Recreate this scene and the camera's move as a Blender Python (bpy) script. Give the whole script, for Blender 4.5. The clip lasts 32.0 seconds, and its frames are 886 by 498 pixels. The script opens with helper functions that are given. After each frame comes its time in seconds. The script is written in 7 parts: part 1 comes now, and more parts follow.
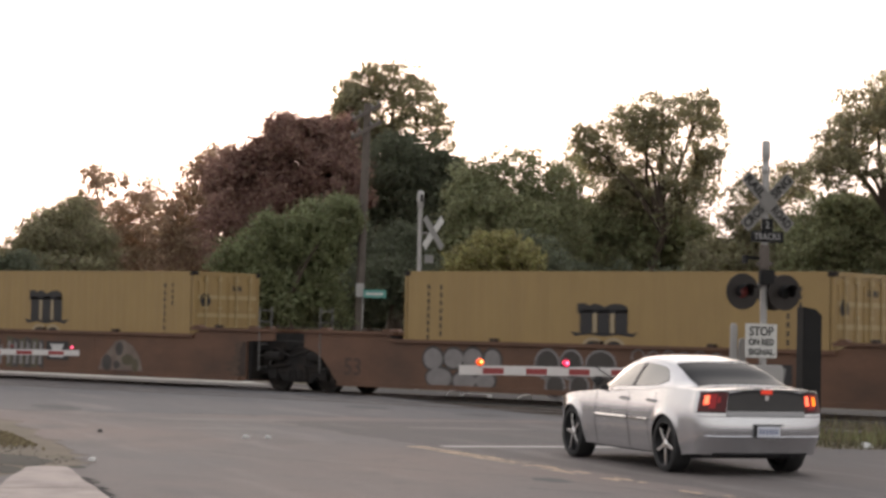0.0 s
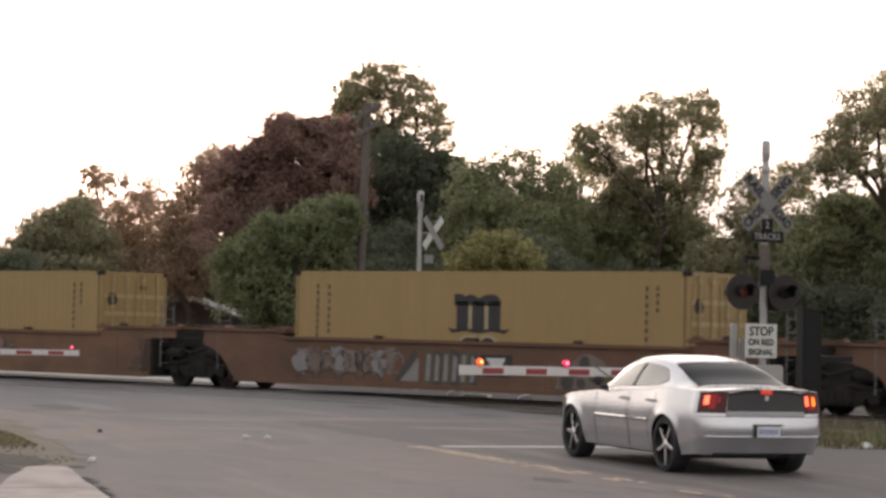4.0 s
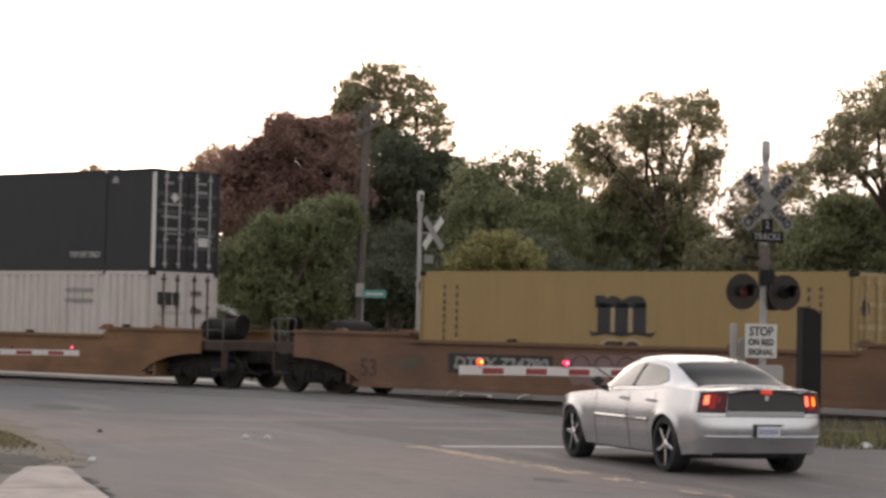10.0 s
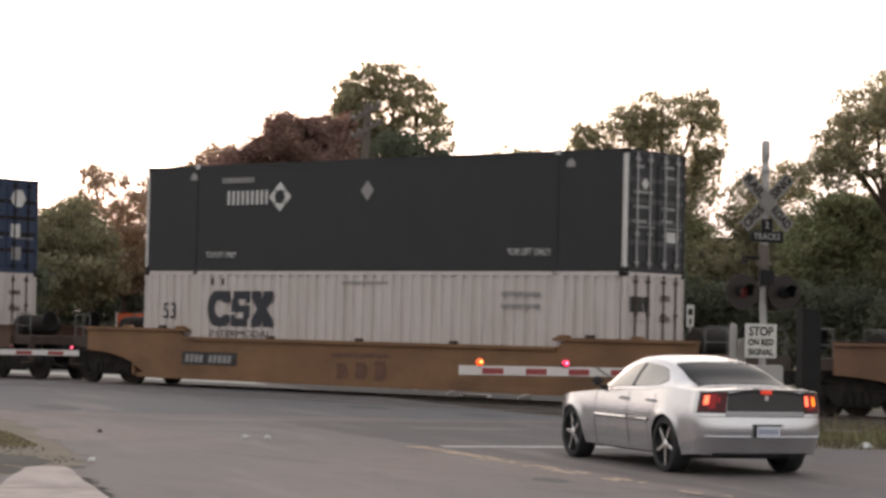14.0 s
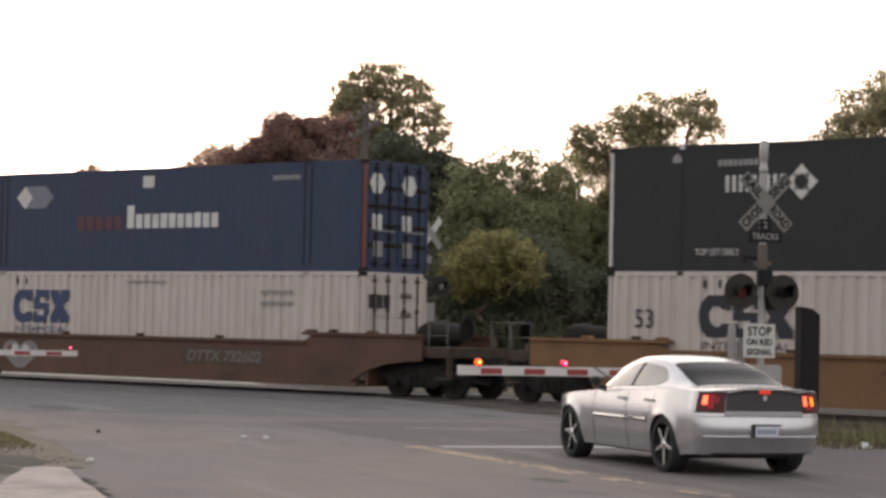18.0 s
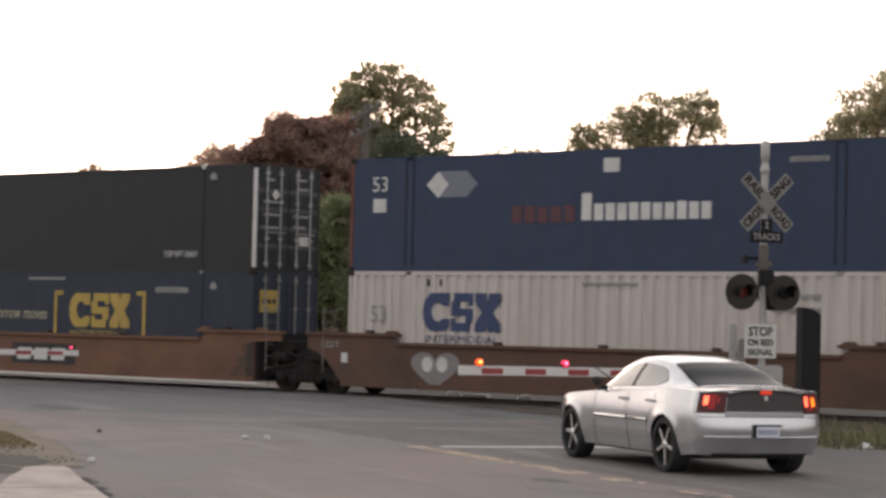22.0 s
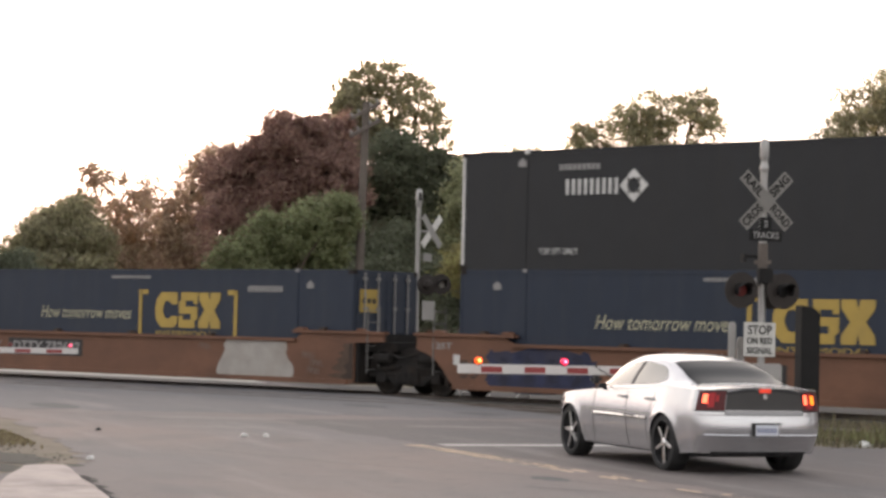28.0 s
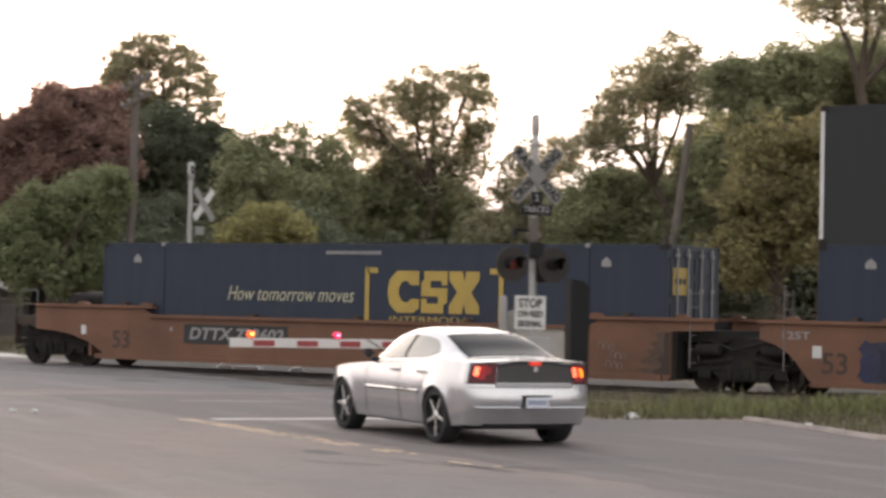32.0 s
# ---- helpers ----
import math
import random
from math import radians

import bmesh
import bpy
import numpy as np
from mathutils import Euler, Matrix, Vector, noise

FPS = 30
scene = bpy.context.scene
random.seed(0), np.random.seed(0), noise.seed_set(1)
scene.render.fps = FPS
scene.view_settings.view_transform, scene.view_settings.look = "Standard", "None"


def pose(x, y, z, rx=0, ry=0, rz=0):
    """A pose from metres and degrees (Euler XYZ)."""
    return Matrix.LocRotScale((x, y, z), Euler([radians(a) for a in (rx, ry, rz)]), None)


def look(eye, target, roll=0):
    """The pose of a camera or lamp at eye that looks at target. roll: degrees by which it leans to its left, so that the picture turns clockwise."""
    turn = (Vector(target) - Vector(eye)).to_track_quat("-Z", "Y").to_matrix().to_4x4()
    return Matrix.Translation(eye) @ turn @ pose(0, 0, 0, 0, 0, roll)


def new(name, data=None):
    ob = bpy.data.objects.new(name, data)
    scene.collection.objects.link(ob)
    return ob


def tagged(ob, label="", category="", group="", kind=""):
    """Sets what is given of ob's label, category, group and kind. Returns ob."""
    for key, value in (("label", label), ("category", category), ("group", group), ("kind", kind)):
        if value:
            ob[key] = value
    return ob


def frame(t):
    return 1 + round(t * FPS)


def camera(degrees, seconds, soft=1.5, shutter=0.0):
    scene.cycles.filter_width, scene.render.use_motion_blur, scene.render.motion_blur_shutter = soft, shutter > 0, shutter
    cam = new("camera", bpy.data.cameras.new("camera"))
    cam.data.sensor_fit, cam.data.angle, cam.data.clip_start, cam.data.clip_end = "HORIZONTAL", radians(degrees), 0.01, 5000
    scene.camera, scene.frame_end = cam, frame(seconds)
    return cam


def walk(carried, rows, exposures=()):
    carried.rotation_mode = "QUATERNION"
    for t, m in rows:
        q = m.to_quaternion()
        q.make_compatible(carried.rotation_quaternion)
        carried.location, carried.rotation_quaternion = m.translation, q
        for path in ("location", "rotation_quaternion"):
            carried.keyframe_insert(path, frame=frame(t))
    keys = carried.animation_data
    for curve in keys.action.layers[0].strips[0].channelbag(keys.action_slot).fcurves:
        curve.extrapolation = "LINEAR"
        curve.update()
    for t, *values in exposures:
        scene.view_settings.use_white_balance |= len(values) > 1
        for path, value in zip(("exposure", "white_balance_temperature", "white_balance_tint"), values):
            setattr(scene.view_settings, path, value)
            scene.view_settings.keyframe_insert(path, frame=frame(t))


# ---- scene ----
# ---------------------------------------------------------------- camera
EYE = Vector((0.0, 0.0, 1.76))


def aim(yaw, tilt, roll):
    """Camera pose from degrees: to the right, upwards, picture turned clockwise."""
    a, b = radians(yaw), radians(tilt)
    way = Vector((math.sin(a) * math.cos(b), math.cos(a) * math.cos(b), math.sin(b)))
    return look(EYE, EYE + way * 50, roll)


cam = camera(23.193, 32.0, soft=3.05, shutter=0.5)
walk(cam, [(t, aim(*a)) for t, *a in (
    (0.0, -0.005, 2.124, 1.28), (7.0, -0.003, 2.125, 1.285), (14.0, 0.003, 2.127, 1.275), (16.5, 0.036, 2.13, 1.24), (18.5, 0.045, 2.132, 1.23),
    (20.0, 0.032, 2.131, 1.27), (21.5, 0.03, 2.13, 1.29), (22.5, 0.004, 2.131, 1.3), (23.5, 0.035, 2.139, 1.28), (24.5, 0.055, 2.154, 1.25),
    (25.5, 0.035, 2.145, 1.26), (27.5, 0.03, 2.126, 1.27), (28.0, 0.036, 2.085, 1.31), (28.5, 0.04, 2.083, 1.32), (29.0, 0.15, 1.781, 1.33),
    (29.5, 0.844, 1.353, 1.4), (30.0, 1.652, 1.364, 1.385), (30.5, 2.23, 1.405, 1.36), (31.0, 2.998, 1.45, 1.29), (31.5, 4.169, 1.516, 1.24),
    (32.0, 6.076, 1.518, 1.22))], exposures=[(0.0, 0.0), (23.0, 0.02), (24.0, 0.15), (25.0, 0.28), (28.0, 0.38), (29.0, 0.38), (30.0, 0.58), (31.0, 0.58), (32.0, 0.46)])

# ---------------------------------------------------------------- light: hazy white evening sky, low sun behind the trees
SUN_TURN, SUN_HIGH = -10.0, 3.6
world = bpy.data.worlds.new("evening_sky")
scene.world = world
world.use_nodes = True
wn, wl = world.node_tree.nodes, world.node_tree.links
wn.clear()
w_sky = wn.new("ShaderNodeTexSky")
w_sky.sky_type, w_sky.sun_disc = "NISHITA", False
w_sky.sun_elevation, w_sky.sun_rotation = radians(SUN_HIGH), radians(SUN_TURN)
w_sky.air_density, w_sky.dust_density, w_sky.ozone_density = 1.6, 5.0, 1.0
w_mix = wn.new("ShaderNodeMix")
w_mix.data_type = "RGBA"
w_mix.inputs[0].default_value = 0.55
w_mix.inputs[7].default_value = (8.6, 8.25, 8.5, 1)
w_bg = wn.new("ShaderNodeBackground")
w_bg.inputs[1].default_value = 0.15
w_out = wn.new("ShaderNodeOutputWorld")
w_hue = wn.new("ShaderNodeHueSaturation")
w_hue.inputs["Saturation"].default_value, w_hue.inputs["Value"].default_value = 0.44, 4.6
wl.new(w_sky.outputs[0], w_hue.inputs["Color"])
wl.new(w_hue.outputs[0], w_mix.inputs[6])
wl.new(w_mix.outputs[2], w_bg.inputs[0])
wl.new(w_bg.outputs[0], w_out.inputs[0])
sun_data = bpy.data.lights.new("sun", "SUN")
sun_data.energy, sun_data.angle, sun_data.color = 5.0, radians(2), (1.0, 0.72, 0.48)
sun = new("sun", sun_data)
_a, _b = radians(SUN_TURN), radians(SUN_HIGH)
sun.matrix_world = look((-60, 60, 40), Vector((-60, 60, 40)) - Vector((math.sin(_a) * math.cos(_b), math.cos(_a) * math.cos(_b), math.sin(_b))))

# ---------------------------------------------------------------- materials
def material(name, colour, rough=0.6, metal=0.0, vary=0.25, scale=3.0, fine=40.0, bump=0.15, dirt=None, dirt_amount=0.35, streak=False, island=0.0, coat=0.0, alpha_trans=0.0, spec=0.5):
    """Procedural surface: two scales of noise in the colour, dirt in patches or streaks, fine relief."""
    m = bpy.data.materials.new(name)
    m.use_nodes = True
    n, l = m.node_tree.nodes, m.node_tree.links
    b = n["Principled BSDF"]
    b.inputs["Roughness"].default_value, b.inputs["Metallic"].default_value = rough, metal
    b.inputs["Specular IOR Level"].default_value = spec
    if coat:
        b.inputs["Coat Weight"].default_value, b.inputs["Coat Roughness"].default_value = coat, 0.06
    tc = n.new("ShaderNodeTexCoord")
    n1, n2 = n.new("ShaderNodeTexNoise"), n.new("ShaderNodeTexNoise")
    n1.inputs["Scale"].default_value, n1.inputs["Detail"].default_value = scale, 6
    n2.inputs["Scale"].default_value, n2.inputs["Detail"].default_value = fine, 4
    for q in (n1, n2):
        l.new(tc.outputs["Object"], q.inputs["Vector"])
    add = n.new("ShaderNodeMath")
    add.operation = "MULTIPLY_ADD"
    add.inputs[1].default_value = 0.4
    l.new(n2.outputs["Fac"], add.inputs[0])
    sc = n.new("ShaderNodeMath")
    sc.operation = "MULTIPLY"
    sc.inputs[1].default_value = 0.6
    l.new(n1.outputs["Fac"], sc.inputs[0])
    l.new(sc.outputs[0], add.inputs[2])
    ramp = n.new("ShaderNodeValToRGB")
    c = Vector(colour)
    ramp.color_ramp.elements[0].position, ramp.color_ramp.elements[1].position = 0.3, 0.7
    ramp.color_ramp.elements[0].color = (*(c * (1 - vary)), 1)
    ramp.color_ramp.elements[1].color = (*[min(1, v) for v in c * (1 + vary)], 1)
    l.new(add.outputs[0], ramp.inputs[0])
    out = ramp.outputs[0]
    if dirt is not None:
        n3 = n.new("ShaderNodeTexNoise")
        n3.inputs["Scale"].default_value, n3.inputs["Detail"].default_value, n3.inputs["Roughness"].default_value = 1.0, 8, 0.65
        mp = n.new("ShaderNodeMapping")
        mp.inputs["Scale"].default_value = streak if isinstance(streak, tuple) else (2.6, 2.6, 0.35) if streak else (1.1, 1.1, 1.1)
        l.new(tc.outputs["Object"], mp.inputs[0])
        l.new(mp.outputs[0], n3.inputs["Vector"])
        r3 = n.new("ShaderNodeValToRGB")
        r3.color_ramp.elements[0].position, r3.color_ramp.elements[1].position = 0.45, 0.72
        r3.color_ramp.elements[1].color = (dirt_amount * 2, dirt_amount * 2, dirt_amount * 2, 1)
        l.new(n3.outputs["Fac"], r3.inputs[0])
        mx = n.new("ShaderNodeMix")
        mx.data_type = "RGBA"
        mx.inputs[7].default_value = (*dirt, 1)
        l.new(r3.outputs[0], mx.inputs[0])
        l.new(out, mx.inputs[6])
        out = mx.outputs[2]
    if island:
        g = n.new("ShaderNodeNewGeometry")
        hs = n.new("ShaderNodeHueSaturation")
        mr = n.new("ShaderNodeMapRange")
        mr.inputs["To Min"].default_value, mr.inputs["To Max"].default_value = 1 - island, 1 + island
        l.new(g.outputs["Random Per Island"], mr.inputs[0])
        l.new(mr.outputs[0], hs.inputs["Value"])
        mr2 = n.new("ShaderNodeMapRange")
        mr2.inputs["To Min"].default_value, mr2.inputs["To Max"].default_value = 0.5 - island * 0.06, 0.5 + island * 0.05
        l.new(g.outputs["Random Per Island"], mr2.inputs[0])
        l.new(mr2.outputs[0], hs.inputs["Hue"])
        l.new(out, hs.inputs["Color"])
        out = hs.outputs[0]
    l.new(out, b.inputs["Base Color"])
    if bump:
        bp = n.new("ShaderNodeBump")
        bp.inputs["Strength"].default_value, bp.inputs["Distance"].default_value = bump, 0.02
        l.new(add.outputs[0], bp.inputs["Height"])
        l.new(bp.outputs[0], b.inputs["Normal"])
    if alpha_trans:
        t = n.new("ShaderNodeBsdfTranslucent")
        l.new(out, t.inputs[0])
        ms = n.new("ShaderNodeMixShader")
        ms.inputs[0].default_value = alpha_trans
        l.new(b.outputs[0], ms.inputs[1])
        l.new(t.outputs[0], ms.inputs[2])
        l.new(ms.outputs[0], n["Material Output"].inputs[0])
    return m


def glow(name, colour, strength):
    m = bpy.data.materials.new(name)
    m.use_nodes = True
    b = m.node_tree.nodes["Principled BSDF"]
    b.inputs["Base Color"].default_value = (*colour, 1)
    b.inputs["Emission Color"].default_value = (*colour, 1)
    b.inputs["Emission Strength"].default_value = strength
    return m


def glassy(name, colour, rough=0.03, coat=0.6, ior=1.5):
    """Dark tinted glass: reflects like glass, lets little light through."""
    m = bpy.data.materials.new(name)
    m.use_nodes = True
    b = m.node_tree.nodes["Principled BSDF"]
    b.inputs["Base Color"].default_value = (*colour, 1)
    b.inputs["Roughness"].default_value = rough
    b.inputs["IOR"].default_value = ior
    b.inputs["Coat Weight"].default_value = coat
    b.inputs["Coat Roughness"].default_value = 0.02
    return m


def worn_asphalt(name="asphalt", cool=(0.132, 0.121, 0.12), warm=(0.172, 0.137, 0.124)):
    """Old asphalt: cool and warm patches metres wide, pale tracks worn along the road, stains, coarse grain."""
    m = bpy.data.materials.new(name)
    m.use_nodes = True
    n, l = m.node_tree.nodes, m.node_tree.links
    b = n["Principled BSDF"]
    b.inputs["Roughness"].default_value = 0.8
    tc = n.new("ShaderNodeTexCoord")

    def noise(size, detail, rough):
        mp = n.new("ShaderNodeMapping")
        mp.inputs["Scale"].default_value = size
        q = n.new("ShaderNodeTexNoise")
        q.inputs["Scale"].default_value, q.inputs["Detail"].default_value, q.inputs["Roughness"].default_value = 1.0, detail, rough
        l.new(tc.outputs["Object"], mp.inputs[0])
        l.new(mp.outputs[0], q.inputs["Vector"])
        return q.outputs["Fac"]

    def blend(fac, lo, hi, base, colour, most):
        mr = n.new("ShaderNodeMapRange")
        mr.inputs["From Min"].default_value, mr.inputs["From Max"].default_value, mr.inputs["To Max"].default_value = lo, hi, most
        l.new(fac, mr.inputs[0])
        mx = n.new("ShaderNodeMix")
        mx.data_type = "RGBA"
        l.new(mr.outputs[0], mx.inputs[0])
        if isinstance(base, tuple):
            mx.inputs[6].default_value = (*base, 1)
        else:
            l.new(base, mx.inputs[6])
        mx.inputs[7].default_value = (*colour, 1)
        return mx.outputs[2]

    c = blend(noise((0.16, 0.09, 1), 3, 0.5), 0.4, 0.62, cool, warm, 1.0)
    c = blend(noise((0.5, 0.3, 1), 6, 0.6), 0.52, 0.75, c, (0.082, 0.08, 0.083), 0.75)
    c = blend(noise((1.1, 0.12, 1), 5, 0.6), 0.53, 0.72, c, (0.21, 0.19, 0.182), 0.7)
    c = blend(noise((3.0, 2.2, 1), 5, 0.65), 0.56, 0.75, c, (0.075, 0.07, 0.07), 0.6)
    fine = noise((45, 45, 45), 4, 0.6)
    c = blend(fine, 0.5, 0.8, c, (0.26, 0.24, 0.23), 0.35)
    l.new(c, b.inputs["Base Color"])
    bp = n.new("ShaderNodeBump")
    bp.inputs["Strength"].default_value, bp.inputs["Distance"].default_value = 0.35, 0.02
    l.new(fine, bp.inputs["Height"])
    l.new(bp.outputs[0], b.inputs["Normal"])
    return m


RUST = (0.09, 0.05, 0.03)
asphalt = worn_asphalt()
crossing_asphalt = worn_asphalt("crossing_asphalt", (0.102, 0.1, 0.106), (0.122, 0.114, 0.115))
asphalt_patch = material("asphalt_patch", (0.08, 0.0776, 0.0776), 0.85, vary=0.2, scale=2, fine=60, bump=0.3)
concrete = material("concrete", (0.39, 0.335, 0.31), 0.9, vary=0.14, scale=3.5, fine=22, bump=0.6, dirt=(0.2, 0.175, 0.16), dirt_amount=0.45, streak=(1.1, 0.8, 1.0))
soil = material("soil", (0.16, 0.132, 0.1), 0.95, vary=0.35, scale=0.9, fine=25, bump=0.5, dirt=(0.104, 0.092, 0.056), dirt_amount=0.45)
ballast_mat = material("ballast_stone", (0.075, 0.068, 0.062), 0.9, vary=0.35, scale=8, fine=40, bump=0.5)
white_line = material("white_road_paint", (0.4, 0.385, 0.37), 0.7, vary=0.12, scale=6, fine=60, bump=0.2, dirt=(0.2, 0.192, 0.184), dirt_amount=0.3)
yellow_line = material("yellow_road_paint", (0.5, 0.365, 0.245), 0.7, vary=0.15, scale=6, fine=60, bump=0.2, dirt=(0.16, 0.144, 0.136), dirt_amount=0.48)
tan_paint = material("tan_container_paint", (0.28, 0.188, 0.072), 0.5, vary=0.07, scale=1.5, dirt=(0.216, 0.136, 0.056), dirt_amount=0.22, streak=True, bump=0.05)
white_paint = material("white_container_paint", (0.5, 0.45, 0.425), 0.5, vary=0.05, scale=1.5, dirt=(0.32, 0.272, 0.224), dirt_amount=0.25, streak=True, bump=0.05)
black_paint = material("black_container_paint", (0.0175, 0.0182, 0.021), 0.5, spec=0.35, vary=0.15, scale=1.5, dirt=(0.024, 0.0224, 0.0216), dirt_amount=0.2, streak=True, bump=0.05)
navy_paint = material("navy_container_paint", (0.027, 0.041, 0.083), 0.5, spec=0.3, vary=0.12, scale=1.5, dirt=(0.04, 0.044, 0.072), dirt_amount=0.3, streak=True, bump=0.05)
slate_paint = material("slate_blue_container_paint", (0.0215, 0.0295, 0.048), 0.5, spec=0.3, vary=0.1, scale=1.5, dirt=(0.04, 0.044, 0.056), dirt_amount=0.22, streak=True, bump=0.05)
post_white = material("white_post_paint", (0.576, 0.56, 0.544), 0.5, vary=0.06, dirt=(0.32, 0.288, 0.256), dirt_amount=0.2, bump=0.05)
post_red = material("rust_red_post_paint", (0.16, 0.048, 0.036), 0.6, vary=0.15, dirt=RUST, dirt_amount=0.3)
grey_steel = material("galvanised_steel", (0.24, 0.24, 0.24), 0.5, 0.5, vary=0.15, bump=0.05)
well_paints = {
    "rust_brown": material("rust_brown_car_paint", (0.1202, 0.0598, 0.0353), 0.7, vary=0.26, scale=0.7, dirt=(0.0462, 0.0272, 0.019), dirt_amount=0.34, streak=(0.45, 0.45, 0.9), bump=0.12),
    "sand_brown": material("sand_brown_car_paint", (0.142, 0.0735, 0.0415), 0.7, vary=0.3, scale=0.7, dirt=(0.0653, 0.0381, 0.0228), dirt_amount=0.34, streak=(0.45, 0.45, 0.9), bump=0.12),
    "ochre": material("ochre_car_paint", (0.1797, 0.0918, 0.0407), 0.7, vary=0.22, scale=0.7, dirt=(0.0788, 0.0422, 0.0225), dirt_amount=0.34, streak=(0.45, 0.45, 0.9), bump=0.12),
    "umber": material("umber_car_paint", (0.0944, 0.0463, 0.0290), 0.7, vary=0.25, scale=0.7, dirt=(0.0426, 0.0246, 0.017), dirt_amount=0.34, streak=(0.45, 0.45, 0.9), bump=0.12),
    "orange_brown": material("orange_brown_car_paint", (0.1498, 0.0699, 0.0405), 0.7, vary=0.24, scale=0.7, dirt=(0.079, 0.0377, 0.0219), dirt_amount=0.34, streak=(0.45, 0.45, 0.9), bump=0.12),
}
truck_steel = material("dark_greasy_steel", (0.019, 0.0175, 0.017), 0.85, 0.0, spec=0.25, vary=0.4, scale=5, dirt=(0.04, 0.028, 0.02), dirt_amount=0.3, bump=0.2)
rail_steel = material("rail_steel", (0.16, 0.135, 0.12), 0.6, 0.3, vary=0.3, scale=2, dirt=RUST, dirt_amount=0.35)
mark_white = material("white_marking_paint", (0.56, 0.552, 0.536), 0.6, vary=0.08, scale=4, dirt=(0.24, 0.224, 0.216), dirt_amount=0.2, bump=0.0)
mark_grey = material("faded_grey_marking_paint", (0.24, 0.232, 0.228), 0.6, vary=0.15, scale=4, bump=0.0)
mark_yellow = material("yellow_marking_paint", (0.4, 0.276, 0.06), 0.6, vary=0.08, scale=4, dirt=(0.24, 0.176, 0.064), dirt_amount=0.2, bump=0.0)
mark_navy = material("navy_marking_paint", (0.028, 0.044, 0.112), 0.6, vary=0.1, scale=4, bump=0.0)
mark_black = material("black_marking_paint", (0.02, 0.0184, 0.0192), 0.6, vary=0.2, scale=4, bump=0.0)
mark_red = material("faded_red_marking_paint", (0.085, 0.03, 0.036), 0.6, vary=0.2, scale=4, bump=0.0)
leaf_mats = {
    "green": material("green_leaves", (0.29, 0.296, 0.168), 0.6, vary=0.3, scale=0.5, fine=6, bump=0, island=0.4, alpha_trans=0.5),
    "olive": material("olive_leaves", (0.32, 0.295, 0.185), 0.6, vary=0.3, scale=0.5, fine=6, bump=0, island=0.4, alpha_trans=0.5),
    "red": material("copper_red_leaves", (0.29, 0.182, 0.15), 0.6, vary=0.3, scale=0.5, fine=6, bump=0, island=0.4, alpha_trans=0.5),
    # Paler and warmer than other leaves: backlit glow put into the colour.
    "amber": material("backlit_brown_green_leaves", (0.48, 0.36, 0.26), 0.6, vary=0.3, scale=0.5, fine=6, bump=0, island=0.4, alpha_trans=0.5),
    "bush": material("fresh_green_leaves", (0.21, 0.228, 0.118), 0.6, vary=0.3, scale=0.5, fine=6, bump=0, island=0.4, alpha_trans=0.5),
    "yellowgreen": material("yellow_green_leaves", (0.3, 0.275, 0.12), 0.6, vary=0.3, scale=0.5, fine=6, bump=0, island=0.4, alpha_trans=0.5),
    "golden": material("golden_olive_leaves", (0.29, 0.255, 0.125), 0.6, vary=0.35, scale=0.5, fine=6, bump=0, island=0.4, alpha_trans=0.5),
    # Darker copy of the green leaves: understorey shade put into the colour.
    "deep": material("shade_dark_green_leaves", (0.126, 0.138, 0.09), 0.65, vary=0.3, scale=0.5, fine=6, bump=0, island=0.3, alpha_trans=0.4),
    "straw": material("dry_straw_grass", (0.2, 0.165, 0.1), 0.8, vary=0.3, scale=0.8, fine=8, bump=0, island=0.35, alpha_trans=0.3),
    "fresh": material("fresh_weed_leaves", (0.16, 0.165, 0.07), 0.7, vary=0.35, scale=0.8, fine=8, bump=0, island=0.4, alpha_trans=0.3),
    "weed": material("weed_leaves", (0.12, 0.11, 0.063), 0.7, vary=0.35, scale=0.8, fine=8, bump=0, island=0.4, alpha_trans=0.3),
}
bark = material("bark", (0.08, 0.06, 0.044), 0.9, vary=0.3, scale=4, fine=30, bump=0.6)
pole_wood = material("weathered_pole_wood", (0.12, 0.1, 0.087), 0.9, vary=0.25, scale=3, fine=40, bump=0.4)
mast_metal = material("aluminium_mast", (0.336, 0.328, 0.32), 0.45, 0.6, vary=0.12, bump=0.05)
sign_white = material("white_sign_sheet", (0.56, 0.552, 0.528), 0.5, vary=0.06, dirt=(0.36, 0.336, 0.304), dirt_amount=0.25, bump=0.0)
# White sheet taken down to grey: its backlit tone is in the colour.
buck_white = material("backlit_crossbuck_sheet", (0.17, 0.162, 0.152), 0.5, vary=0.1, dirt=(0.2, 0.192, 0.176), dirt_amount=0.3, bump=0.0)
sign_back = material("bare_sign_back", (0.288, 0.28, 0.272), 0.5, 0.4, vary=0.12, bump=0.0)
sign_black = material("black_sign_paint", (0.011, 0.011, 0.011), 0.7, vary=0.2, bump=0.0, spec=0.25)
signal_black = material("black_signal_paint", (0.0115, 0.0112, 0.0115), 0.6, vary=0.2, bump=0.05, spec=0.22)
gate_white = material("white_gate_sheet", (0.576, 0.552, 0.536), 0.5, vary=0.05, bump=0.0)
gate_red = material("red_gate_sheet", (0.256, 0.04, 0.04), 0.5, vary=0.1, bump=0.0)
lamp_amber = glow("amber_gate_lamp", (1.0, 0.09, 0.0), 0.95)
lamp_core = glow("bright_lamp_core", (1.0, 0.42, 0.1), 4.0)
lamp_pink_core = glow("bright_red_lamp_core", (1.0, 0.2, 0.35), 3.0)
lamp_red = glow("red_gate_lamp", (0.9, 0.02, 0.09), 0.9)
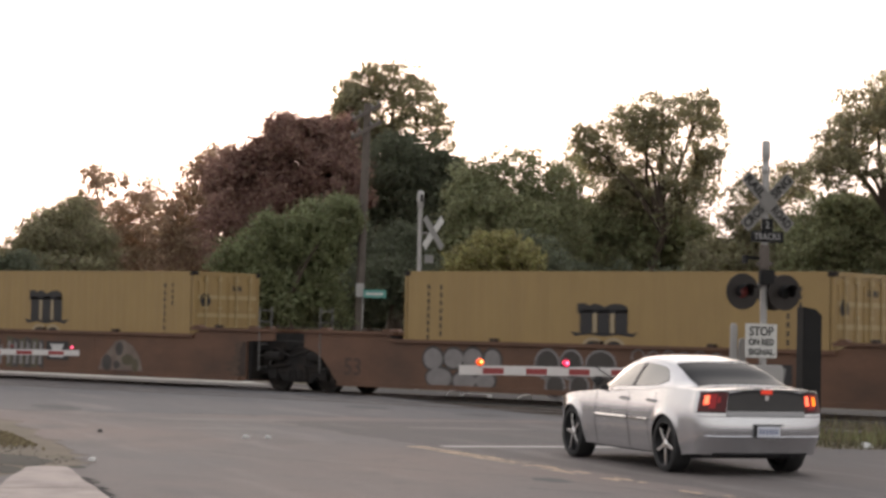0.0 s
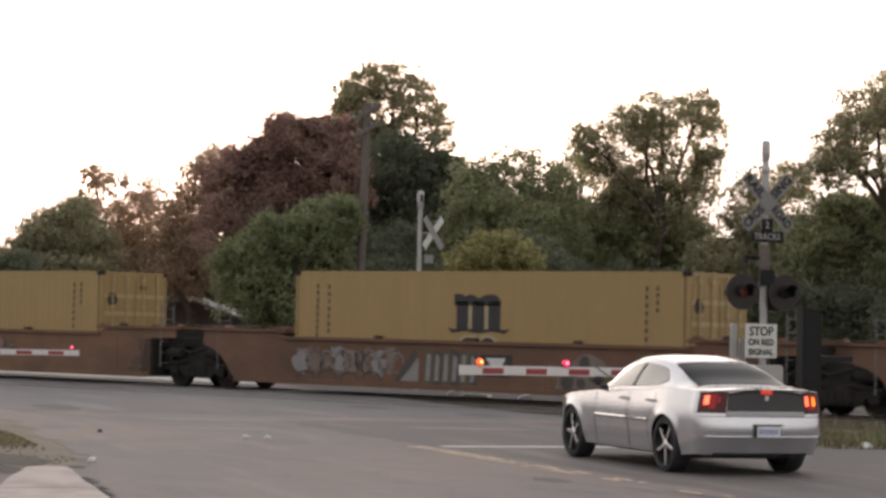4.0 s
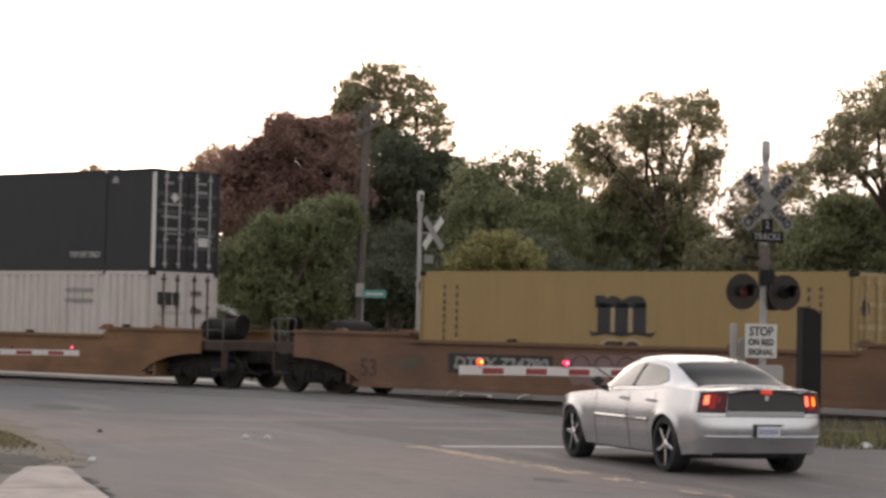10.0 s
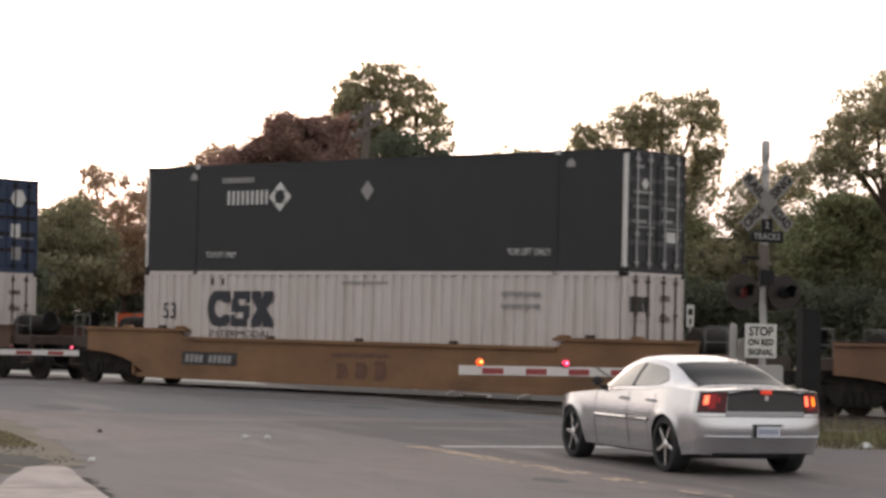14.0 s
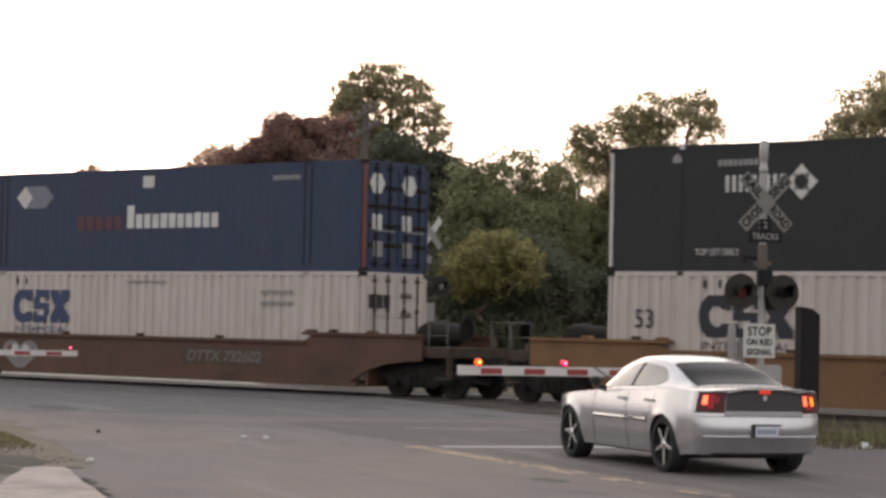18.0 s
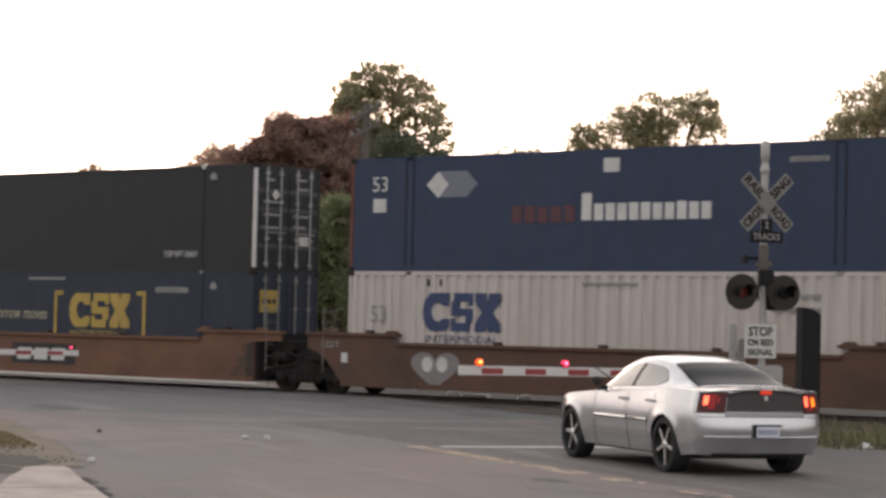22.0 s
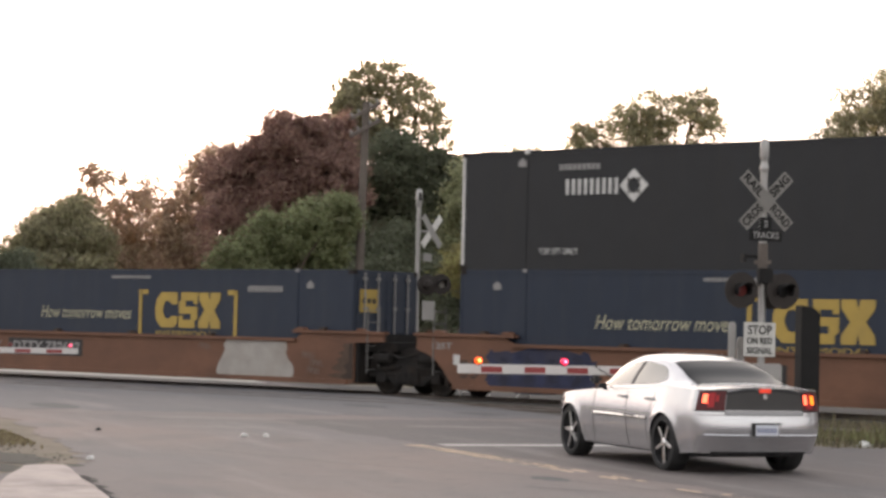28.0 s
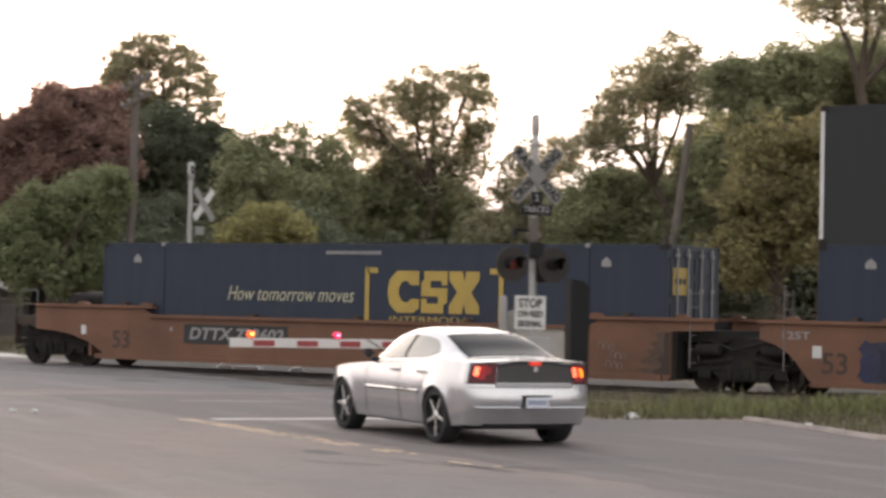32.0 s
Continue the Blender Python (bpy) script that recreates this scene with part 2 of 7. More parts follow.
lamp_dim = glow("dim_red_signal_lens", (0.12, 0.02, 0.018), 0.05)


# ---------------------------------------------------------------- mesh helpers
class Shape:
    """Collects vertices and faces of one mesh."""

    def __init__(self):
        self.v, self.f = [], []

    def add(self, verts, faces):
        k = len(self.v)
        self.v += [tuple(p) for p in verts]
        self.f += [tuple(i + k for i in q) for q in faces]
        return self

    def box(self, x0, x1, y0, y1, z0, z1):
        return self.add([(x, y, z) for z in (z0, z1) for x, y in ((x0, y0), (x1, y0), (x1, y1), (x0, y1))],
                        [(3, 2, 1, 0), (4, 5, 6, 7), (0, 1, 5, 4), (1, 2, 6, 5), (2, 3, 7, 6), (3, 0, 4, 7)])

    def prism(self, outline, a, b, axis="y"):
        """A flat outline, given in the two other axes, drawn out from a to b along axis."""
        n = len(outline)
        put = {"x": lambda p, d: (d, p[0], p[1]), "y": lambda p, d: (p[0], d, p[1]), "z": lambda p, d: (p[0], p[1], d)}[axis]
        vs = [put(p, a) for p in outline] + [put(p, b) for p in outline]
        return self.add(vs, [tuple(range(n)), tuple(range(2 * n - 1, n - 1, -1))] + [(i, i + n, (i + 1) % n + n, (i + 1) % n) for i in range(n)])

    def tube(self, a, b, r0, r1=None, n=12, caps=True):
        a, b = Vector(a), Vector(b)
        r1 = r0 if r1 is None else r1
        d = (b - a).normalized()
        s = d.orthogonal().normalized()
        t = d.cross(s)
        ring = [(math.cos(2 * math.pi * i / n), math.sin(2 * math.pi * i / n)) for i in range(n)]
        vs = [a + (s * c + t * q) * r0 for c, q in ring] + [b + (s * c + t * q) * r1 for c, q in ring]
        fs = [(i, (i + 1) % n, (i + 1) % n + n, i + n) for i in range(n)]
        if caps:
            fs += [tuple(range(n - 1, -1, -1)), tuple(range(n, 2 * n))]
        return self.add(vs, fs)

    def lathe(self, rings, centre, axis="y", n=24, caps=True):
        """Rings of (radius, distance along axis) turned round the axis through centre."""
        cx, cy, cz = centre
        vs = []
        for r, d in rings:
            for i in range(n):
                c, s = r * math.cos(2 * math.pi * i / n), r * math.sin(2 * math.pi * i / n)
                vs.append({"y": (cx + c, cy + d, cz + s), "x": (cx + d, cy + c, cz + s), "z": (cx + c, cy + s, cz + d)}[axis])
        fs = [(j * n + i, j * n + (i + 1) % n, (j + 1) * n + (i + 1) % n, (j + 1) * n + i) for j in range(len(rings) - 1) for i in range(n)]
        if caps and rings[0][0] > 0:
            fs.append(tuple(range(n)))
        if caps and rings[-1][0] > 0:
            fs.append(tuple(range((len(rings) - 1) * n, len(rings) * n)))
        return self.add(vs, fs)

    def mesh(self, name, mat, bevel=0.0, smooth=False, weld=0.0):
        me = bpy.data.meshes.new(name)
        me.from_pydata(self.v, [], self.f)
        bm = bmesh.new()
        bm.from_mesh(me)
        if weld:
            bmesh.ops.remove_doubles(bm, verts=bm.verts, dist=weld)
        if bevel:
            sharp = [e for e in bm.edges if len(e.link_faces) == 2 and e.calc_face_angle(0) > 0.5]
            bmesh.ops.bevel(bm, geom=sharp, offset=bevel, segments=2, affect="EDGES", clamp_overlap=True)
        bmesh.ops.recalc_face_normals(bm, faces=bm.faces)
        bm.to_mesh(me)
        bm.free()
        if smooth:
            me.polygons.foreach_set("use_smooth", [True] * len(me.polygons))
            me.set_sharp_from_angle(angle=radians(38))
        me.materials.append(mat)
        return me


def part(name, shape, mat, parent, label="", bevel=0.0, smooth=False, at=None):
    """One mesh object under a thing or under a part. shape: a Shape or a mesh."""
    me = shape if isinstance(shape, bpy.types.Mesh) else shape.mesh(name, mat, bevel, smooth)
    ob = new(name, me)
    ob.parent = parent
    if at is not None:
        ob.matrix_basis = at
    if label:
        ob["label"] = label
    return ob


def thing(name, label, category, m=None, group="", kind=""):
    ob = new(name)
    ob.empty_display_size = 0.2
    if m is not None:
        ob.matrix_basis = m
    return tagged(ob, label, category, group, kind)


def single(name, shape, mat, label, category, m=None, group="", kind="", bevel=0.0, smooth=False):
    ob = new(name, shape.mesh(name, mat, bevel, smooth))
    if m is not None:
        ob.matrix_basis = m
    return tagged(ob, label, category, group, kind)


def lettering(words, size, mat, depth=0.004, bold=0.0, slant=0.0, width=None):
    """A mesh of words in the built-in font, lying in the x-z plane and facing -y, centred on the origin."""
    cu = bpy.data.curves.new("words", "FONT")
    cu.body, cu.size, cu.align_x, cu.align_y = words, size, "CENTER", "CENTER"
    cu.extrude, cu.offset, cu.shear, cu.resolution_u = depth, bold, slant, 3
    ob = bpy.data.objects.new("words", cu)
    me = bpy.data.meshes.new_from_object(ob)
    bpy.data.objects.remove(ob)
    bpy.data.curves.remove(cu)
    if width:
        xs = [v.co.x for v in me.vertices]
        k = width / (max(xs) - min(xs))
        me.transform(Matrix.Diagonal((k, 1, 1, 1)))
    me.transform(Matrix.Rotation(radians(90), 4, "X"))
    me.materials.clear()
    me.materials.append(mat)
    return me

# ---------------------------------------------------------------- plan: the road runs along ROAD, the track along TRACK
ROAD = pose(-0.39, 32.06, 0, rz=19.7)          # local y along the road, away from the camera; x = 0 on the yellow line
TURN = -38.663                                 # the track's direction
TRACK0 = Vector((1.179, 52.9915, 0.0))


def on_track(s, y=0.0, z=0.0):
    """Pose of a thing s metres along the track from its mark; y = 0 is the near side of the containers."""
    return Matrix.Translation(TRACK0) @ pose(0, 0, 0, rz=TURN) @ pose(s, y, z)


ground = single("ground", Shape().add([(-900, -300, -0.12), (900, -300, -0.12), (900, 1600, -0.12), (-900, 1600, -0.12)], [(0, 1, 2, 3)]), soil,
                "bare soil and dry grass ground reaching to the horizon", "ground", kind="structure")


def slab(name, outline, z0, z1, mat, label, category, m=None, kind="structure"):
    return single(name, Shape().prism(outline, z0, z1, "z"), mat, label, category, m, kind=kind)


# the road and the wide asphalt apron before it; its broken edge against the soil
KERB_LINE = [(9.28, -0.8), (9.12, -1.8), (8.87, -3.2), (8.53, -4.6), (8.18, -6.5), (7.9, -9.0), (7.9, -13.0), (7.9, -18.0)]
_r = random.Random(8)
ASPHALT_EDGE = []
for (_a, _b), (_c, _d) in zip(((-5.5, -3.75), (-5.3, -2.0), (-5.05, 1.0), (-4.9, 4.0), (-4.7, 8.0), (-5.2, 14.0)), ((-5.3, -2.0), (-5.05, 1.0), (-4.9, 4.0), (-4.7, 8.0), (-5.2, 14.0), (-5.6, 20.0))):
    ASPHALT_EDGE += [(_a + (_c - _a) * i / 6 + _r.uniform(-0.16, 0.16), _b + (_d - _b) * i / 6) for i in range(6)]
slab("road", [(-5.9, -4.5)] + ASPHALT_EDGE + [(-5.6, 62), (6.9, 62), (6.9, -0.1), (9.2, -0.75)] + KERB_LINE[1:] + [(24, -24), (34, -60), (-34, -60), (-34, -12), (-9.5, -9.0)],
     -0.11, 0.0, asphalt, "worn grey asphalt road and apron with cracks", "road", ROAD)
_e = random.Random(17)
lane_asphalt = worn_asphalt("lane_asphalt", (0.088, 0.08, 0.079), (0.11, 0.094, 0.089))
slab("lane_surface", [(0.42 - 0.037 * y + _e.uniform(-0.12, 0.12), y) for y in [8.4 - 0.6 * i for i in range(45)]] + [(7.85, -18.0), (7.85, -9.0), (8.13, -6.5), (8.48, -4.6), (8.82, -3.2), (9.05, -1.9), (9.0, -0.9), (6.85, -0.15), (6.85, 8.2)],
     -0.002, 0.0022, lane_asphalt, "darker grey asphalt of the lane before the stop line", "road", ROAD)
CROSSING_EDGE = [(-4.6 + 0.38 * i, 12.4 - 0.125 * i + _e.uniform(-0.5, 0.5)) for i in range(31)]
slab("crossing_apron", CROSSING_EDGE + [(6.85, 27), (-4.6, 33)], -0.002, 0.0035, crossing_asphalt, "darker blue-grey asphalt before the railway crossing", "road", ROAD)
slab("verge", [(-34, -11.9), (-9.55, -8.9), (-5.9, -4.52)] + ASPHALT_EDGE + [(-5.62, 46), (-34, 46)], -0.115, -0.005, soil, "bare soil verge with dry grass", "verge", ROAD)
for _o in ([(-6.49, -5.12), (-6.36, -4.96), (-6.2, -4.92), (-6.0, -5.02), (-6.02, -5.5), (-6.08, -6.1), (-6.13, -6.6), (-6.2, -7.25), (-6.24, -8.2), (-7.25, -8.18), (-7.17, -7.85), (-6.98, -7.0), (-6.85, -6.48), (-6.6, -5.6)],
           [(-7.27, -8.22), (-6.25, -8.25), (-6.3, -8.7), (-6.36, -9.5), (-6.49, -10.6), (-6.9, -16), (-9.6, -16), (-8.4, -12), (-7.61, -9.4)]):
    slab("pavement", _o, -0.06, 0.06, concrete, "pale broken concrete pavement slab", "pavement", ROAD)
# Flat black strips for the crack and its shadow along the pavement's edge.
edge_dark = Shape()
_rim = [(-6.55, -5.15), (-6.36, -4.92), (-6.2, -4.88), (-5.98, -5.0), (-6.0, -5.5), (-6.06, -6.1), (-6.11, -6.6), (-6.18, -7.25), (-6.22, -8.2), (-6.28, -8.7), (-6.34, -9.5), (-6.47, -10.6)]
for (_a, _b), (_c, _d) in zip(_rim, _rim[1:]):
    for i in range(3):
        _p, _q = (_a + (_c - _a) * i / 3, _b + (_d - _b) * i / 3), (_a + (_c - _a) * (i + 1) / 3, _b + (_d - _b) * (i + 1) / 3)
        _w = _r.uniform(0.09, 0.24) if _b < -6 else _r.uniform(0.03, 0.09) if _b < -5.3 else _r.uniform(0.02, 0.05)
        edge_dark.add([(_p[0] - 0.03, _p[1], 0.006), (_q[0] - 0.03, _q[1], 0.006), (_q[0] + _w, _q[1] + 0.1, 0.006), (_p[0] + _w * _r.uniform(0.6, 1.1), _p[1] + 0.1, 0.006)], [(0, 1, 2, 3)])
edge_shadow = material("dark_edge_shadow", (0.02, 0.019, 0.018), 0.95, vary=0.4, scale=6, fine=30, bump=0.5)
single("pavement_edge_shadow", edge_dark, edge_shadow, "dark crack and its shadow painted along the pavement", "road", ROAD, kind="structure")
pebbles = Shape()
for i in range(260):
    _x, _y, _s = -5.5 - abs(_r.gauss(0, 0.7)), _r.uniform(-4.6, 8), _r.uniform(0.008, 0.025)
    pebbles.lathe([(_s, 0.0), (_s * 0.9, _s * 0.5), (0.0, _s * 0.8)], (_x, _y, -0.006), "z", 5)
single("loose_stones", pebbles, ballast_mat, "loose grey stones on the soil verge", "stones", ROAD, kind="stuff")
slab("verge", KERB_LINE + [(24, -24.1), (30, -24), (30, 1.5), (6.95, 1.5), (6.95, -0.05), (9.2, -0.7)], -0.115, -0.012, soil, "weedy soil verge behind the kerb", "verge", ROAD)
kerb = Shape()
for (_a, _b), (_c, _d) in zip(KERB_LINE, KERB_LINE[1:]):
    n = max(1, round(math.dist((_a, _b), (_c, _d)) / 1.2))
    for i in range(n):
        p, q = Vector((_a, _b)).lerp(Vector((_c, _d)), i / n), Vector((_a, _b)).lerp(Vector((_c, _d)), (i + 0.98) / n)
        side, low = (q - p).orthogonal().normalized(), _r.uniform(-0.012, 0.008)
        if side.x < 0:
            side = -side
        kerb.add([(*(p - side * 0.01), 0.0), (*(p + side * 0.16), 0.0), (*(p + side * 0.16), 0.075 + low), (*(p + side * 0.02), 0.085 + low),
                  (*(q - side * 0.01), 0.0), (*(q + side * 0.16), 0.0), (*(q + side * 0.16), 0.075 + low), (*(q + side * 0.02), 0.085 + low)],
                 [(0, 1, 2, 3), (7, 6, 5, 4), (0, 4, 5, 1), (1, 5, 6, 2), (2, 6, 7, 3), (3, 7, 4, 0)])
single("kerb", kerb, concrete, "low pale concrete kerb along the weeds", "kerb", ROAD, kind="structure", bevel=0.01)

# yellow centre line and white stop line
line = Shape()
rng = random.Random(3)
y = 0.25
while y > -9.5:
    step = rng.uniform(0.1, 0.34)
    keep = min(1.0, max(0.22, 1.0 + (y + 1.8) / 8.0))
    for off in (-0.1, 0.06):
        if rng.random() < keep:
            j, w = rng.uniform(-0.015, 0.015) + 0.1 - 0.037 * y, 0.125 * rng.uniform(0.55 + 0.4 * keep * keep, 1.0)
            line.add([(off + j, y - step, 0.004), (off + w + j + rng.uniform(-0.02, 0.02), y - step * rng.uniform(0.8, 1), 0.004), (off + w + j, y, 0.004), (off + j + rng.uniform(-0.02, 0.02), y - step * rng.uniform(0, 0.2), 0.004)], [(0, 1, 2, 3)])
    y -= step
single("yellow_centre_line", line, yellow_line, "worn yellow double centre line painted on the asphalt", "road marking", ROAD, kind="structure")
single("stop_line", Shape().add([(0.55, -0.02, 0.0045), (4.6, -0.02, 0.0045), (4.6, 0.42, 0.0045), (0.55, 0.42, 0.0045)], [(0, 1, 2, 3)]), white_line,
       "white stop line painted across the lane", "road marking", ROAD, kind="structure")

# the track under the train and the second, nearer track
for k, yo in enumerate((1.295, -3.2)):
    bed = Shape().prism([(-70, yo - 1.9), (90, yo - 1.9), (90, yo + (1.9 if k else 5.5)), (-70, yo + (1.9 if k else 5.5))], -0.11, -0.03, "z")
    single("track_bed", bed, ballast_mat, "grey crushed stone ballast under the rails", "track bed", on_track(0), kind="structure")
    for side in (-0.7175, 0.7175):
        r = Shape().prism([(yo + side + a, b) for a, b in ((-0.07, -0.1), (0.07, -0.1), (0.07, -0.085), (0.012, -0.07), (0.012, -0.02), (0.036, -0.012),
                          (0.036, 0.012), (0.03, 0.018), (-0.03, 0.018), (-0.036, 0.012), (-0.036, -0.012), (-0.012, -0.02), (-0.012, -0.07), (-0.07, -0.085))], -110, 130, "x")
        single("rail", r, rail_steel, "steel rail with a worn bright head", "rail", on_track(0), "rails of the two tracks", "structure")


# repairs, cracks and the ends of the crossing panels
def flat(name, m, rx, ry, mat, label, seed, z=0.004):
    r = random.Random(seed)
    pts = [(rx * math.cos(2 * math.pi * i / 18) * r.uniform(0.75, 1.1), ry * math.sin(2 * math.pi * i / 18) * r.uniform(0.75, 1.1), z) for i in range(18)]
    return single(name, Shape().add(pts, [tuple(range(18))]), mat, label, "road patch", m, kind="structure")


for i, (x, y, rx, ry) in enumerate(((-1.6, 47.4, 0.42, 1.1), (1.35, 25.6, 0.22, 0.5), (0.9, 44.5, 0.5, 0.9), (-7.8, 44.0, 0.5, 1.5), (3.4, 42.0, 0.6, 1.0))):
    flat("asphalt_repair", pose(x, y, 0, rz=19.7), rx, ry, asphalt_patch, "dark asphalt repair patch in the road", i)
damp_soil = material("damp_soil", (0.06, 0.056, 0.045), 0.95, vary=0.35, scale=3, fine=25, bump=0.5)
for i, (x, y, rx, ry) in enumerate(((-6.25, -2.9, 0.45, 1.2), (-6.7, -4.6, 0.3, 0.8), (-5.85, -4.25, 0.25, 0.3))):
    flat("damp_soil", ROAD @ pose(x, y, 0), rx, ry, damp_soil, "dark damp soil on the verge", 40 + i, 0.002)
pale_seam = material("pale_worn_asphalt", (0.175, 0.16, 0.152), 0.85, vary=0.15, scale=3, fine=60, bump=0.2)
for i, (x, y, rx, ry) in enumerate(((-9.6, 45.5, 0.9, 0.35), (-7.6, 44.8, 0.35, 0.5), (-4.0, 40.0, 1.4, 0.5), (0.5, 38.5, 1.2, 0.35), (-3.6, 36.5, 1.0, 0.3))):
    flat("worn_asphalt", pose(x, y, 0, rz=8), rx, ry, pale_seam, "pale worn patch of asphalt", 20 + i, 0.003)


def crack(points, width, seed):
    r = random.Random(seed)
    s = Shape()
    path = []
    for a, b in zip(points, points[1:]):
        n = max(2, int(math.dist(a, b) / 0.35))
        path += [(a[0] + (b[0] - a[0]) * i / n + r.uniform(-0.05, 0.05), a[1] + (b[1] - a[1]) * i / n + r.uniform(-0.05, 0.05)) for i in range(n)]
    path.append(points[-1])
    vs = []
    for x, y in path:
        w = width * r.uniform(0.4, 1.2)
        vs += [(x - w, y, 0.005), (x + w * 0.3, y + w, 0.005)]
    s.add(vs, [(2 * i, 2 * i + 1, 2 * i + 3, 2 * i + 2) for i in range(len(path) - 1)])
    return single("asphalt_crack", s, asphalt_patch, "dark sealed crack across the asphalt", "road crack", kind="structure")


crack([(-2.6, 33.5), (-1.2, 32.6), (0.2, 31.0)], 0.03, 1)
crack([(-8.0, 41.0), (-3.0, 38.0), (0.5, 36.6), (1.8, 35.2)], 0.05, 2)
crack([(-3.4, 30.0), (-1.0, 27.5), (1.2, 25.9), (3.2, 23.0)], 0.025, 3)
crack([(1.0, 24.2), (1.9, 23.6), (2.6, 24.3), (3.3, 22.8)], 0.05, 6)
crack([(0.4, 21.9), (1.6, 22.6), (3.6, 21.9)], 0.03, 7)
crack([(4.2, 25.2), (6.5, 24.8), (9.0, 25.6)], 0.04, 4)
crack([(3.0, 23.6), (6.0, 23.0), (9.4, 23.9)], 0.06, 5)
panel_stone = material("pale_crossing_panel", (0.7, 0.68, 0.66), 0.7, vary=0.1, bump=0.1)
for x, y, w, h in ((0.37, 58.26, 0.2, 0.12), (2.21, 56.2, 0.19, 0.11)):
    block = Shape().prism([(-w, -0.03), (w, -0.03), (w * 0.7, h), (-w * 0.5, h * 0.8)], -0.25, 0.25)
    single("crossing_panel_end", block, panel_stone, "pale concrete crossing panel end beside the rail", "crossing panel", pose(x, y, 0), kind="structure", bevel=0.01)
single("crossing_panel_edge", Shape().box(-0.4, 0.4, -0.1, 0.1, -0.03, 0.045), panel_stone, "thin pale concrete edge beside the rail", "crossing panel", pose(1.0, 57.6, 0, rz=TURN), kind="structure", bevel=0.008)
lot = material("pale_gravel", (0.5, 0.48, 0.43), 0.9, vary=0.15, scale=2, fine=30, bump=0.4)
slab("gravel_lot", [(-60, 4.4), (-11.5, 4.4), (-15.0, 7.0), (-60, 7.0)], -0.115, 0.02, lot, "pale gravel beyond the track", "gravel", on_track(0))

# ---------------------------------------------------------------- the train
MOVING = []
SIDES = {}
MID = 1.295                                    # centre line of the cars, from the containers' near side
WELL, SILL, RAISED = 8.25, 1.40, 1.62


def wheel_mesh():
    s = Shape().lathe([(0.08, -0.09), (0.1, -0.09), (0.12, -0.06), (0.33, -0.035), (0.36, -0.06), (0.42, -0.06), (0.425, 0.02), (0.455, 0.045), (0.455, 0.06), (0.36, 0.06), (0.3, 0.02), (0.08, 0.03)], (0, 0, 0), n=28)
    return s.mesh("wheel", truck_steel, smooth=True)


WHEEL = wheel_mesh()


rusty_steel = material("rusty_brown_steel", (0.05, 0.033, 0.025), 0.8, vary=0.35, scale=4, bump=0.2)
grab_steel = material("worn_handrail", (0.14, 0.135, 0.13), 0.6, 0.2, vary=0.3, scale=8, bump=0.05)


def truck_meshes():
    frame_side = Shape().prism([(-1.25, 0.52), (-1.25, 0.66), (-0.7, 0.72), (-0.45, 0.86), (0.45, 0.86), (0.7, 0.72), (1.25, 0.66), (1.25, 0.52), (0.75, 0.5), (0.5, 0.27), (-0.5, 0.27), (-0.75, 0.5)], -0.06, 0.06)
    for x in (-0.89, 0.89):
        frame_side.box(x - 0.15, x + 0.15, -0.1, 0.1, 0.34, 0.66)
    for x in (-0.3, -0.1, 0.1, 0.3):
        frame_side.tube((x, -0.075, 0.34), (x, -0.075, 0.6), 0.08, n=10)
    bolster = Shape().box(-0.25, 0.25, -1.1, 1.1, 0.5, 0.78)
    axle = Shape().tube((0, -1.0, 0.435), (0, 1.0, 0.435), 0.08, n=12)
    return frame_side.mesh("side_frame", truck_steel, 0.01), bolster.mesh("bolster", truck_steel, 0.02), axle.mesh("axle", truck_steel)


FRAME_SIDE, BOLSTER, AXLE = truck_meshes()


def truck(parent, x):
    """A four-wheel truck of a freight car."""
    t = part("truck", BOLSTER, truck_steel, parent, "dark greasy cast steel truck with four wheels", at=pose(x, MID, 0))
    for y in (-1.0, 1.0):
        part("side_frame", FRAME_SIDE, truck_steel, t, at=pose(0, y, 0))
    for dx in (-0.89, 0.89):
        part("axle", AXLE, truck_steel, t, at=pose(dx, 0, 0))
        for y, turn in ((-0.76, 0), (0.76, 180)):
            part("wheel", WHEEL, truck_steel, t, at=pose(dx, y, 0.435, rz=turn))


def letter_bars(parent, name, x, z, w, h, n, mat, y=-0.004, slant=0.0, seed=1, label="", gap=0.25, backing=None):
    """Unreadable or private writing: upright bars of its size and colour."""
    r = random.Random(seed)
    step = w / n
    if backing is not None:
        parent = part(name + "_panel", Shape().box(x - w / 2 - 0.12, x + w / 2 + 0.14 + slant * h, y - 0.002, y + 0.004, z - h * 0.8, z + h * 0.8), backing, parent, "dark stencil panel")
        y -= 0.004
    for i in range(n):
        if n > 6 and i == n // 2 - 1 and gap > 0.3:
            continue
        x0 = x - w / 2 + i * step
        hh = h * r.uniform(0.92, 1.0)
        a = step * (1 - gap)
        s = Shape().prism([(x0, z - h / 2), (x0 + a, z - h / 2), (x0 + a + slant * h, z - h / 2 + hh), (x0 + slant * h, z - h / 2 + hh)], y - 0.006, y + 0.004)
        part(name[:-1], s, mat, parent, label)


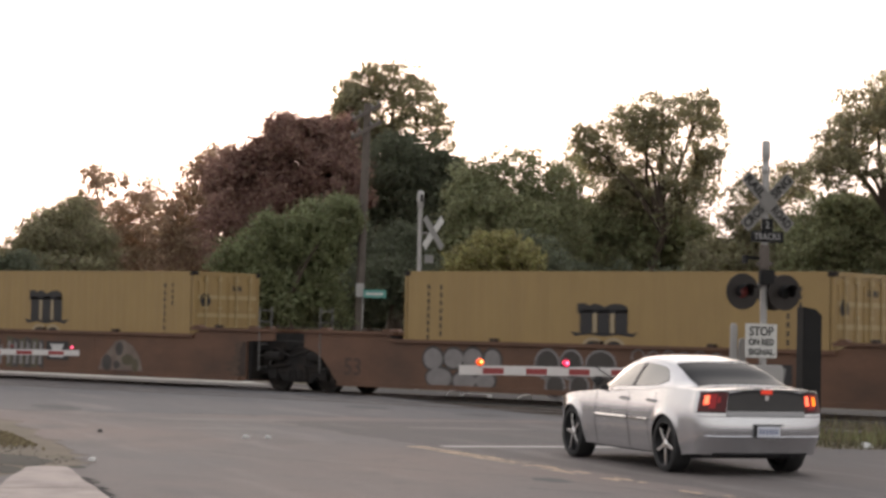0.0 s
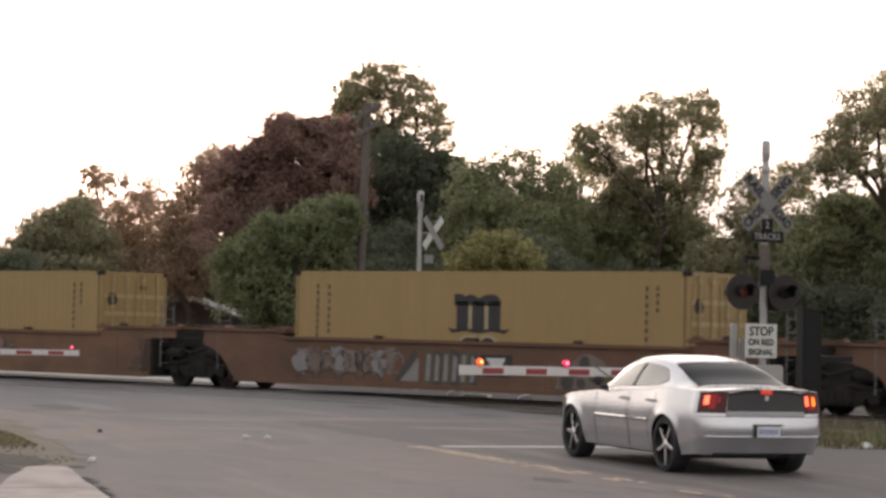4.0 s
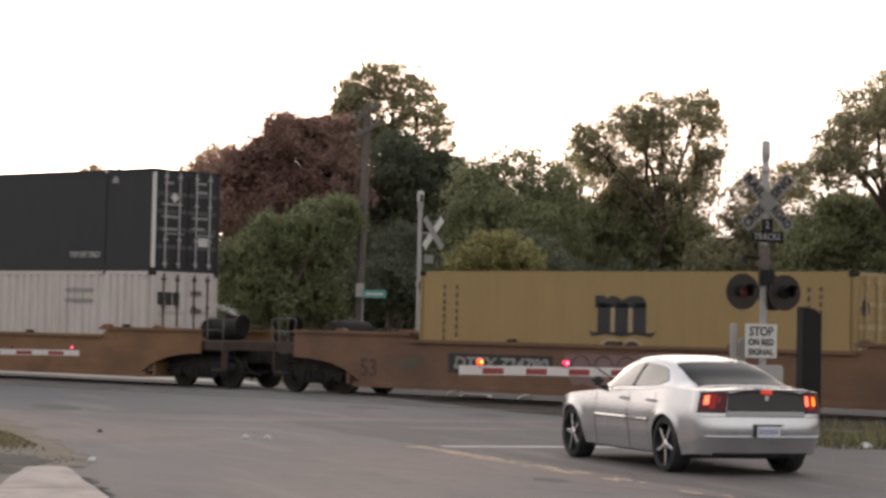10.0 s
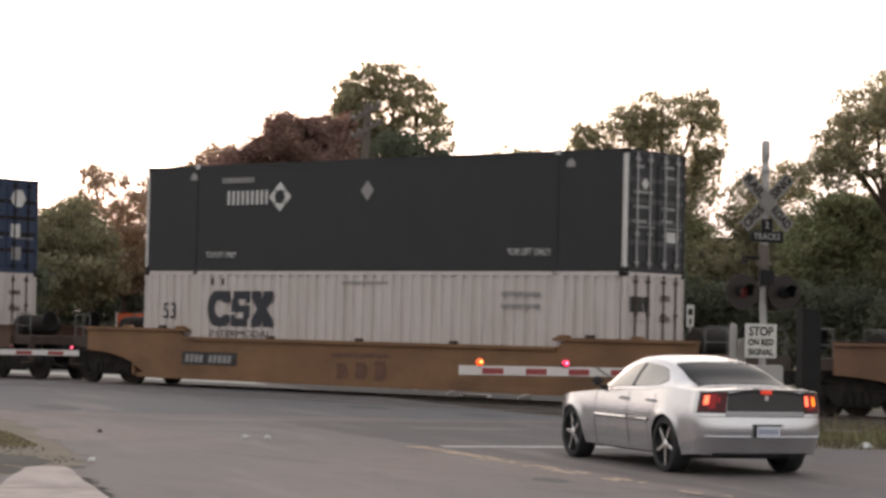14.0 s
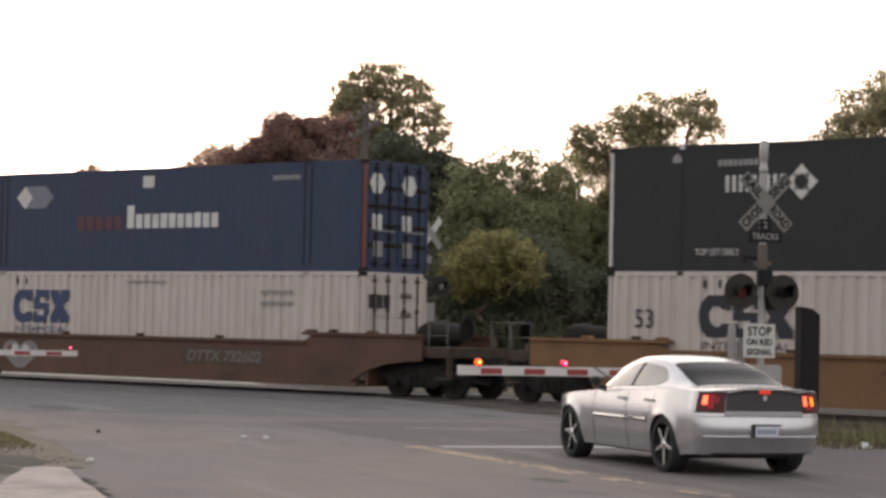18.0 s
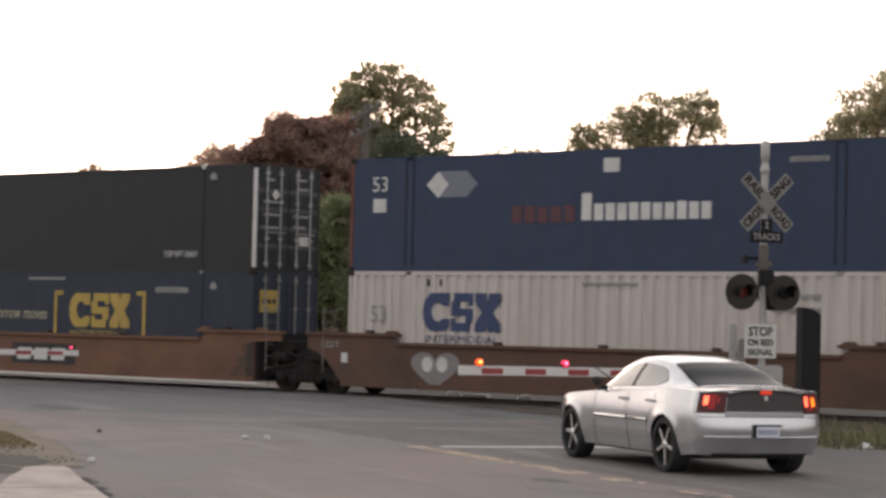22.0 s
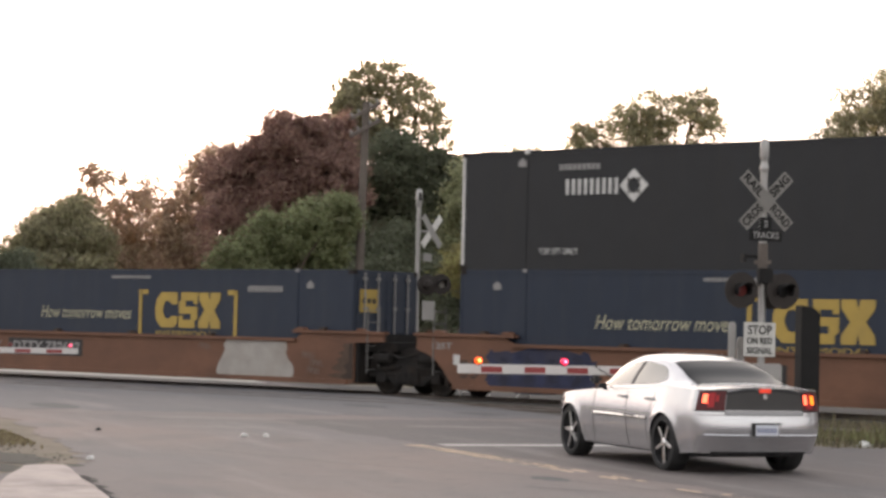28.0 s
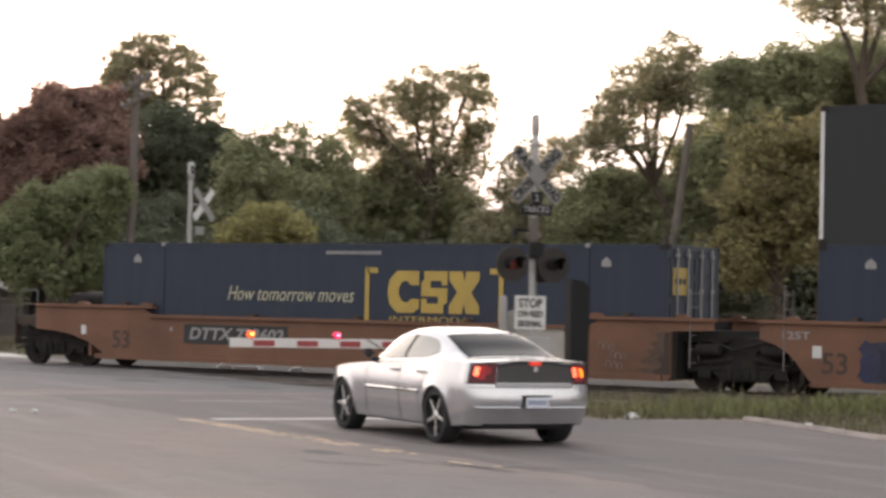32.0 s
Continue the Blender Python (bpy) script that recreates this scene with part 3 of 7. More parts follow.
def well_car(s_mid, left, right, paint, label, sill_z=SILL, raised_z=RAISED):
    """A well car round s_mid. left, right: 'joint' (shares a truck) or 'end' (own truck and coupler)."""
    car = thing("well_car", label, "railway wagon", group="wagons of the train")
    p = well_paints[paint]
    for sign, nm in ((-1, "near"), (1, "far")):
        y = lambda d: MID + sign * (1.295 + d)
        lo, hi = sorted((y(0.10), y(0.16)))
        # side plate with raised, sloping ends
        pts = []
        for e, kind in ((-1, left), (1, right)):
            out = 10.2 if kind == "end" else 9.3
            if kind == "end":
                half = [(7.6 * e, 0.25), (7.95 * e, 0.42), (8.4 * e, 0.67), (9.0 * e, 0.84), (9.6 * e, 0.92), (out * e, 0.95), (out * e, raised_z - 0.06), (6.55 * e, raised_z - 0.06), (6.2 * e, sill_z - 0.04)]
            else:
                low_end = [(8.12, 0.25), (8.3, 0.31), (8.3, 1.32), (out, 1.36)] if e > 0 else [(8.0, 0.25), (8.2, 0.4), (8.42, 0.68), (8.66, 0.93), (8.95, 1.1), (out, 1.2)]
                half = [(x * e, z) for x, z in low_end] + [ (out * e, raised_z - 0.06), (6.55 * e, raised_z - 0.06), (6.2 * e, sill_z - 0.04)]
            pts.append(half)
        plate = Shape().prism(pts[0] + pts[1][::-1], lo, hi)
        side = part("side_plate", plate, p, car)
        lo2, hi2 = sorted((y(0.02), y(0.24)))
        top = Shape().box(-6.3, 6.3, lo2, hi2, sill_z - 0.09, sill_z)
        part("top_chord", top, p, side, bevel=0.012)
        for e, kind in ((-1, left), (1, right)):
            out = 10.2 if kind == "end" else 9.35
            a, b = sorted((6.2 * e, out * e))
            for x in (6.45, 8.55):
                part("stacking_lug", Shape().prism([((x - 0.16) * e, raised_z), ((x + 0.16) * e, raised_z), ((x + 0.1) * e, raised_z + 0.07), ((x - 0.08) * e, raised_z + 0.07)], lo2, hi2), p, side, bevel=0.01)
            part("end_chord", Shape().box(a, b, lo2, hi2, raised_z - 0.08, raised_z), p, side, bevel=0.012)
        lo3, hi3 = sorted((y(0.04), y(0.22)))
        part("bottom_chord", Shape().box(-8.1, 8.1, lo3, hi3, 0.24, 0.37), p, side, bevel=0.012)
        for x in (-7.0, -2.3, 2.3, 7.0):
            part("seam", Shape().box(x - 0.02, x + 0.02, *sorted((y(0.155), y(0.166))), 0.37, sill_z - 0.09), p, side)
        SIDES[(len(MOVING), nm)] = side
        for x in (-7.2, -3.1, 0.0, 3.1, 7.2):
            z = sill_z if abs(x) < 6.2 else raised_z
            part("guide_lug", Shape().box(x - 0.09, x + 0.09, *sorted((y(0.03), y(0.2))), z, z + 0.08), rusty_steel, side, bevel=0.01)
    for x in (-7.9, -6.1, 0.0, 6.1, 7.9):
        part("cross_bearer", Shape().box(x - 0.3, x + 0.3, -0.1, 2 * MID + 0.1, 0.25, 0.32), p, car)
    for e, kind in ((-1, left), (1, right)):
        if kind == "end":
            a, b = sorted((8.35 * e, 11.0 * e))
            part("end_platform", Shape().box(a, b, -0.05, 2 * MID + 0.05, 1.05, 1.3), rusty_steel, car)
            part("bulkhead", Shape().box(*sorted((8.3 * e, 8.4 * e)), -0.1, 2 * MID + 0.1, 0.3, 1.55), p, car)
            part("draft_sill", Shape().box(*sorted((9.0 * e, 11.25 * e)), MID - 0.3, MID + 0.3, 0.72, 1.05), truck_steel, car)
            coupler = Shape().box(*sorted((11.25 * e, 11.6 * e)), MID - 0.09, MID + 0.09, 0.75, 0.93)
            coupler.box(*sorted((11.55 * e, 11.92 * e)), MID - 0.2, MID + 0.12, 0.68, 1.0)
            part("coupler", coupler, truck_steel, car, bevel=0.02)
            for y in (0.0, 2 * MID):
                rail_bar = Shape()
                for x in (10.3 * e, 10.9 * e):
                    rail_bar.tube((x, y, 1.2), (x, y, 1.95), 0.014, n=8)
                rail_bar.tube((10.3 * e, y, 1.95), (10.9 * e, y, 1.95), 0.014, n=8)
                rail_bar.tube((10.3 * e, y, 1.6), (10.9 * e, y, 1.6), 0.01, n=8)
                part("handrail", rail_bar, grab_steel, car)
                part("step", Shape().box(*sorted((10.6 * e, 11.0 * e)), *sorted((y + 0.1, y - 0.1)), 0.5, 0.54).box(*sorted((10.96 * e, 11.0 * e)), *sorted((y + 0.1, y - 0.1)), 0.5, 1.2), rusty_steel, car)
            tank = Shape().lathe([(0.0, -0.75), (0.25, -0.72), (0.3, -0.6), (0.3, 0.6), (0.25, 0.72), (0.0, 0.75)], (9.6 * e, MID + 0.1, 1.62), n=20)
            part("air_tank", tank, truck_steel, car, smooth=True)
            # Made-up dark boxes and rods fill the see-through gap under the platform.
            part("gap_filler", Shape().box(*sorted((8.5 * e, 9.2 * e)), 0.3, 1.0, 0.42, 1.05).box(*sorted((9.3 * e, 10.8 * e)), 0.5, 0.62, 0.8, 1.1).tube((8.6 * e, 0.2, 0.55), (10.9 * e, 0.3, 0.85), 0.05, n=8).tube((9.2 * e, 0.15, 0.9), (11.3 * e, 0.6, 0.6), 0.03, n=6), truck_steel, car, bevel=0.01)
            part("hose", Shape().tube((11.0 * e, 0.7, 0.85), (11.3 * e, 0.68, 0.45), 0.03, n=6).tube((11.3 * e, 0.68, 0.45), (11.7 * e, 0.7, 0.4), 0.03, n=6), truck_steel, car)
            part("brake_wheel", Shape().lathe([(0.27, -0.02), (0.29, 0.0), (0.27, 0.02), (0.25, 0.0), (0.27, -0.02)], (10.95 * e, MID - 0.6, 1.75), "x", 20), truck_steel, car)
            truck(car, 9.85 * e)
        else:
            part("bulkhead", Shape().box(*sorted((8.3 * e, 8.4 * e)), -0.1, 2 * MID + 0.1, 0.3, 1.55), truck_steel, car)
            part("end_platform", Shape().box(*sorted((8.35 * e, 9.4 * e)), 0.15, 2 * MID - 0.15, 1.1, 1.35), truck_steel, car, bevel=0.02)
            part("brake_gear", Shape().box(*sorted((8.42 * e, 8.75 * e)), 0.35, 0.8, 0.55, 1.0).tube((8.8 * e, 0.1, 0.95), (9.35 * e, 0.1, 0.95), 0.13, n=12).tube((8.5 * e, 0.2, 0.6), (9.6 * e, 0.2, 0.75), 0.06, n=8), truck_steel, car, bevel=0.02)
            part("joint_arm", Shape().box(*sorted((8.6 * e, 9.75 * e)), MID - 0.45, MID + 0.45, 0.8, 1.15), truck_steel, car)
            ladder = Shape()
            for y in (-0.16, 0.3):
                ladder.tube((8.75 * e, y, 0.55), (8.75 * e, y, 2.25), 0.018, n=8)
            for k in range(6):
                ladder.tube((8.75 * e, -0.16, 0.65 + 0.3 * k), (8.75 * e, 0.3, 0.65 + 0.3 * k), 0.012, n=6)
            part("ladder", ladder, grab_steel, car)
            if e == 1:
                # the shared truck hangs under this unit's joint
                truck(car, 9.82)
                # Made-up dark boxes and rod that keep light from passing under the joint.
                part("gap_filler", Shape().box(8.5, 11.15, 0.42, 0.52, 0.62, 1.05).box(8.6, 11.05, 0.55, 2 * MID - 0.55, 0.4, 0.62).box(9.5, 10.15, 0.2, 2 * MID - 0.2, 0.3, 0.95).tube((8.5, 0.25, 0.5), (11.1, 0.25, 0.62), 0.05, n=8), truck_steel, car, bevel=0.01)
                part("joint_casting", Shape().prism([(8.7, 0.75), (10.9, 0.75), (10.7, 1.05), (10.2, 1.22), (9.5, 1.22), (8.9, 1.05)], 0.45, 2 * MID - 0.45), truck_steel, car, bevel=0.04)
                part("hose", Shape().tube((8.9, 0.2, 1.2), (9.7, 0.05, 0.95), 0.03, n=6).tube((9.7, 0.05, 0.95), (10.6, 0.2, 1.2), 0.03, n=6), truck_steel, car)
    MOVING.append((car, s_mid))
    return car


def corrugated(x0, x1, z0, z1, y, out, period, depth):
    """A ribbed side wall from x0 to x1; out: -1 faces the near side."""
    s = Shape()
    n = max(2, round((x1 - x0) / period))
    w = (x1 - x0) / n
    prof = []
    for i in range(n):
        a = x0 + i * w
        prof += [(a, 0), (a + 0.4 * w, 0), (a + 0.5 * w, depth), (a + 0.9 * w, depth)]
    prof.append((x1, 0))
    vs = [(x, y - out * d, z) for z in (z0, z1) for x, d in prof]
    k = len(prof)
    s.add(vs, [(i, i + 1, i + 1 + k, i + k) for i in range(k - 1)])
    return s


pale_tan = material("pale_tan_door_paint", (0.36, 0.27, 0.135), 0.5, vary=0.12, scale=4, bump=0.05)
rust_bar = material("rusty_door_bar", (0.06, 0.04, 0.03), 0.7, vary=0.3, scale=6, bump=0.1)
pale_bar = material("pale_grey_door_bar", (0.34, 0.33, 0.33), 0.5, vary=0.15, scale=6, bump=0.05)
dim_rung = material("dim_grey_door_rung", (0.06, 0.058, 0.06), 0.6, vary=0.2, scale=6, bump=0.05)
bar_paint = {tan_paint: pale_tan, white_paint: rust_bar, black_paint: pale_bar, navy_paint: truck_steel, slate_paint: mark_grey}
rung_paint = {tan_paint: pale_tan, navy_paint: truck_steel, black_paint: dim_rung}


def container(s_corner, length, base, label, ribs=None, posts=None, z=0.31, height=2.896, lift_frame=False, doors=None):
    """A steel container whose door end's near corner is s_corner along the track; it reaches back by length. Local x = 0 at that corner."""
    c = thing("shipping_container", label, "container", group="containers on the train")
    W, L, Hh = 2.59, length, height
    pm, post = base, posts or base
    t = 0.09
    core = Shape().box(-L + 0.03, -0.06, 0.1, W - 0.1, 0.12, Hh - 0.05)
    part("body", core, pm, c)
    if not ribs:
        for yy in (0.012, W - 0.112):
            part("side_panel", Shape().box(-L + t, -t, yy, yy + 0.1, 0.12, Hh - 0.06), pm, c)
    if ribs:
        per, dep = ribs
        spans = [(-L + 0.12, -0.12)]
        if lift_frame:
            m = (L - 12.19) / 2
            spans = [(-L + 0.12, -L + m - 0.1), (-L + m + 0.1, -m - 0.1), (-m + 0.1, -0.12)]
            for x in (-L + m, -m):
                for yy in (0.0, W - 0.05):
                    part("lift_post", Shape().box(x - 0.1, x + 0.1, yy, yy + 0.05, 0.14, Hh), post if posts and posts is not post_white and posts is not post_red else pm, c, bevel=0.008)
        for a, b in spans:
            part("side_panel", corrugated(a, b, 0.14, Hh - 0.1, 0.002, -1, per, dep), pm, c)
            part("side_panel", corrugated(a, b, 0.14, Hh - 0.1, W - 0.002, 1, per, dep), pm, c)
    for x in (-L, -t):
        for y in (0, W - t):
            part("corner_post", Shape().box(x, x + t, y, y + t, 0.0, Hh), post if y == 0 else pm, c, bevel=0.008)
    for y in (0, W - 0.06):
        part("top_rail", Shape().box(-L + t, -t, y, y + 0.06, Hh - 0.1, Hh), pm, c)
        part("bottom_rail", Shape().box(-L + t, -t, y, y + 0.06, 0.0, 0.15), pm, c)
    part("header", Shape().box(-0.08, 0.0, t, W - t, Hh - 0.12, Hh), pm, c)
    part("sill", Shape().box(-0.08, 0.0, t, W - t, 0.0, 0.15), pm, c)
    cast = Shape().box(-0.09, 0.09, -0.085, 0.085, -0.06, 0.06).mesh("corner_casting", truck_steel, 0.01)
    for x in (-L + 0.09, -0.09):
        for y in (0.075, W - 0.075):
            for zz in (0.055, Hh - 0.055):
                part("corner_casting", cast, truck_steel, c, at=pose(x, y, zz) @ Matrix.Diagonal((1.02, 1.02, 1.02, 1)))
    # two door leaves with locking bars and handles
    dm = doors or pm
    for k in (0, 1):
        y0 = t + 0.005 + k * (W / 2 - t)
        y1 = y0 + W / 2 - t - 0.01
        leaf = Shape().box(-0.05, -0.012, y0, y1, 0.16, Hh - 0.13)
        n = 5
        for i in range(n):
            za = 0.2 + i * (Hh - 0.4) / n
            leaf.box(-0.02, 0.012, y0 + 0.06, y1 - 0.06, za + 0.06, za + (Hh - 0.4) / n - 0.08)
        door = part("door", leaf, dm, c)
        for q in (0.27, 0.72):
            y = y0 + q * (y1 - y0)
            bar = Shape().tube((0.04, y, 0.1), (0.04, y, Hh - 0.06), 0.024, n=8)
            for zz in (0.22, 0.9, 1.9, Hh - 0.22):
                bar.box(0.0, 0.07, y - 0.06, y + 0.06, zz - 0.035, zz + 0.035)
            part("locking_bar", bar, bar_paint.get(dm, mast_metal), door)
        if dm in rung_paint:
            for i in range(1, 5):
                zz = 0.2 + i * (Hh - 0.4) / 5
                part("door_rung", Shape().box(0.002, 0.016, y0 + 0.03, y1 - 0.03, zz - 0.06, zz + 0.05), rung_paint[dm], door, bevel=0.004)
        hd = Shape().box(0.03, 0.06, y0 + 0.3, y1 - 0.15, 1.05, 1.09)
        part("handle", hd, grey_steel, door)
    MOVING.append((c, s_corner, z))
    return c


# units from the head of what is seen to the rear
well_car(55.17, "joint", "joint", "rust_brown", "rust-brown well car with graffiti carrying a tan container", 1.48, 1.66)
well_car(35.5, "joint", "joint", "rust_brown", "rust-brown well car with faded graffiti carrying a tan container", 1.48, 1.66)
well_car(15.78, "end", "joint", "sand_brown", "sand-brown well car with a dark number panel", 1.48, 1.66)
well_car(-8.08, "end", "end", "ochre", "ochre yellow-brown well car with two stacked containers")
well_car(-31.85, "joint", "end", "umber", "dull brown well car with a pale heart-shaped tag")
well_car(-51.38, "joint", "joint", "orange_brown", "orange-brown well car with a blue painted patch")
well_car(-71.05, "end", "joint", "orange_brown", "orange-brown well car with a pale painted patch at the train's end")

tan_a = container(61.3, 12.19, tan_paint, "tan steel container with a dark emblem on its side", ribs=(0.28, 0.006))
tan_b = container(41.6, 12.19, tan_paint, "tan steel container with a dark emblem on its side", ribs=(0.28, 0.006))
tan_c = container(21.88, 12.19, tan_paint, "tan steel container with a dark emblem on its side", ribs=(0.28, 0.006))
low_d = container(0.0, 16.154, white_paint, "white ribbed steel container with dark lettering", ribs=(0.32, 0.05), lift_frame=True)
top_d = container(0.0, 16.154, black_paint, "black smooth-sided container with white end posts, stacked on a white one", posts=post_white, z=3.21)
low_e = container(-23.75, 16.154, white_paint, "white ribbed steel container with blue lettering", ribs=(0.32, 0.05), lift_frame=True)
top_e = container(-23.75, 16.154, navy_paint, "navy blue container with red end posts, stacked on a white one", ribs=(0.3, 0.003), posts=post_red, lift_frame=True, z=3.21)
low_f = container(-43.3, 16.154, slate_paint, "slate-blue container with yellow lettering", lift_frame=True)
top_f = container(-43.3, 16.154, black_paint, "black smooth-sided container with white end posts, stacked on a blue one", posts=post_white, z=3.21)
low_g = container(-62.95, 16.154, slate_paint, "slate-blue container with yellow lettering, nothing on top", lift_frame=True)



# ---------------------------------------------------------------- paint on the containers and wagons
def blob(x, z, rx, rz, y, n=18, a0=0, a1=360):
    pts = [(x + rx * math.cos(radians(a0 + (a1 - a0) * i / n)), z + rz * math.sin(radians(a0 + (a1 - a0) * i / n))) for i in range(n + (a1 - a0 < 360))]
    return Shape().prism(pts, y, y + 0.004)


def block_mark(c, x0, x1, z0, z1, mat, label, y=-0.006):
    """A three-block railway mark as plain blocks: a rounded block with a notch, a block with two slits and a waisted block."""
    w, h = (x1 - x0), z1 - z0
    a, b, d = x0 + 0.345 * w, x0 + 0.37 * w, x0 + 0.655 * w
    s = Shape()
    s.prism([(x0 + 0.1 * w, z0), (a - 0.06 * w, z0), (a, z0 + 0.12 * h), (a, z0 + 0.33 * h), (a - 0.09 * w, z0 + 0.33 * h), (a - 0.13 * w, z0 + 0.24 * h), (a - 0.19 * w, z0 + 0.28 * h), (x0 + 0.12 * w, z0 + 0.44 * h),
             (x0 + 0.12 * w, z0 + 0.58 * h), (a - 0.19 * w, z0 + 0.74 * h), (a - 0.13 * w, z0 + 0.76 * h), (a - 0.09 * w, z0 + 0.66 * h), (a, z0 + 0.66 * h), (a, z1), (x0 + 0.1 * w, z1),
             (x0 + 0.02 * w, z0 + 0.8 * h), (x0, z0 + 0.58 * h), (x0, z0 + 0.42 * h), (x0 + 0.02 * w, z0 + 0.2 * h)], y, y + 0.004)
    part("block_mark", s, mat, c, label)
    s = Shape()
    s.box(b, d - 0.04 * w, y, y + 0.004, z0, z0 + 0.23 * h)
    s.box(b, d, y, y + 0.004, z0 + 0.4 * h, z0 + 0.6 * h)
    s.box(b + 0.03 * w, d, y, y + 0.004, z0 + 0.77 * h, z1)
    s.prism([(b, z0 + 0.6 * h), (b + 0.1 * w, z0 + 0.6 * h), (b + 0.1 * w, z0 + 0.77 * h), (b + 0.03 * w, z0 + 0.8 * h), (b, z0 + 0.74 * h)], y, y + 0.004)
    s.prism([(d - 0.1 * w, z0 + 0.23 * h), (d - 0.04 * w, z0 + 0.2 * h), (d, z0 + 0.26 * h), (d, z0 + 0.4 * h), (d - 0.1 * w, z0 + 0.4 * h)], y, y + 0.004)
    s.box(b, b + 0.06 * w, y, y + 0.004, z0 + 0.23 * h, z0 + 0.34 * h)
    s.box(d - 0.06 * w, d, y, y + 0.004, z0 + 0.67 * h, z0 + 0.77 * h)
    part("block_mark", s, mat, c, label)
    s = Shape()
    e, f = d + 0.02 * w, x1
    m = (e + f) / 2
    s.prism([(e, z0), (m - 0.02 * w, z0), (m, z0 + 0.24 * h), (m + 0.02 * w, z0), (f, z0), (f, z0 + 0.2 * h), (m + 0.075 * w, z0 + 0.5 * h), (f, z0 + 0.8 * h), (f, z1), (m + 0.02 * w, z1), (m, z0 + 0.76 * h), (m - 0.02 * w, z1),
             (e, z1), (e, z0 + 0.8 * h), (m - 0.075 * w, z0 + 0.5 * h), (e, z0 + 0.2 * h)], y, y + 0.004)
    return part("block_mark", s, mat, c, label)


mark_pale_tan = material("pale_tan_marking_paint", (0.33, 0.265, 0.17), 0.6, vary=0.1, bump=0.0)


def arch_emblem(c, x, z, tall=1.0):
    """A dark emblem: a rounded block with two slits over a wavy foot."""
    s = Shape()
    y = -0.006
    for k in (-1, 0, 1):
        s.box(x + 0.5 * k - 0.18, x + 0.5 * k + 0.18, y, y + 0.004, z - 0.42, z + 0.3)
    s.prism([(x - 0.76, z + 0.18), (x + 0.68, z + 0.18), (x + 0.68, z + 0.3), (x + 0.6, z + 0.42), (x + 0.44, z + 0.47), (x + 0.2, z + 0.45), (x, z + 0.36), (x - 0.12, z + 0.44), (x - 0.28, z + 0.47), (x - 0.42, z + 0.4), (x - 0.52, z + 0.47), (x - 0.76, z + 0.47)], y, y + 0.004)
    s.prism([(x - 0.95, z - 0.36), (x - 0.82, z - 0.5), (x - 0.4, z - 0.44), (x, z - 0.5), (x + 0.4, z - 0.44), (x + 0.82, z - 0.5), (x + 0.98, z - 0.36), (x + 0.8, z - 0.4), (x - 0.8, z - 0.4)], y, y + 0.004)
    emblem = part("emblem", s, mark_black, c, "dark painted emblem")
    squat = Matrix.Translation((0, 0, (z - 0.5) * (1 - tall))) @ Matrix.Diagonal((1.0, 1.0, tall, 1.0))
    emblem.data.transform(squat)
    for k in (-0.25, 0.25):
        slit = part("emblem_slit", Shape().box(x + k - 0.05, x + k + 0.05, y - 0.003, y, z - 0.38, z + 0.18), mark_pale_tan, emblem)
        slit.data.transform(squat)
    for k in (-0.3, 0.3):
        ring = [(x + k + r * math.cos(radians(a)), z - 0.72 + 0.62 * r * math.sin(radians(a))) for r, angles in ((0.31, range(0, 181, 20)), (0.21, range(180, -1, -20))) for a in angles]
        part("emblem_arch", Shape().prism(ring, y, y + 0.004), mark_pale_tan, emblem)
        part("emblem_wave", blob(x + k, z - 0.72, 0.2, 0.11, -0.006, 12, 0, 180), mark_black, emblem)


def diamond_mark(c, x0, x1, z):
    """White bars followed by a diamond of four pieces."""
    w = x1 - x0 - 0.72
    for i in range(9):
        a = x0 + i * w / 9
        part("name_bar", Shape().box(a, a + 0.055 * w, -0.006, -0.002, z - 0.19, z + 0.19), mark_white, c)
    cx = x1 - 0.36
    d = Shape()
    for k in range(4):
        a = radians(90 * k)
        p = lambda u, v: (cx + u * math.cos(a) - v * math.sin(a), z + u * math.sin(a) + v * math.cos(a))
        d.prism([p(0.4, 0.0), p(0.22, 0.18), p(0.06, 0.18), p(0.18, 0.03), p(0.18, -0.03), p(0.06, -0.18), p(0.22, -0.18)], -0.006, -0.002)
    part("diamond", d, mark_white, c, "white diamond emblem")


def words_on(c, txt, x, z, h, w, mat, slant=0.0, bold=0.0, name="lettering", y=-0.005):
    return part(name, lettering(txt, h, mat, 0.002, bold, slant, w), mat, c, at=pose(x, y, z))


def door_marks(c, mat, seed, rows=((0.45, 2.4), (1.6, 2.45), (1.7, 1.9), (0.5, 1.5), (1.75, 1.1)), block=None):
    r = random.Random(seed)
    for yy, zz in rows:
        n = r.randint(3, 6)
        for i in range(n):
            part("door_bar", Shape().box(0.014, 0.018, yy + i * 0.09, yy + i * 0.09 + 0.06, zz - 0.07, zz + 0.07), mat, c)
    if block:
        for i in range(3):
            part("door_block_mark", Shape().box(0.014, 0.019, 0.2 + i * 0.3, 0.46 + i * 0.3, 1.95, 2.32), block, c)


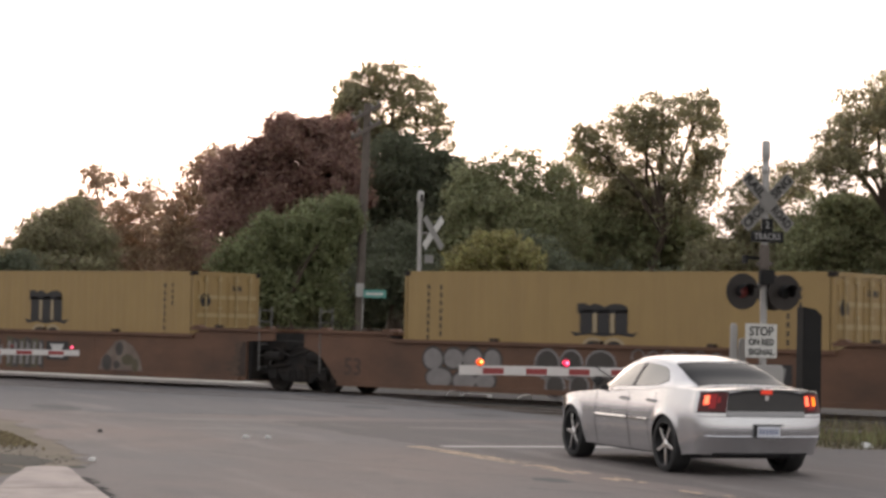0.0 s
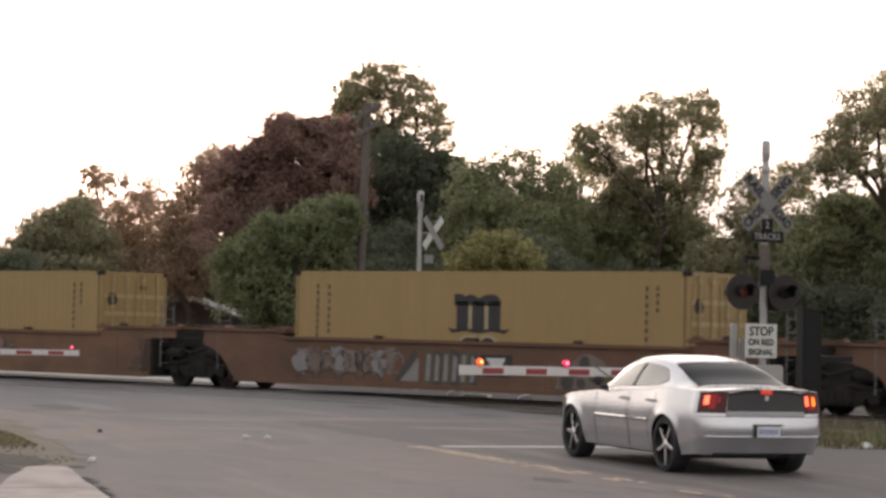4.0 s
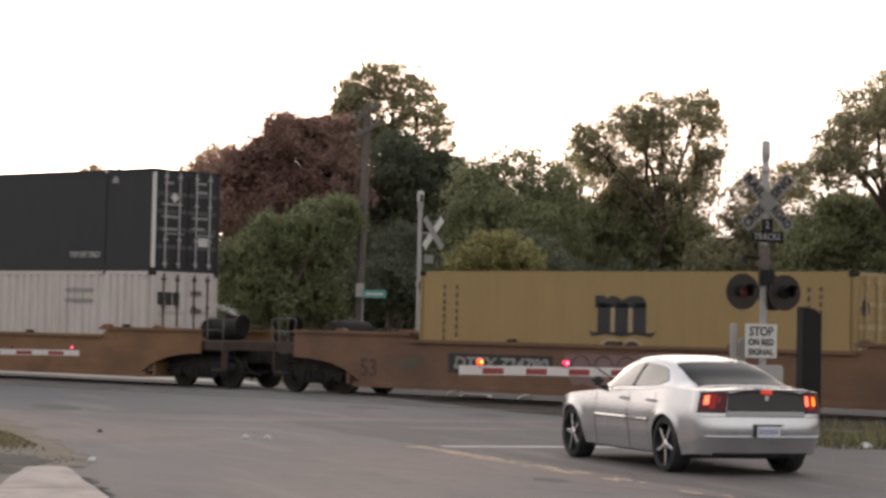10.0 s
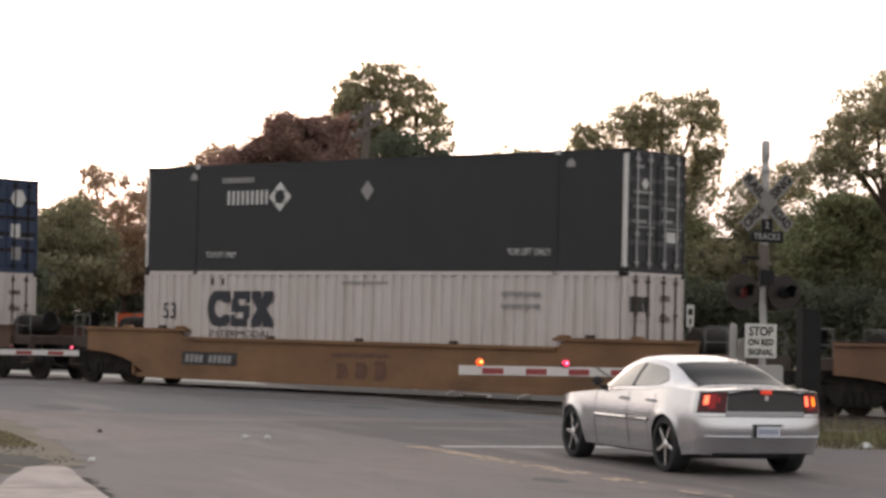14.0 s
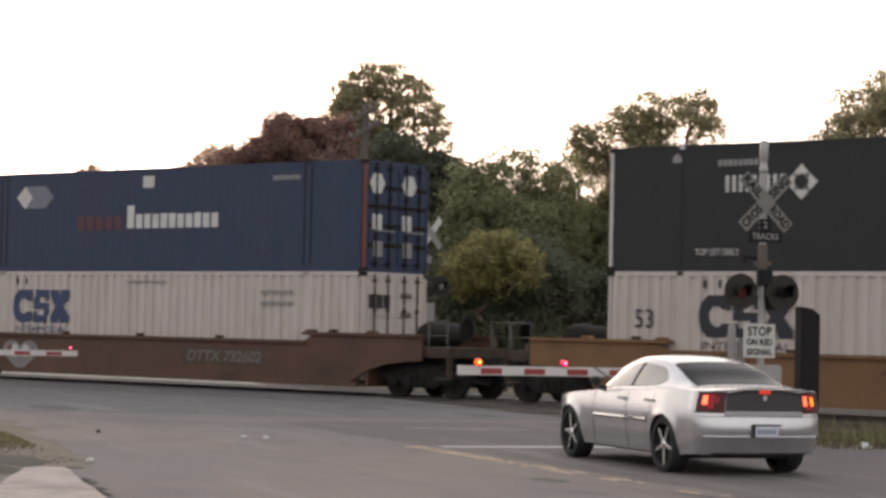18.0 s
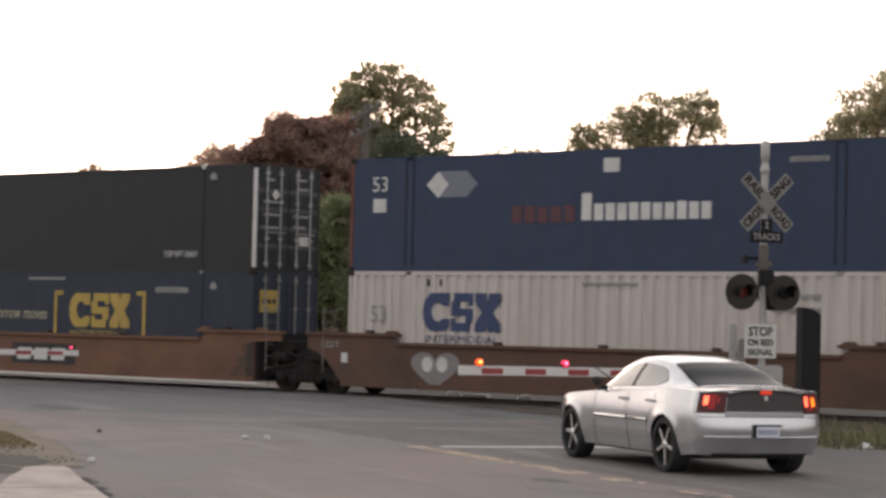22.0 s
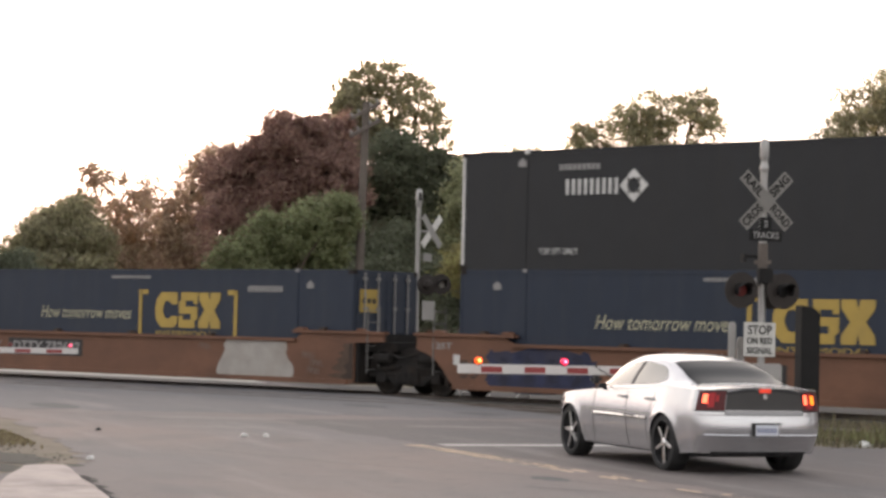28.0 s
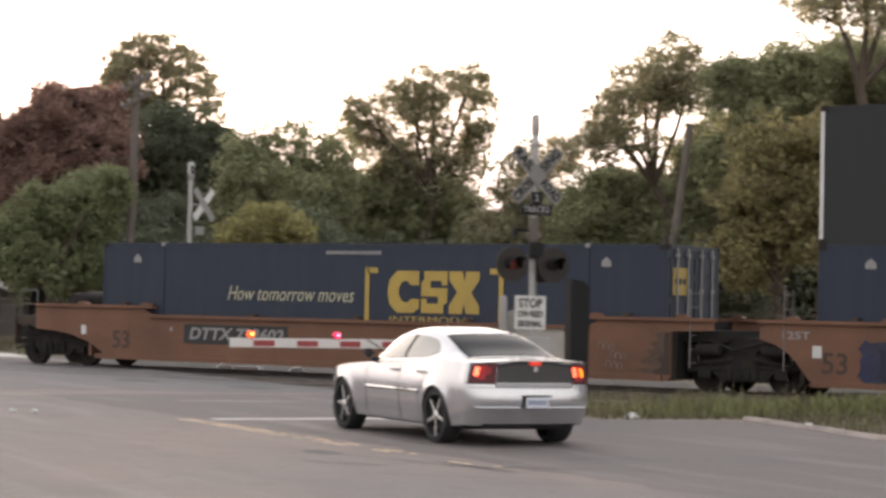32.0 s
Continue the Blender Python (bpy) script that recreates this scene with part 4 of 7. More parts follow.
pale_word = material("pale_yellow_marking_paint", (0.4, 0.376, 0.264), 0.6, vary=0.1, bump=0.0)
hex_grey = material("grey_blue_marking_paint", (0.16, 0.168, 0.208), 0.6, vary=0.1, bump=0.0)
for k, c in enumerate((tan_a, tan_b, tan_c)):
    arch_emblem(c, -6.08, 1.86, 1.0 if k else 0.8)
    for x, n, w in ((-11.4, 9, 1.2), (-11.0, 7, 1.0), (-1.15, 9, 1.3), (-0.85, 4, 0.5)):
        for i in range(n):
            part("code_bar", Shape().box(x - 0.03, x + 0.03, -0.005, -0.001, 2.62 - (i + 1) * w * 1.35 / n, 2.62 - (i + 0.35) * w * 1.35 / n), mark_black, c)
    part("door_emblem", Shape().lathe([(0.0, 0.016), (0.2, 0.016), (0.2, 0.012)], (0.0, 0.42, 2.1), "x", 16), mark_black, c)
    door_marks(c, mark_black, k, ((1.5, 2.45),))
for c, mt in ((low_d, material("dark_slate_marking_paint", (0.017, 0.0185, 0.027), 0.6, vary=0.1, bump=0.0)), (low_e, mark_navy)):
    block_mark(c, -13.66, -11.22, 1.4, 2.36, mt, "dark blocky railway mark")
    words_on(c, "INTERMODAL", -12.42, 1.2, 0.26, 2.3, mt)
    words_on(c, "53", -15.13, 1.78, 0.62, 0.5, mark_grey if c is low_e else mt)
    letter_bars(c, "code_bars", -3.0, 2.35, 1.2, 0.12, 9, mark_grey, y=-0.004)
    letter_bars(c, "code_bars", -3.0, 2.05, 1.2, 0.12, 9, mark_grey, y=-0.004)
    letter_bars(c, "code_bars", -8.0, 2.6, 1.6, 0.08, 14, mark_grey, y=-0.004)
    for x in (-13.5, -13.1):
        part("vent", Shape().box(x - 0.04, x + 0.04, -0.008, 0.0, 2.52, 2.7), truck_steel, c)
    door_marks(c, rust_bar, 5, ((1.5, 2.3), (1.5, 1.8), (0.4, 0.7)), mark_black)
for c in (top_d, top_f):
    diamond_mark(c, -13.0, -10.7, 1.98)
    words_on(c, "TOP LIFT ONLY", -13.2, 0.43, 0.22, 1.15, mark_white)
    words_on(c, "TOP LIFT ONLY", -2.8, 0.46, 0.24, 1.3, mark_white)
    letter_bars(c, "code_bars", -12.6, 2.46, 1.2, 0.15, 9, mark_grey, y=-0.004)
    if c is top_d:
        part("hazard_diamond", Shape().prism([(-8.22, 2.08), (-8.0, 1.82), (-7.78, 2.08), (-8.0, 2.34)], -0.006, -0.002), mark_grey, c, "pale diamond on the side")
    for x in (-14.3, -1.6):
        part("lift_mark", Shape().prism([(x - 0.12, 2.5), (x + 0.12, 2.5), (x + 0.12, 2.62), (x, 2.72), (x - 0.12, 2.62)], -0.006, -0.002), mark_grey, c)
    for x in (-14.17, -1.98):
        part("lift_seam", Shape().box(x - 0.02, x + 0.02, -0.004, 0.06, 0.15, 2.8), black_paint, c)
        part("lift_block", Shape().box(x - 0.08, x + 0.08, -0.01, 0.1, 2.8, 2.93), mark_white, c, bevel=0.01)
    for yy, zz, n in ((0.35, 2.5, 3), (1.55, 2.55, 4), (1.6, 2.3, 4), (0.3, 1.9, 6), (0.3, 1.55, 6), (1.5, 1.55, 5), (0.3, 1.2, 5), (1.5, 1.25, 4)):
        part("door_slat", Shape().box(0.013, 0.02, yy, yy + n * 0.12, zz - 0.035, zz + 0.035), mark_grey, c)
    part("door_notice", Shape().box(0.014, 0.02, 1.75, 2.15, 0.75, 1.0), mark_white, c)
    diamond = Shape().prism([(0.62, 2.1), (0.78, 1.95), (0.94, 2.1), (0.78, 2.25)], 0.014, 0.02, "x")
    part("door_diamond", diamond, mark_white, c)
# navy container: first word faded red, second white, as bars
letter_bars(top_e, "faded_name_bars", -9.95, 1.38, 1.95, 0.42, 5, mark_red, y=-0.004, gap=0.24, seed=2, label="faded red name")
letter_bars(top_e, "name_bars", -6.85, 1.42, 3.3, 0.42, 10, mark_white, y=-0.004, gap=0.22, seed=3, label="white name in heavy strokes")
part("name_initial", Shape().box(-8.86, -8.58, -0.008, -0.002, 1.22, 1.86), mark_white, top_e)
part("hexagon_mark", Shape().prism([(-13.3, 1.85), (-12.35, 1.85), (-12.0, 2.17), (-12.35, 2.5), (-13.3, 2.5)], -0.006, -0.002), hex_grey, top_e, "faded grey hexagon")
part("diamond_mark", Shape().prism([(-13.62, 2.17), (-13.25, 1.84), (-12.92, 2.17), (-13.25, 2.5)], -0.011, -0.006), mark_white, top_e)
for x in (-14.17, -1.98):
    for dx in (-0.12, 0.12):
        part("lift_seam", Shape().box(x + dx - 0.018, x + dx + 0.018, -0.006, 0.04, 0.15, 2.85), truck_steel, top_e)
words_on(top_e, "53", -15.15, 2.2, 0.55, 0.5, mark_white)
part("notice", Shape().box(-15.38, -14.95, -0.006, -0.002, 1.5, 1.85), mark_white, top_e)
part("notice", Shape().box(-8.25, -7.8, -0.006, -0.002, 2.35, 2.68), mark_white, top_e)
letter_bars(top_e, "code_bars", -2.75, 2.5, 1.0, 0.13, 9, mark_grey, y=-0.004)
for yy in (0.45, 1.75):
    part("door_roundel", Shape().lathe([(0.0, 0.016), (0.3, 0.024), (0.3, 0.012)], (0.0, yy, 2.3), "x", 6), mark_white, top_e)
for yy, zz in ((0.35, 1.3), (1.55, 1.3), (0.4, 0.6), (1.6, 0.6)):
    part("door_notice", Shape().box(0.013, 0.026, yy - 0.06, yy + 0.3, zz - 0.2, zz + 0.2), mark_grey if zz < 1 else mark_white, top_e)
for c in (low_f, low_g):
    block_mark(c, -7.3, -4.78, 1.28, 2.26, mark_yellow, "yellow blocky railway mark")
    words_on(c, "INTERMODAL", -6.05, 1.12, 0.2, 2.4, mark_yellow)
    for sgn, x in ((1, -7.9), (-1, -4.2)):
        part("bracket_mark", Shape().box(x - 0.06, x + 0.06, -0.006, -0.002, 1.0, 2.33).box(*sorted((x, x + sgn * 0.3)), -0.006, -0.002, 2.2, 2.33), mark_yellow, c)
    words_on(c, "How tomorrow moves", -10.2, 1.65, 0.5, 3.8, pale_word, 0.3)
    letter_bars(c, "code_bars", -3.1, 2.38, 1.3, 0.17, 10, mark_grey, y=-0.004)
    letter_bars(c, "code_bars", -8.3, 2.68, 1.6, 0.09, 16, mark_grey, y=-0.004)
    for x in (-15.0, -1.5):
        part("lift_mark", Shape().prism([(x - 0.12, 2.4), (x + 0.12, 2.4), (x + 0.12, 2.52), (x, 2.62), (x - 0.12, 2.52)], -0.006, -0.002), mark_grey, c)
    for x in (-14.17, -1.98):
        part("lift_seam", Shape().box(x - 0.05, x + 0.05, -0.006, 0.06, 0.15, 2.85), slate_paint, c)
        part("lift_block", Shape().box(x - 0.07, x + 0.07, -0.01, 0.1, 2.82, 2.92), mark_grey, c, bevel=0.01)
    part("door_block_mark", Shape().box(0.014, 0.02, 0.25, 0.95, 1.8, 2.4), mark_yellow, c)
    for i in range(3):
        part("door_dark_mark", Shape().lathe([(0.0, 0.024), (0.08, 0.024), (0.08, 0.021)], (0.0, 0.4 + 0.2 * i, 2.1), "x", 8), mark_black, c)

Y0 = -0.168                                    # just proud of the side plates
tag_grey = material("grey_tag_paint", (0.2, 0.185, 0.182), 0.7, vary=0.2, scale=5, bump=0.0)
tag_pale = material("pale_cover_paint", (0.336, 0.312, 0.288), 0.7, vary=0.15, scale=3, dirt=(0.224, 0.192, 0.16), dirt_amount=0.3, bump=0.0)
tag_blue = material("blue_tag_paint", (0.0151, 0.0194, 0.0504), 0.7, vary=0.25, scale=4, dirt=(0.048, 0.04, 0.056), dirt_amount=0.3, bump=0.0)
tag_dark = material("dark_tag_paint", (0.05, 0.043, 0.039), 0.7, vary=0.25, scale=4, bump=0.0)
tag_pink = material("dull_pink_tag_paint", (0.19, 0.115, 0.108), 0.7, vary=0.2, scale=4, bump=0.0)
tag_green = material("dull_green_tag_paint", (0.08, 0.068, 0.04), 0.7, vary=0.25, scale=4, bump=0.0)
plates = [SIDES[(k, "near")] for k in sorted(i for i, nm in SIDES if nm == "near")]


def bubbles(p, spots, fill, edge):
    """Rounded painted shapes with an outline."""
    for x, z, rx, rz in spots:
        b = part("tag_outline", blob(x, z, rx + 0.06, rz + 0.06, Y0), edge, p)
        part("tag_fill", blob(x, z, rx, rz, Y0 - 0.004), fill, b)


def number_panel(p, x0, x1, z, h=0.3, n=10):
    letter_bars(p, "number_bars", (x0 + x1) / 2, z, x1 - x0 - 0.3, h, n, mark_grey, y=Y0, slant=0.2, gap=0.31, seed=int(x0 * 7) + 50, label="wagon number", backing=mark_black)


faded_ink = material("faded_brown_grey_ink", (0.13, 0.115, 0.105), 0.7, vary=0.25, scale=5, bump=0.0)


def letter_panel(p, x0, x1, z, words="DTTX 732602", ink=None, back=None):
    """Wagon number lettered in slanted capitals on a dark panel."""
    ink = ink or mark_grey
    b = part("number_panel", Shape().box(x0, x1, Y0 - 0.002, Y0 + 0.002, z - 0.24, z + 0.24), back or mark_black, p, "dark panel with the wagon number")
    part("lettering", lettering(words, 0.4, ink, 0.002, 0.012, 0.2, width=x1 - x0 - 0.3), ink, b, at=pose((x0 + x1) / 2, Y0 - 0.004, z))


def ragged(p, x0, x1, z0, z1, mat, seed, rough=0.1, label="", y=Y0):
    """A patch of sprayed paint with an uneven edge."""
    r = random.Random(seed)
    n, pts = 28, []
    for i in range(n):
        a = 2 * math.pi * i / n
        c, s = math.cos(a), math.sin(a)
        pts.append(((x0 + x1) / 2 + math.copysign(abs(c) ** 0.5, c) * (x1 - x0) / 2 + r.uniform(-rough, rough), (z0 + z1) / 2 + math.copysign(abs(s) ** 0.5, s) * (z1 - z0) / 2 + r.uniform(-rough, rough) * 0.6))
    part("tag_patch", Shape().prism(pts, y, y + 0.003), mat, p, label)


def arcs(p, x, z, rx, rz, mat, width=0.05):
    """A sprayed arch-shaped line."""
    s = Shape()
    v = []
    for i in range(13):
        a = radians(-20 + 220 * i / 12)
        v += [(x + rx * math.cos(a), Y0 - 0.006, z + rz * math.sin(a)), (x + (rx - width) * math.cos(a), Y0 - 0.006, z + (rz - width) * math.sin(a))]
    s.add(v, [(2 * i, 2 * i + 1, 2 * i + 3, 2 * i + 2) for i in range(12)])
    part("tag_stroke", s, mat, p)


tag_navy = material("navy_tag_paint", (0.0126, 0.0151, 0.0357), 0.7, vary=0.3, scale=3, bump=0.0)
tag_violet = material("blue_violet_tag_paint", (0.0198, 0.0238, 0.0627), 0.7, vary=0.3, scale=3, bump=0.0)
tag_mauve = material("grey_beige_tag_paint", (0.15, 0.118, 0.098), 0.7, vary=0.3, scale=4, dirt=(0.12, 0.072, 0.056), dirt_amount=0.35, bump=0.0)
dark_53 = material("worn_dark_stencil", (0.056, 0.032, 0.024), 0.7, vary=0.2, bump=0.0)
for k in (0, 2, 5, 6):
    part("size_stencil", lettering("53", 0.62, dark_53, 0.002, 0.01), dark_53, plates[k], at=pose(-7.25 if k == 6 else -7.6, Y0, 0.72))
bubbles(plates[0], [(-4.95, 1.02, 0.3, 0.26), (-4.3, 1.04, 0.3, 0.24), (-3.7, 1.04, 0.3, 0.26), (-3.1, 1.02, 0.26, 0.26), (-4.75, 0.55, 0.4, 0.24), (-3.95, 0.5, 0.36, 0.22), (-3.3, 0.52, 0.3, 0.2)], tag_grey, tag_dark)
bubbles(plates[0], [(-1.45, 0.98, 0.32, 0.32), (-0.75, 0.98, 0.3, 0.32), (0.1, 0.98, 0.4, 0.32), (-1.2, 0.45, 0.25, 0.26), (-0.5, 0.45, 0.25, 0.26), (0.2, 0.45, 0.25, 0.26)], tag_dark, tag_grey)
for i in range(8):
    ragged(plates[1], -5.9 + 0.44 * i, -5.5 + 0.44 * i, 0.55 + 0.05 * (i % 3), 1.15 + 0.06 * (i % 2), tag_mauve if i % 3 else tag_grey, 80 + i, 0.14)
for i in range(4):
    arcs(plates[1], -5.5 + 0.75 * i, 0.42 + 0.03 * (i % 2), 0.32, 0.2, tag_dark)
for i in range(3):
    arcs(plates[1], -5.2 + 0.95 * i, 0.8, 0.3, 0.34, tag_dark, 0.03)
part("tag_stroke", Shape().prism([(-2.5, 0.42), (-2.2, 0.42), (-1.75, 1.15), (-1.9, 1.22)], Y0, Y0 + 0.004), tag_dark, plates[1])
part("tag_stroke", Shape().prism([(-2.3, 0.44), (-1.72, 0.44), (-1.7, 1.05)], Y0 - 0.003, Y0 + 0.001), tag_grey, plates[1])
for i in range(6):
    x = -1.5 + 0.28 * i
    edge = part("tag_stroke", Shape().prism([(x - 0.04, 0.3 + 0.08 * (i % 3)), (x + 0.24, 0.34), (x + 0.27, 1.24 - 0.07 * (i % 2)), (x + 0.0, 1.28 - 0.05 * (i % 3))], Y0, Y0 + 0.004), tag_dark if i % 2 else tag_green, plates[1])
    part("tag_fill", Shape().prism([(x + 0.02, 0.46), (x + 0.15, 0.48), (x + 0.18, 1.12 - 0.06 * (i % 2)), (x + 0.06, 1.14)], Y0 - 0.004, Y0 - 0.001), tag_grey, edge)
panel = part("stencil_panel", Shape().box(0.25, 1.22, Y0 - 0.002, Y0 + 0.002, 0.62, 1.16), mark_black, plates[1], "dark stencil panel")
part("stencil_block", Shape().prism([(0.42, 0.7), (1.02, 0.7), (0.9, 0.89), (1.02, 1.08), (0.42, 1.08), (0.56, 0.89)], Y0 - 0.008, Y0 - 0.003), mark_white, panel)
dome = part("tag_fill", Shape().prism([(2.5, 0.4), (4.3, 0.4), (4.2, 0.75), (3.9, 1.08), (3.5, 1.26), (3.2, 1.22), (2.9, 0.95), (2.6, 0.7)], Y0, Y0 + 0.004), tag_mauve, plates[1], "grey-brown dome-shaped tag")
for x, z, rx, rz in ((2.85, 0.6, 0.2, 0.24), (3.35, 1.0, 0.16, 0.2), (3.7, 0.7, 0.26, 0.16), (4.0, 0.55, 0.14, 0.2), (3.25, 0.55, 0.14, 0.12)):
    part("tag_stroke", blob(x, z, rx, rz, Y0 - 0.004, 9), tag_dark if x < 3.5 else tag_green, dome)
for i in range(5):
    arcs(plates[1], -5.6 + 0.8 * i, 0.95, 0.2, 0.2, tag_grey, 0.03)
front_panel = part("number_panel", Shape().box(1.95, 5.2, Y0 - 0.002, Y0 + 0.002, 0.7, 1.14), mark_black, plates[0], "dark panel with the wagon number")
part("lettering", lettering("DTTX", 0.4, mark_grey, 0.002, 0.012, 0.2, width=1.2), mark_grey, front_panel, at=pose(2.75, Y0 - 0.004, 0.92))
letter_bars(front_panel, "number_bars", 4.3, 0.92, 1.5, 0.26, 6, mark_grey, y=Y0 - 0.003, slant=0.2, seed=91)
for i in range(6):
    arcs(plates[0], 1.15 + 0.42 * i, 1.2 - 0.03 * (i % 2), 0.19, 0.2, tag_grey, 0.035)
letter_panel(plates[2], -5.0, -1.82, 0.93, "DTTX 724780")
ragged(plates[2], -1.45, 2.0, 0.48, 1.3, tag_pink, 120, 0.14, "faded dull pink tag")
for i, x in enumerate((-1.0, -0.35, 0.3, 0.95, 1.6)):
    arcs(plates[2], x, 0.88, 0.3, 0.34, tag_dark, 0.035)
    arcs(plates[2], x + 0.06, 0.62, 0.2, 0.2, tag_mauve, 0.05)
ragged(plates[2], 2.1, 2.7, 0.75, 1.15, tag_green, 131, 0.12)
part("tag_stroke", Shape().prism([(-6.9, 0.9), (-6.2, 0.75), (-5.5, 1.1), (-6.4, 1.0)], Y0, Y0 + 0.004), tag_green, plates[2])
number_panel(plates[3], -6.38, -4.3, 0.82, 0.22)
stencil_ghost = material("old_stencil_ghost", (0.105, 0.05, 0.03), 0.7, vary=0.3, scale=5, bump=0.0)
for i, x in enumerate((-0.5, 0.15, 0.8)):
    ragged(plates[3], x - 0.2, x + 0.2, 0.42, 0.82 + 0.05 * i, stencil_ghost, 140 + i, 0.05, "dull red ghost of an old stencil")
ragged(plates[3], -0.9, 1.15, 0.97, 1.1, stencil_ghost, 145, 0.04, "dull red ghost of an old stencil")
heart = Shape().prism([(-5.0 + 0.78 * math.sin(radians(a)) ** 3, 0.78 + 0.55 * (0.81 * math.cos(radians(a)) - 0.31 * math.cos(radians(2 * a)) - 0.12 * math.cos(radians(3 * a)) - 0.06 * math.cos(radians(4 * a)))) for a in range(0, 360, 12)], Y0, Y0 + 0.004)
hp = part("heart_tag", heart, tag_grey, plates[4], "pale grey heart-shaped tag")
for x in (-5.25, -4.78):
    part("tag_ring", blob(x, 0.88, 0.17, 0.19, Y0 - 0.004), mark_white, hp)
letter_panel(plates[4], 1.75, 4.85, 0.9, ink=faded_ink, back=material("faded_brown_panel", (0.07, 0.042, 0.03), 0.7, vary=0.2, bump=0.0))
part("stencil_panel", Shape().box(-1.5, 1.25, Y0 - 0.002, Y0 + 0.002, 0.5, 1.1), mark_black, plates[5], "dark stencil panel")
letter_bars(plates[5], "stencil_bars", -0.15, 0.8, 2.2, 0.36, 3, mark_white, y=Y0 - 0.004, slant=0.15, gap=0.22, seed=4, label="slanted white mark")
ragged(plates[5], -7.1, -3.75, 0.26, 1.28, tag_blue, 31, 0.16, "ragged patch of dark blue paint")
for i in range(9):
    ragged(plates[5], -7.0 + 0.36 * i, -6.78 + 0.36 * i, 0.3 + 0.1 * (i % 3), 1.0 + 0.07 * (i % 4), tag_navy if i % 2 else tag_violet, 60 + i, 0.07, y=Y0 - 0.004)
letter_panel(plates[6], -5.2, -1.98, 0.94)
patch = [(3.5, 0.27), (4.2, 0.24), (5.2, 0.26), (5.95, 0.24), (6.15, 0.33), (6.24, 0.5), (6.2, 0.68), (6.02, 0.85), (5.94, 1.0), (5.98, 1.14), (5.93, 1.29), (5.4, 1.31), (4.6, 1.29), (3.75, 1.31), (3.66, 1.18), (3.7, 1.02), (3.6, 0.86), (3.46, 0.66), (3.4, 0.46)]
part("cover_patch", Shape().prism(patch, Y0, Y0 + 0.004), tag_pale, plates[6], "pale patch of cover paint")
for x, z in ((6.7, 0.95), (7.0, 0.75), (6.9, 0.55), (2.9, 1.1)):
    for q in range(3):
        arcs(plates[6], x - 0.12 + 0.14 * q, z - 0.02 * q, 0.07, 0.12, tag_mauve, 0.025)
for k in (4, 5, 6):
    part("reflector", Shape().box(-8.6, -8.44, Y0 - 0.006, Y0, 0.85, 1.08) if k == 6 else Shape().box(-8.1, -7.9, Y0 - 0.006, Y0, 0.85, 1.1), mark_white, plates[k])
    if k < 6:
        part("unit_letters", lettering("125T", 0.22, mark_grey, 0.002, 0.004, width=0.62), mark_grey, plates[k], at=pose(-8.5, Y0, 1.3))
    else:
        letter_bars(plates[k], "unit_letter_bars", -5.6, 1.05, 0.1, 0.1, 1, mark_grey, y=Y0)
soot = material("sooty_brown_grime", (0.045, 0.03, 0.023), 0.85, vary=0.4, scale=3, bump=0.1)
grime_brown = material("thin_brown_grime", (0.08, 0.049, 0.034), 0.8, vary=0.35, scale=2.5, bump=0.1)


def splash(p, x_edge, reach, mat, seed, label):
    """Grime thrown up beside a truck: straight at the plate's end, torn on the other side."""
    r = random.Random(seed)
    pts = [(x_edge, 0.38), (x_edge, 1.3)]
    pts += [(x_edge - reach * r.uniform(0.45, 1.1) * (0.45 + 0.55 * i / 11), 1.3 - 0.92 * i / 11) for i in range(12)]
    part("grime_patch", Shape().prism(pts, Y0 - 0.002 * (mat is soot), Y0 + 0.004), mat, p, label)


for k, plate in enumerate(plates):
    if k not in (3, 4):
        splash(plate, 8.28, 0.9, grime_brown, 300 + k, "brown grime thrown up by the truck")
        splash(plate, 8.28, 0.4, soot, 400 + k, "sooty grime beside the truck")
# marker lamp post at the rear end
rear_car = MOVING[6][0]
part("rear_marker", Shape().tube((-11.15, 0.6, 0.9), (-11.15, 0.6, 1.5), 0.03, n=8).box(-11.25, -11.1, 0.5, 0.72, 1.3, 1.55), truck_steel, rear_car, "small rear-end marker unit")
# ---------------------------------------------------------------- crossing signals, poles and signs
def crossbuck(parent, x, z, y, words=True, mat=None):
    """Two crossed white blades, 1.22 m long."""
    for k, (a, txt) in enumerate(((45, "CROSSING"), (-45, "RAILROAD"))):
        m = pose(x, y - 0.012 * k, z) @ Matrix.Rotation(radians(-a), 4, "Y")
        b = part("crossbuck_blade", Shape().box(-0.61, 0.61, -0.004, 0.004, -0.115, 0.115), mat or buck_white, parent, "white crossbuck blade with black lettering" if words else "bare back of a crossbuck blade", bevel=0.003, at=m)
        if words:
            for sgn, half in ((-1, txt[:4]), (1, txt[4:])):
                part("lettering", lettering(half, 0.2, sign_black, 0.002, 0.006, width=0.44), sign_black, b, at=pose(sgn * 0.36, -0.007, 0))


disc_paint = material("weathered_brown_black_disc", (0.026, 0.021, 0.019), 0.5, vary=0.25, scale=6, bump=0.05, spec=0.3)


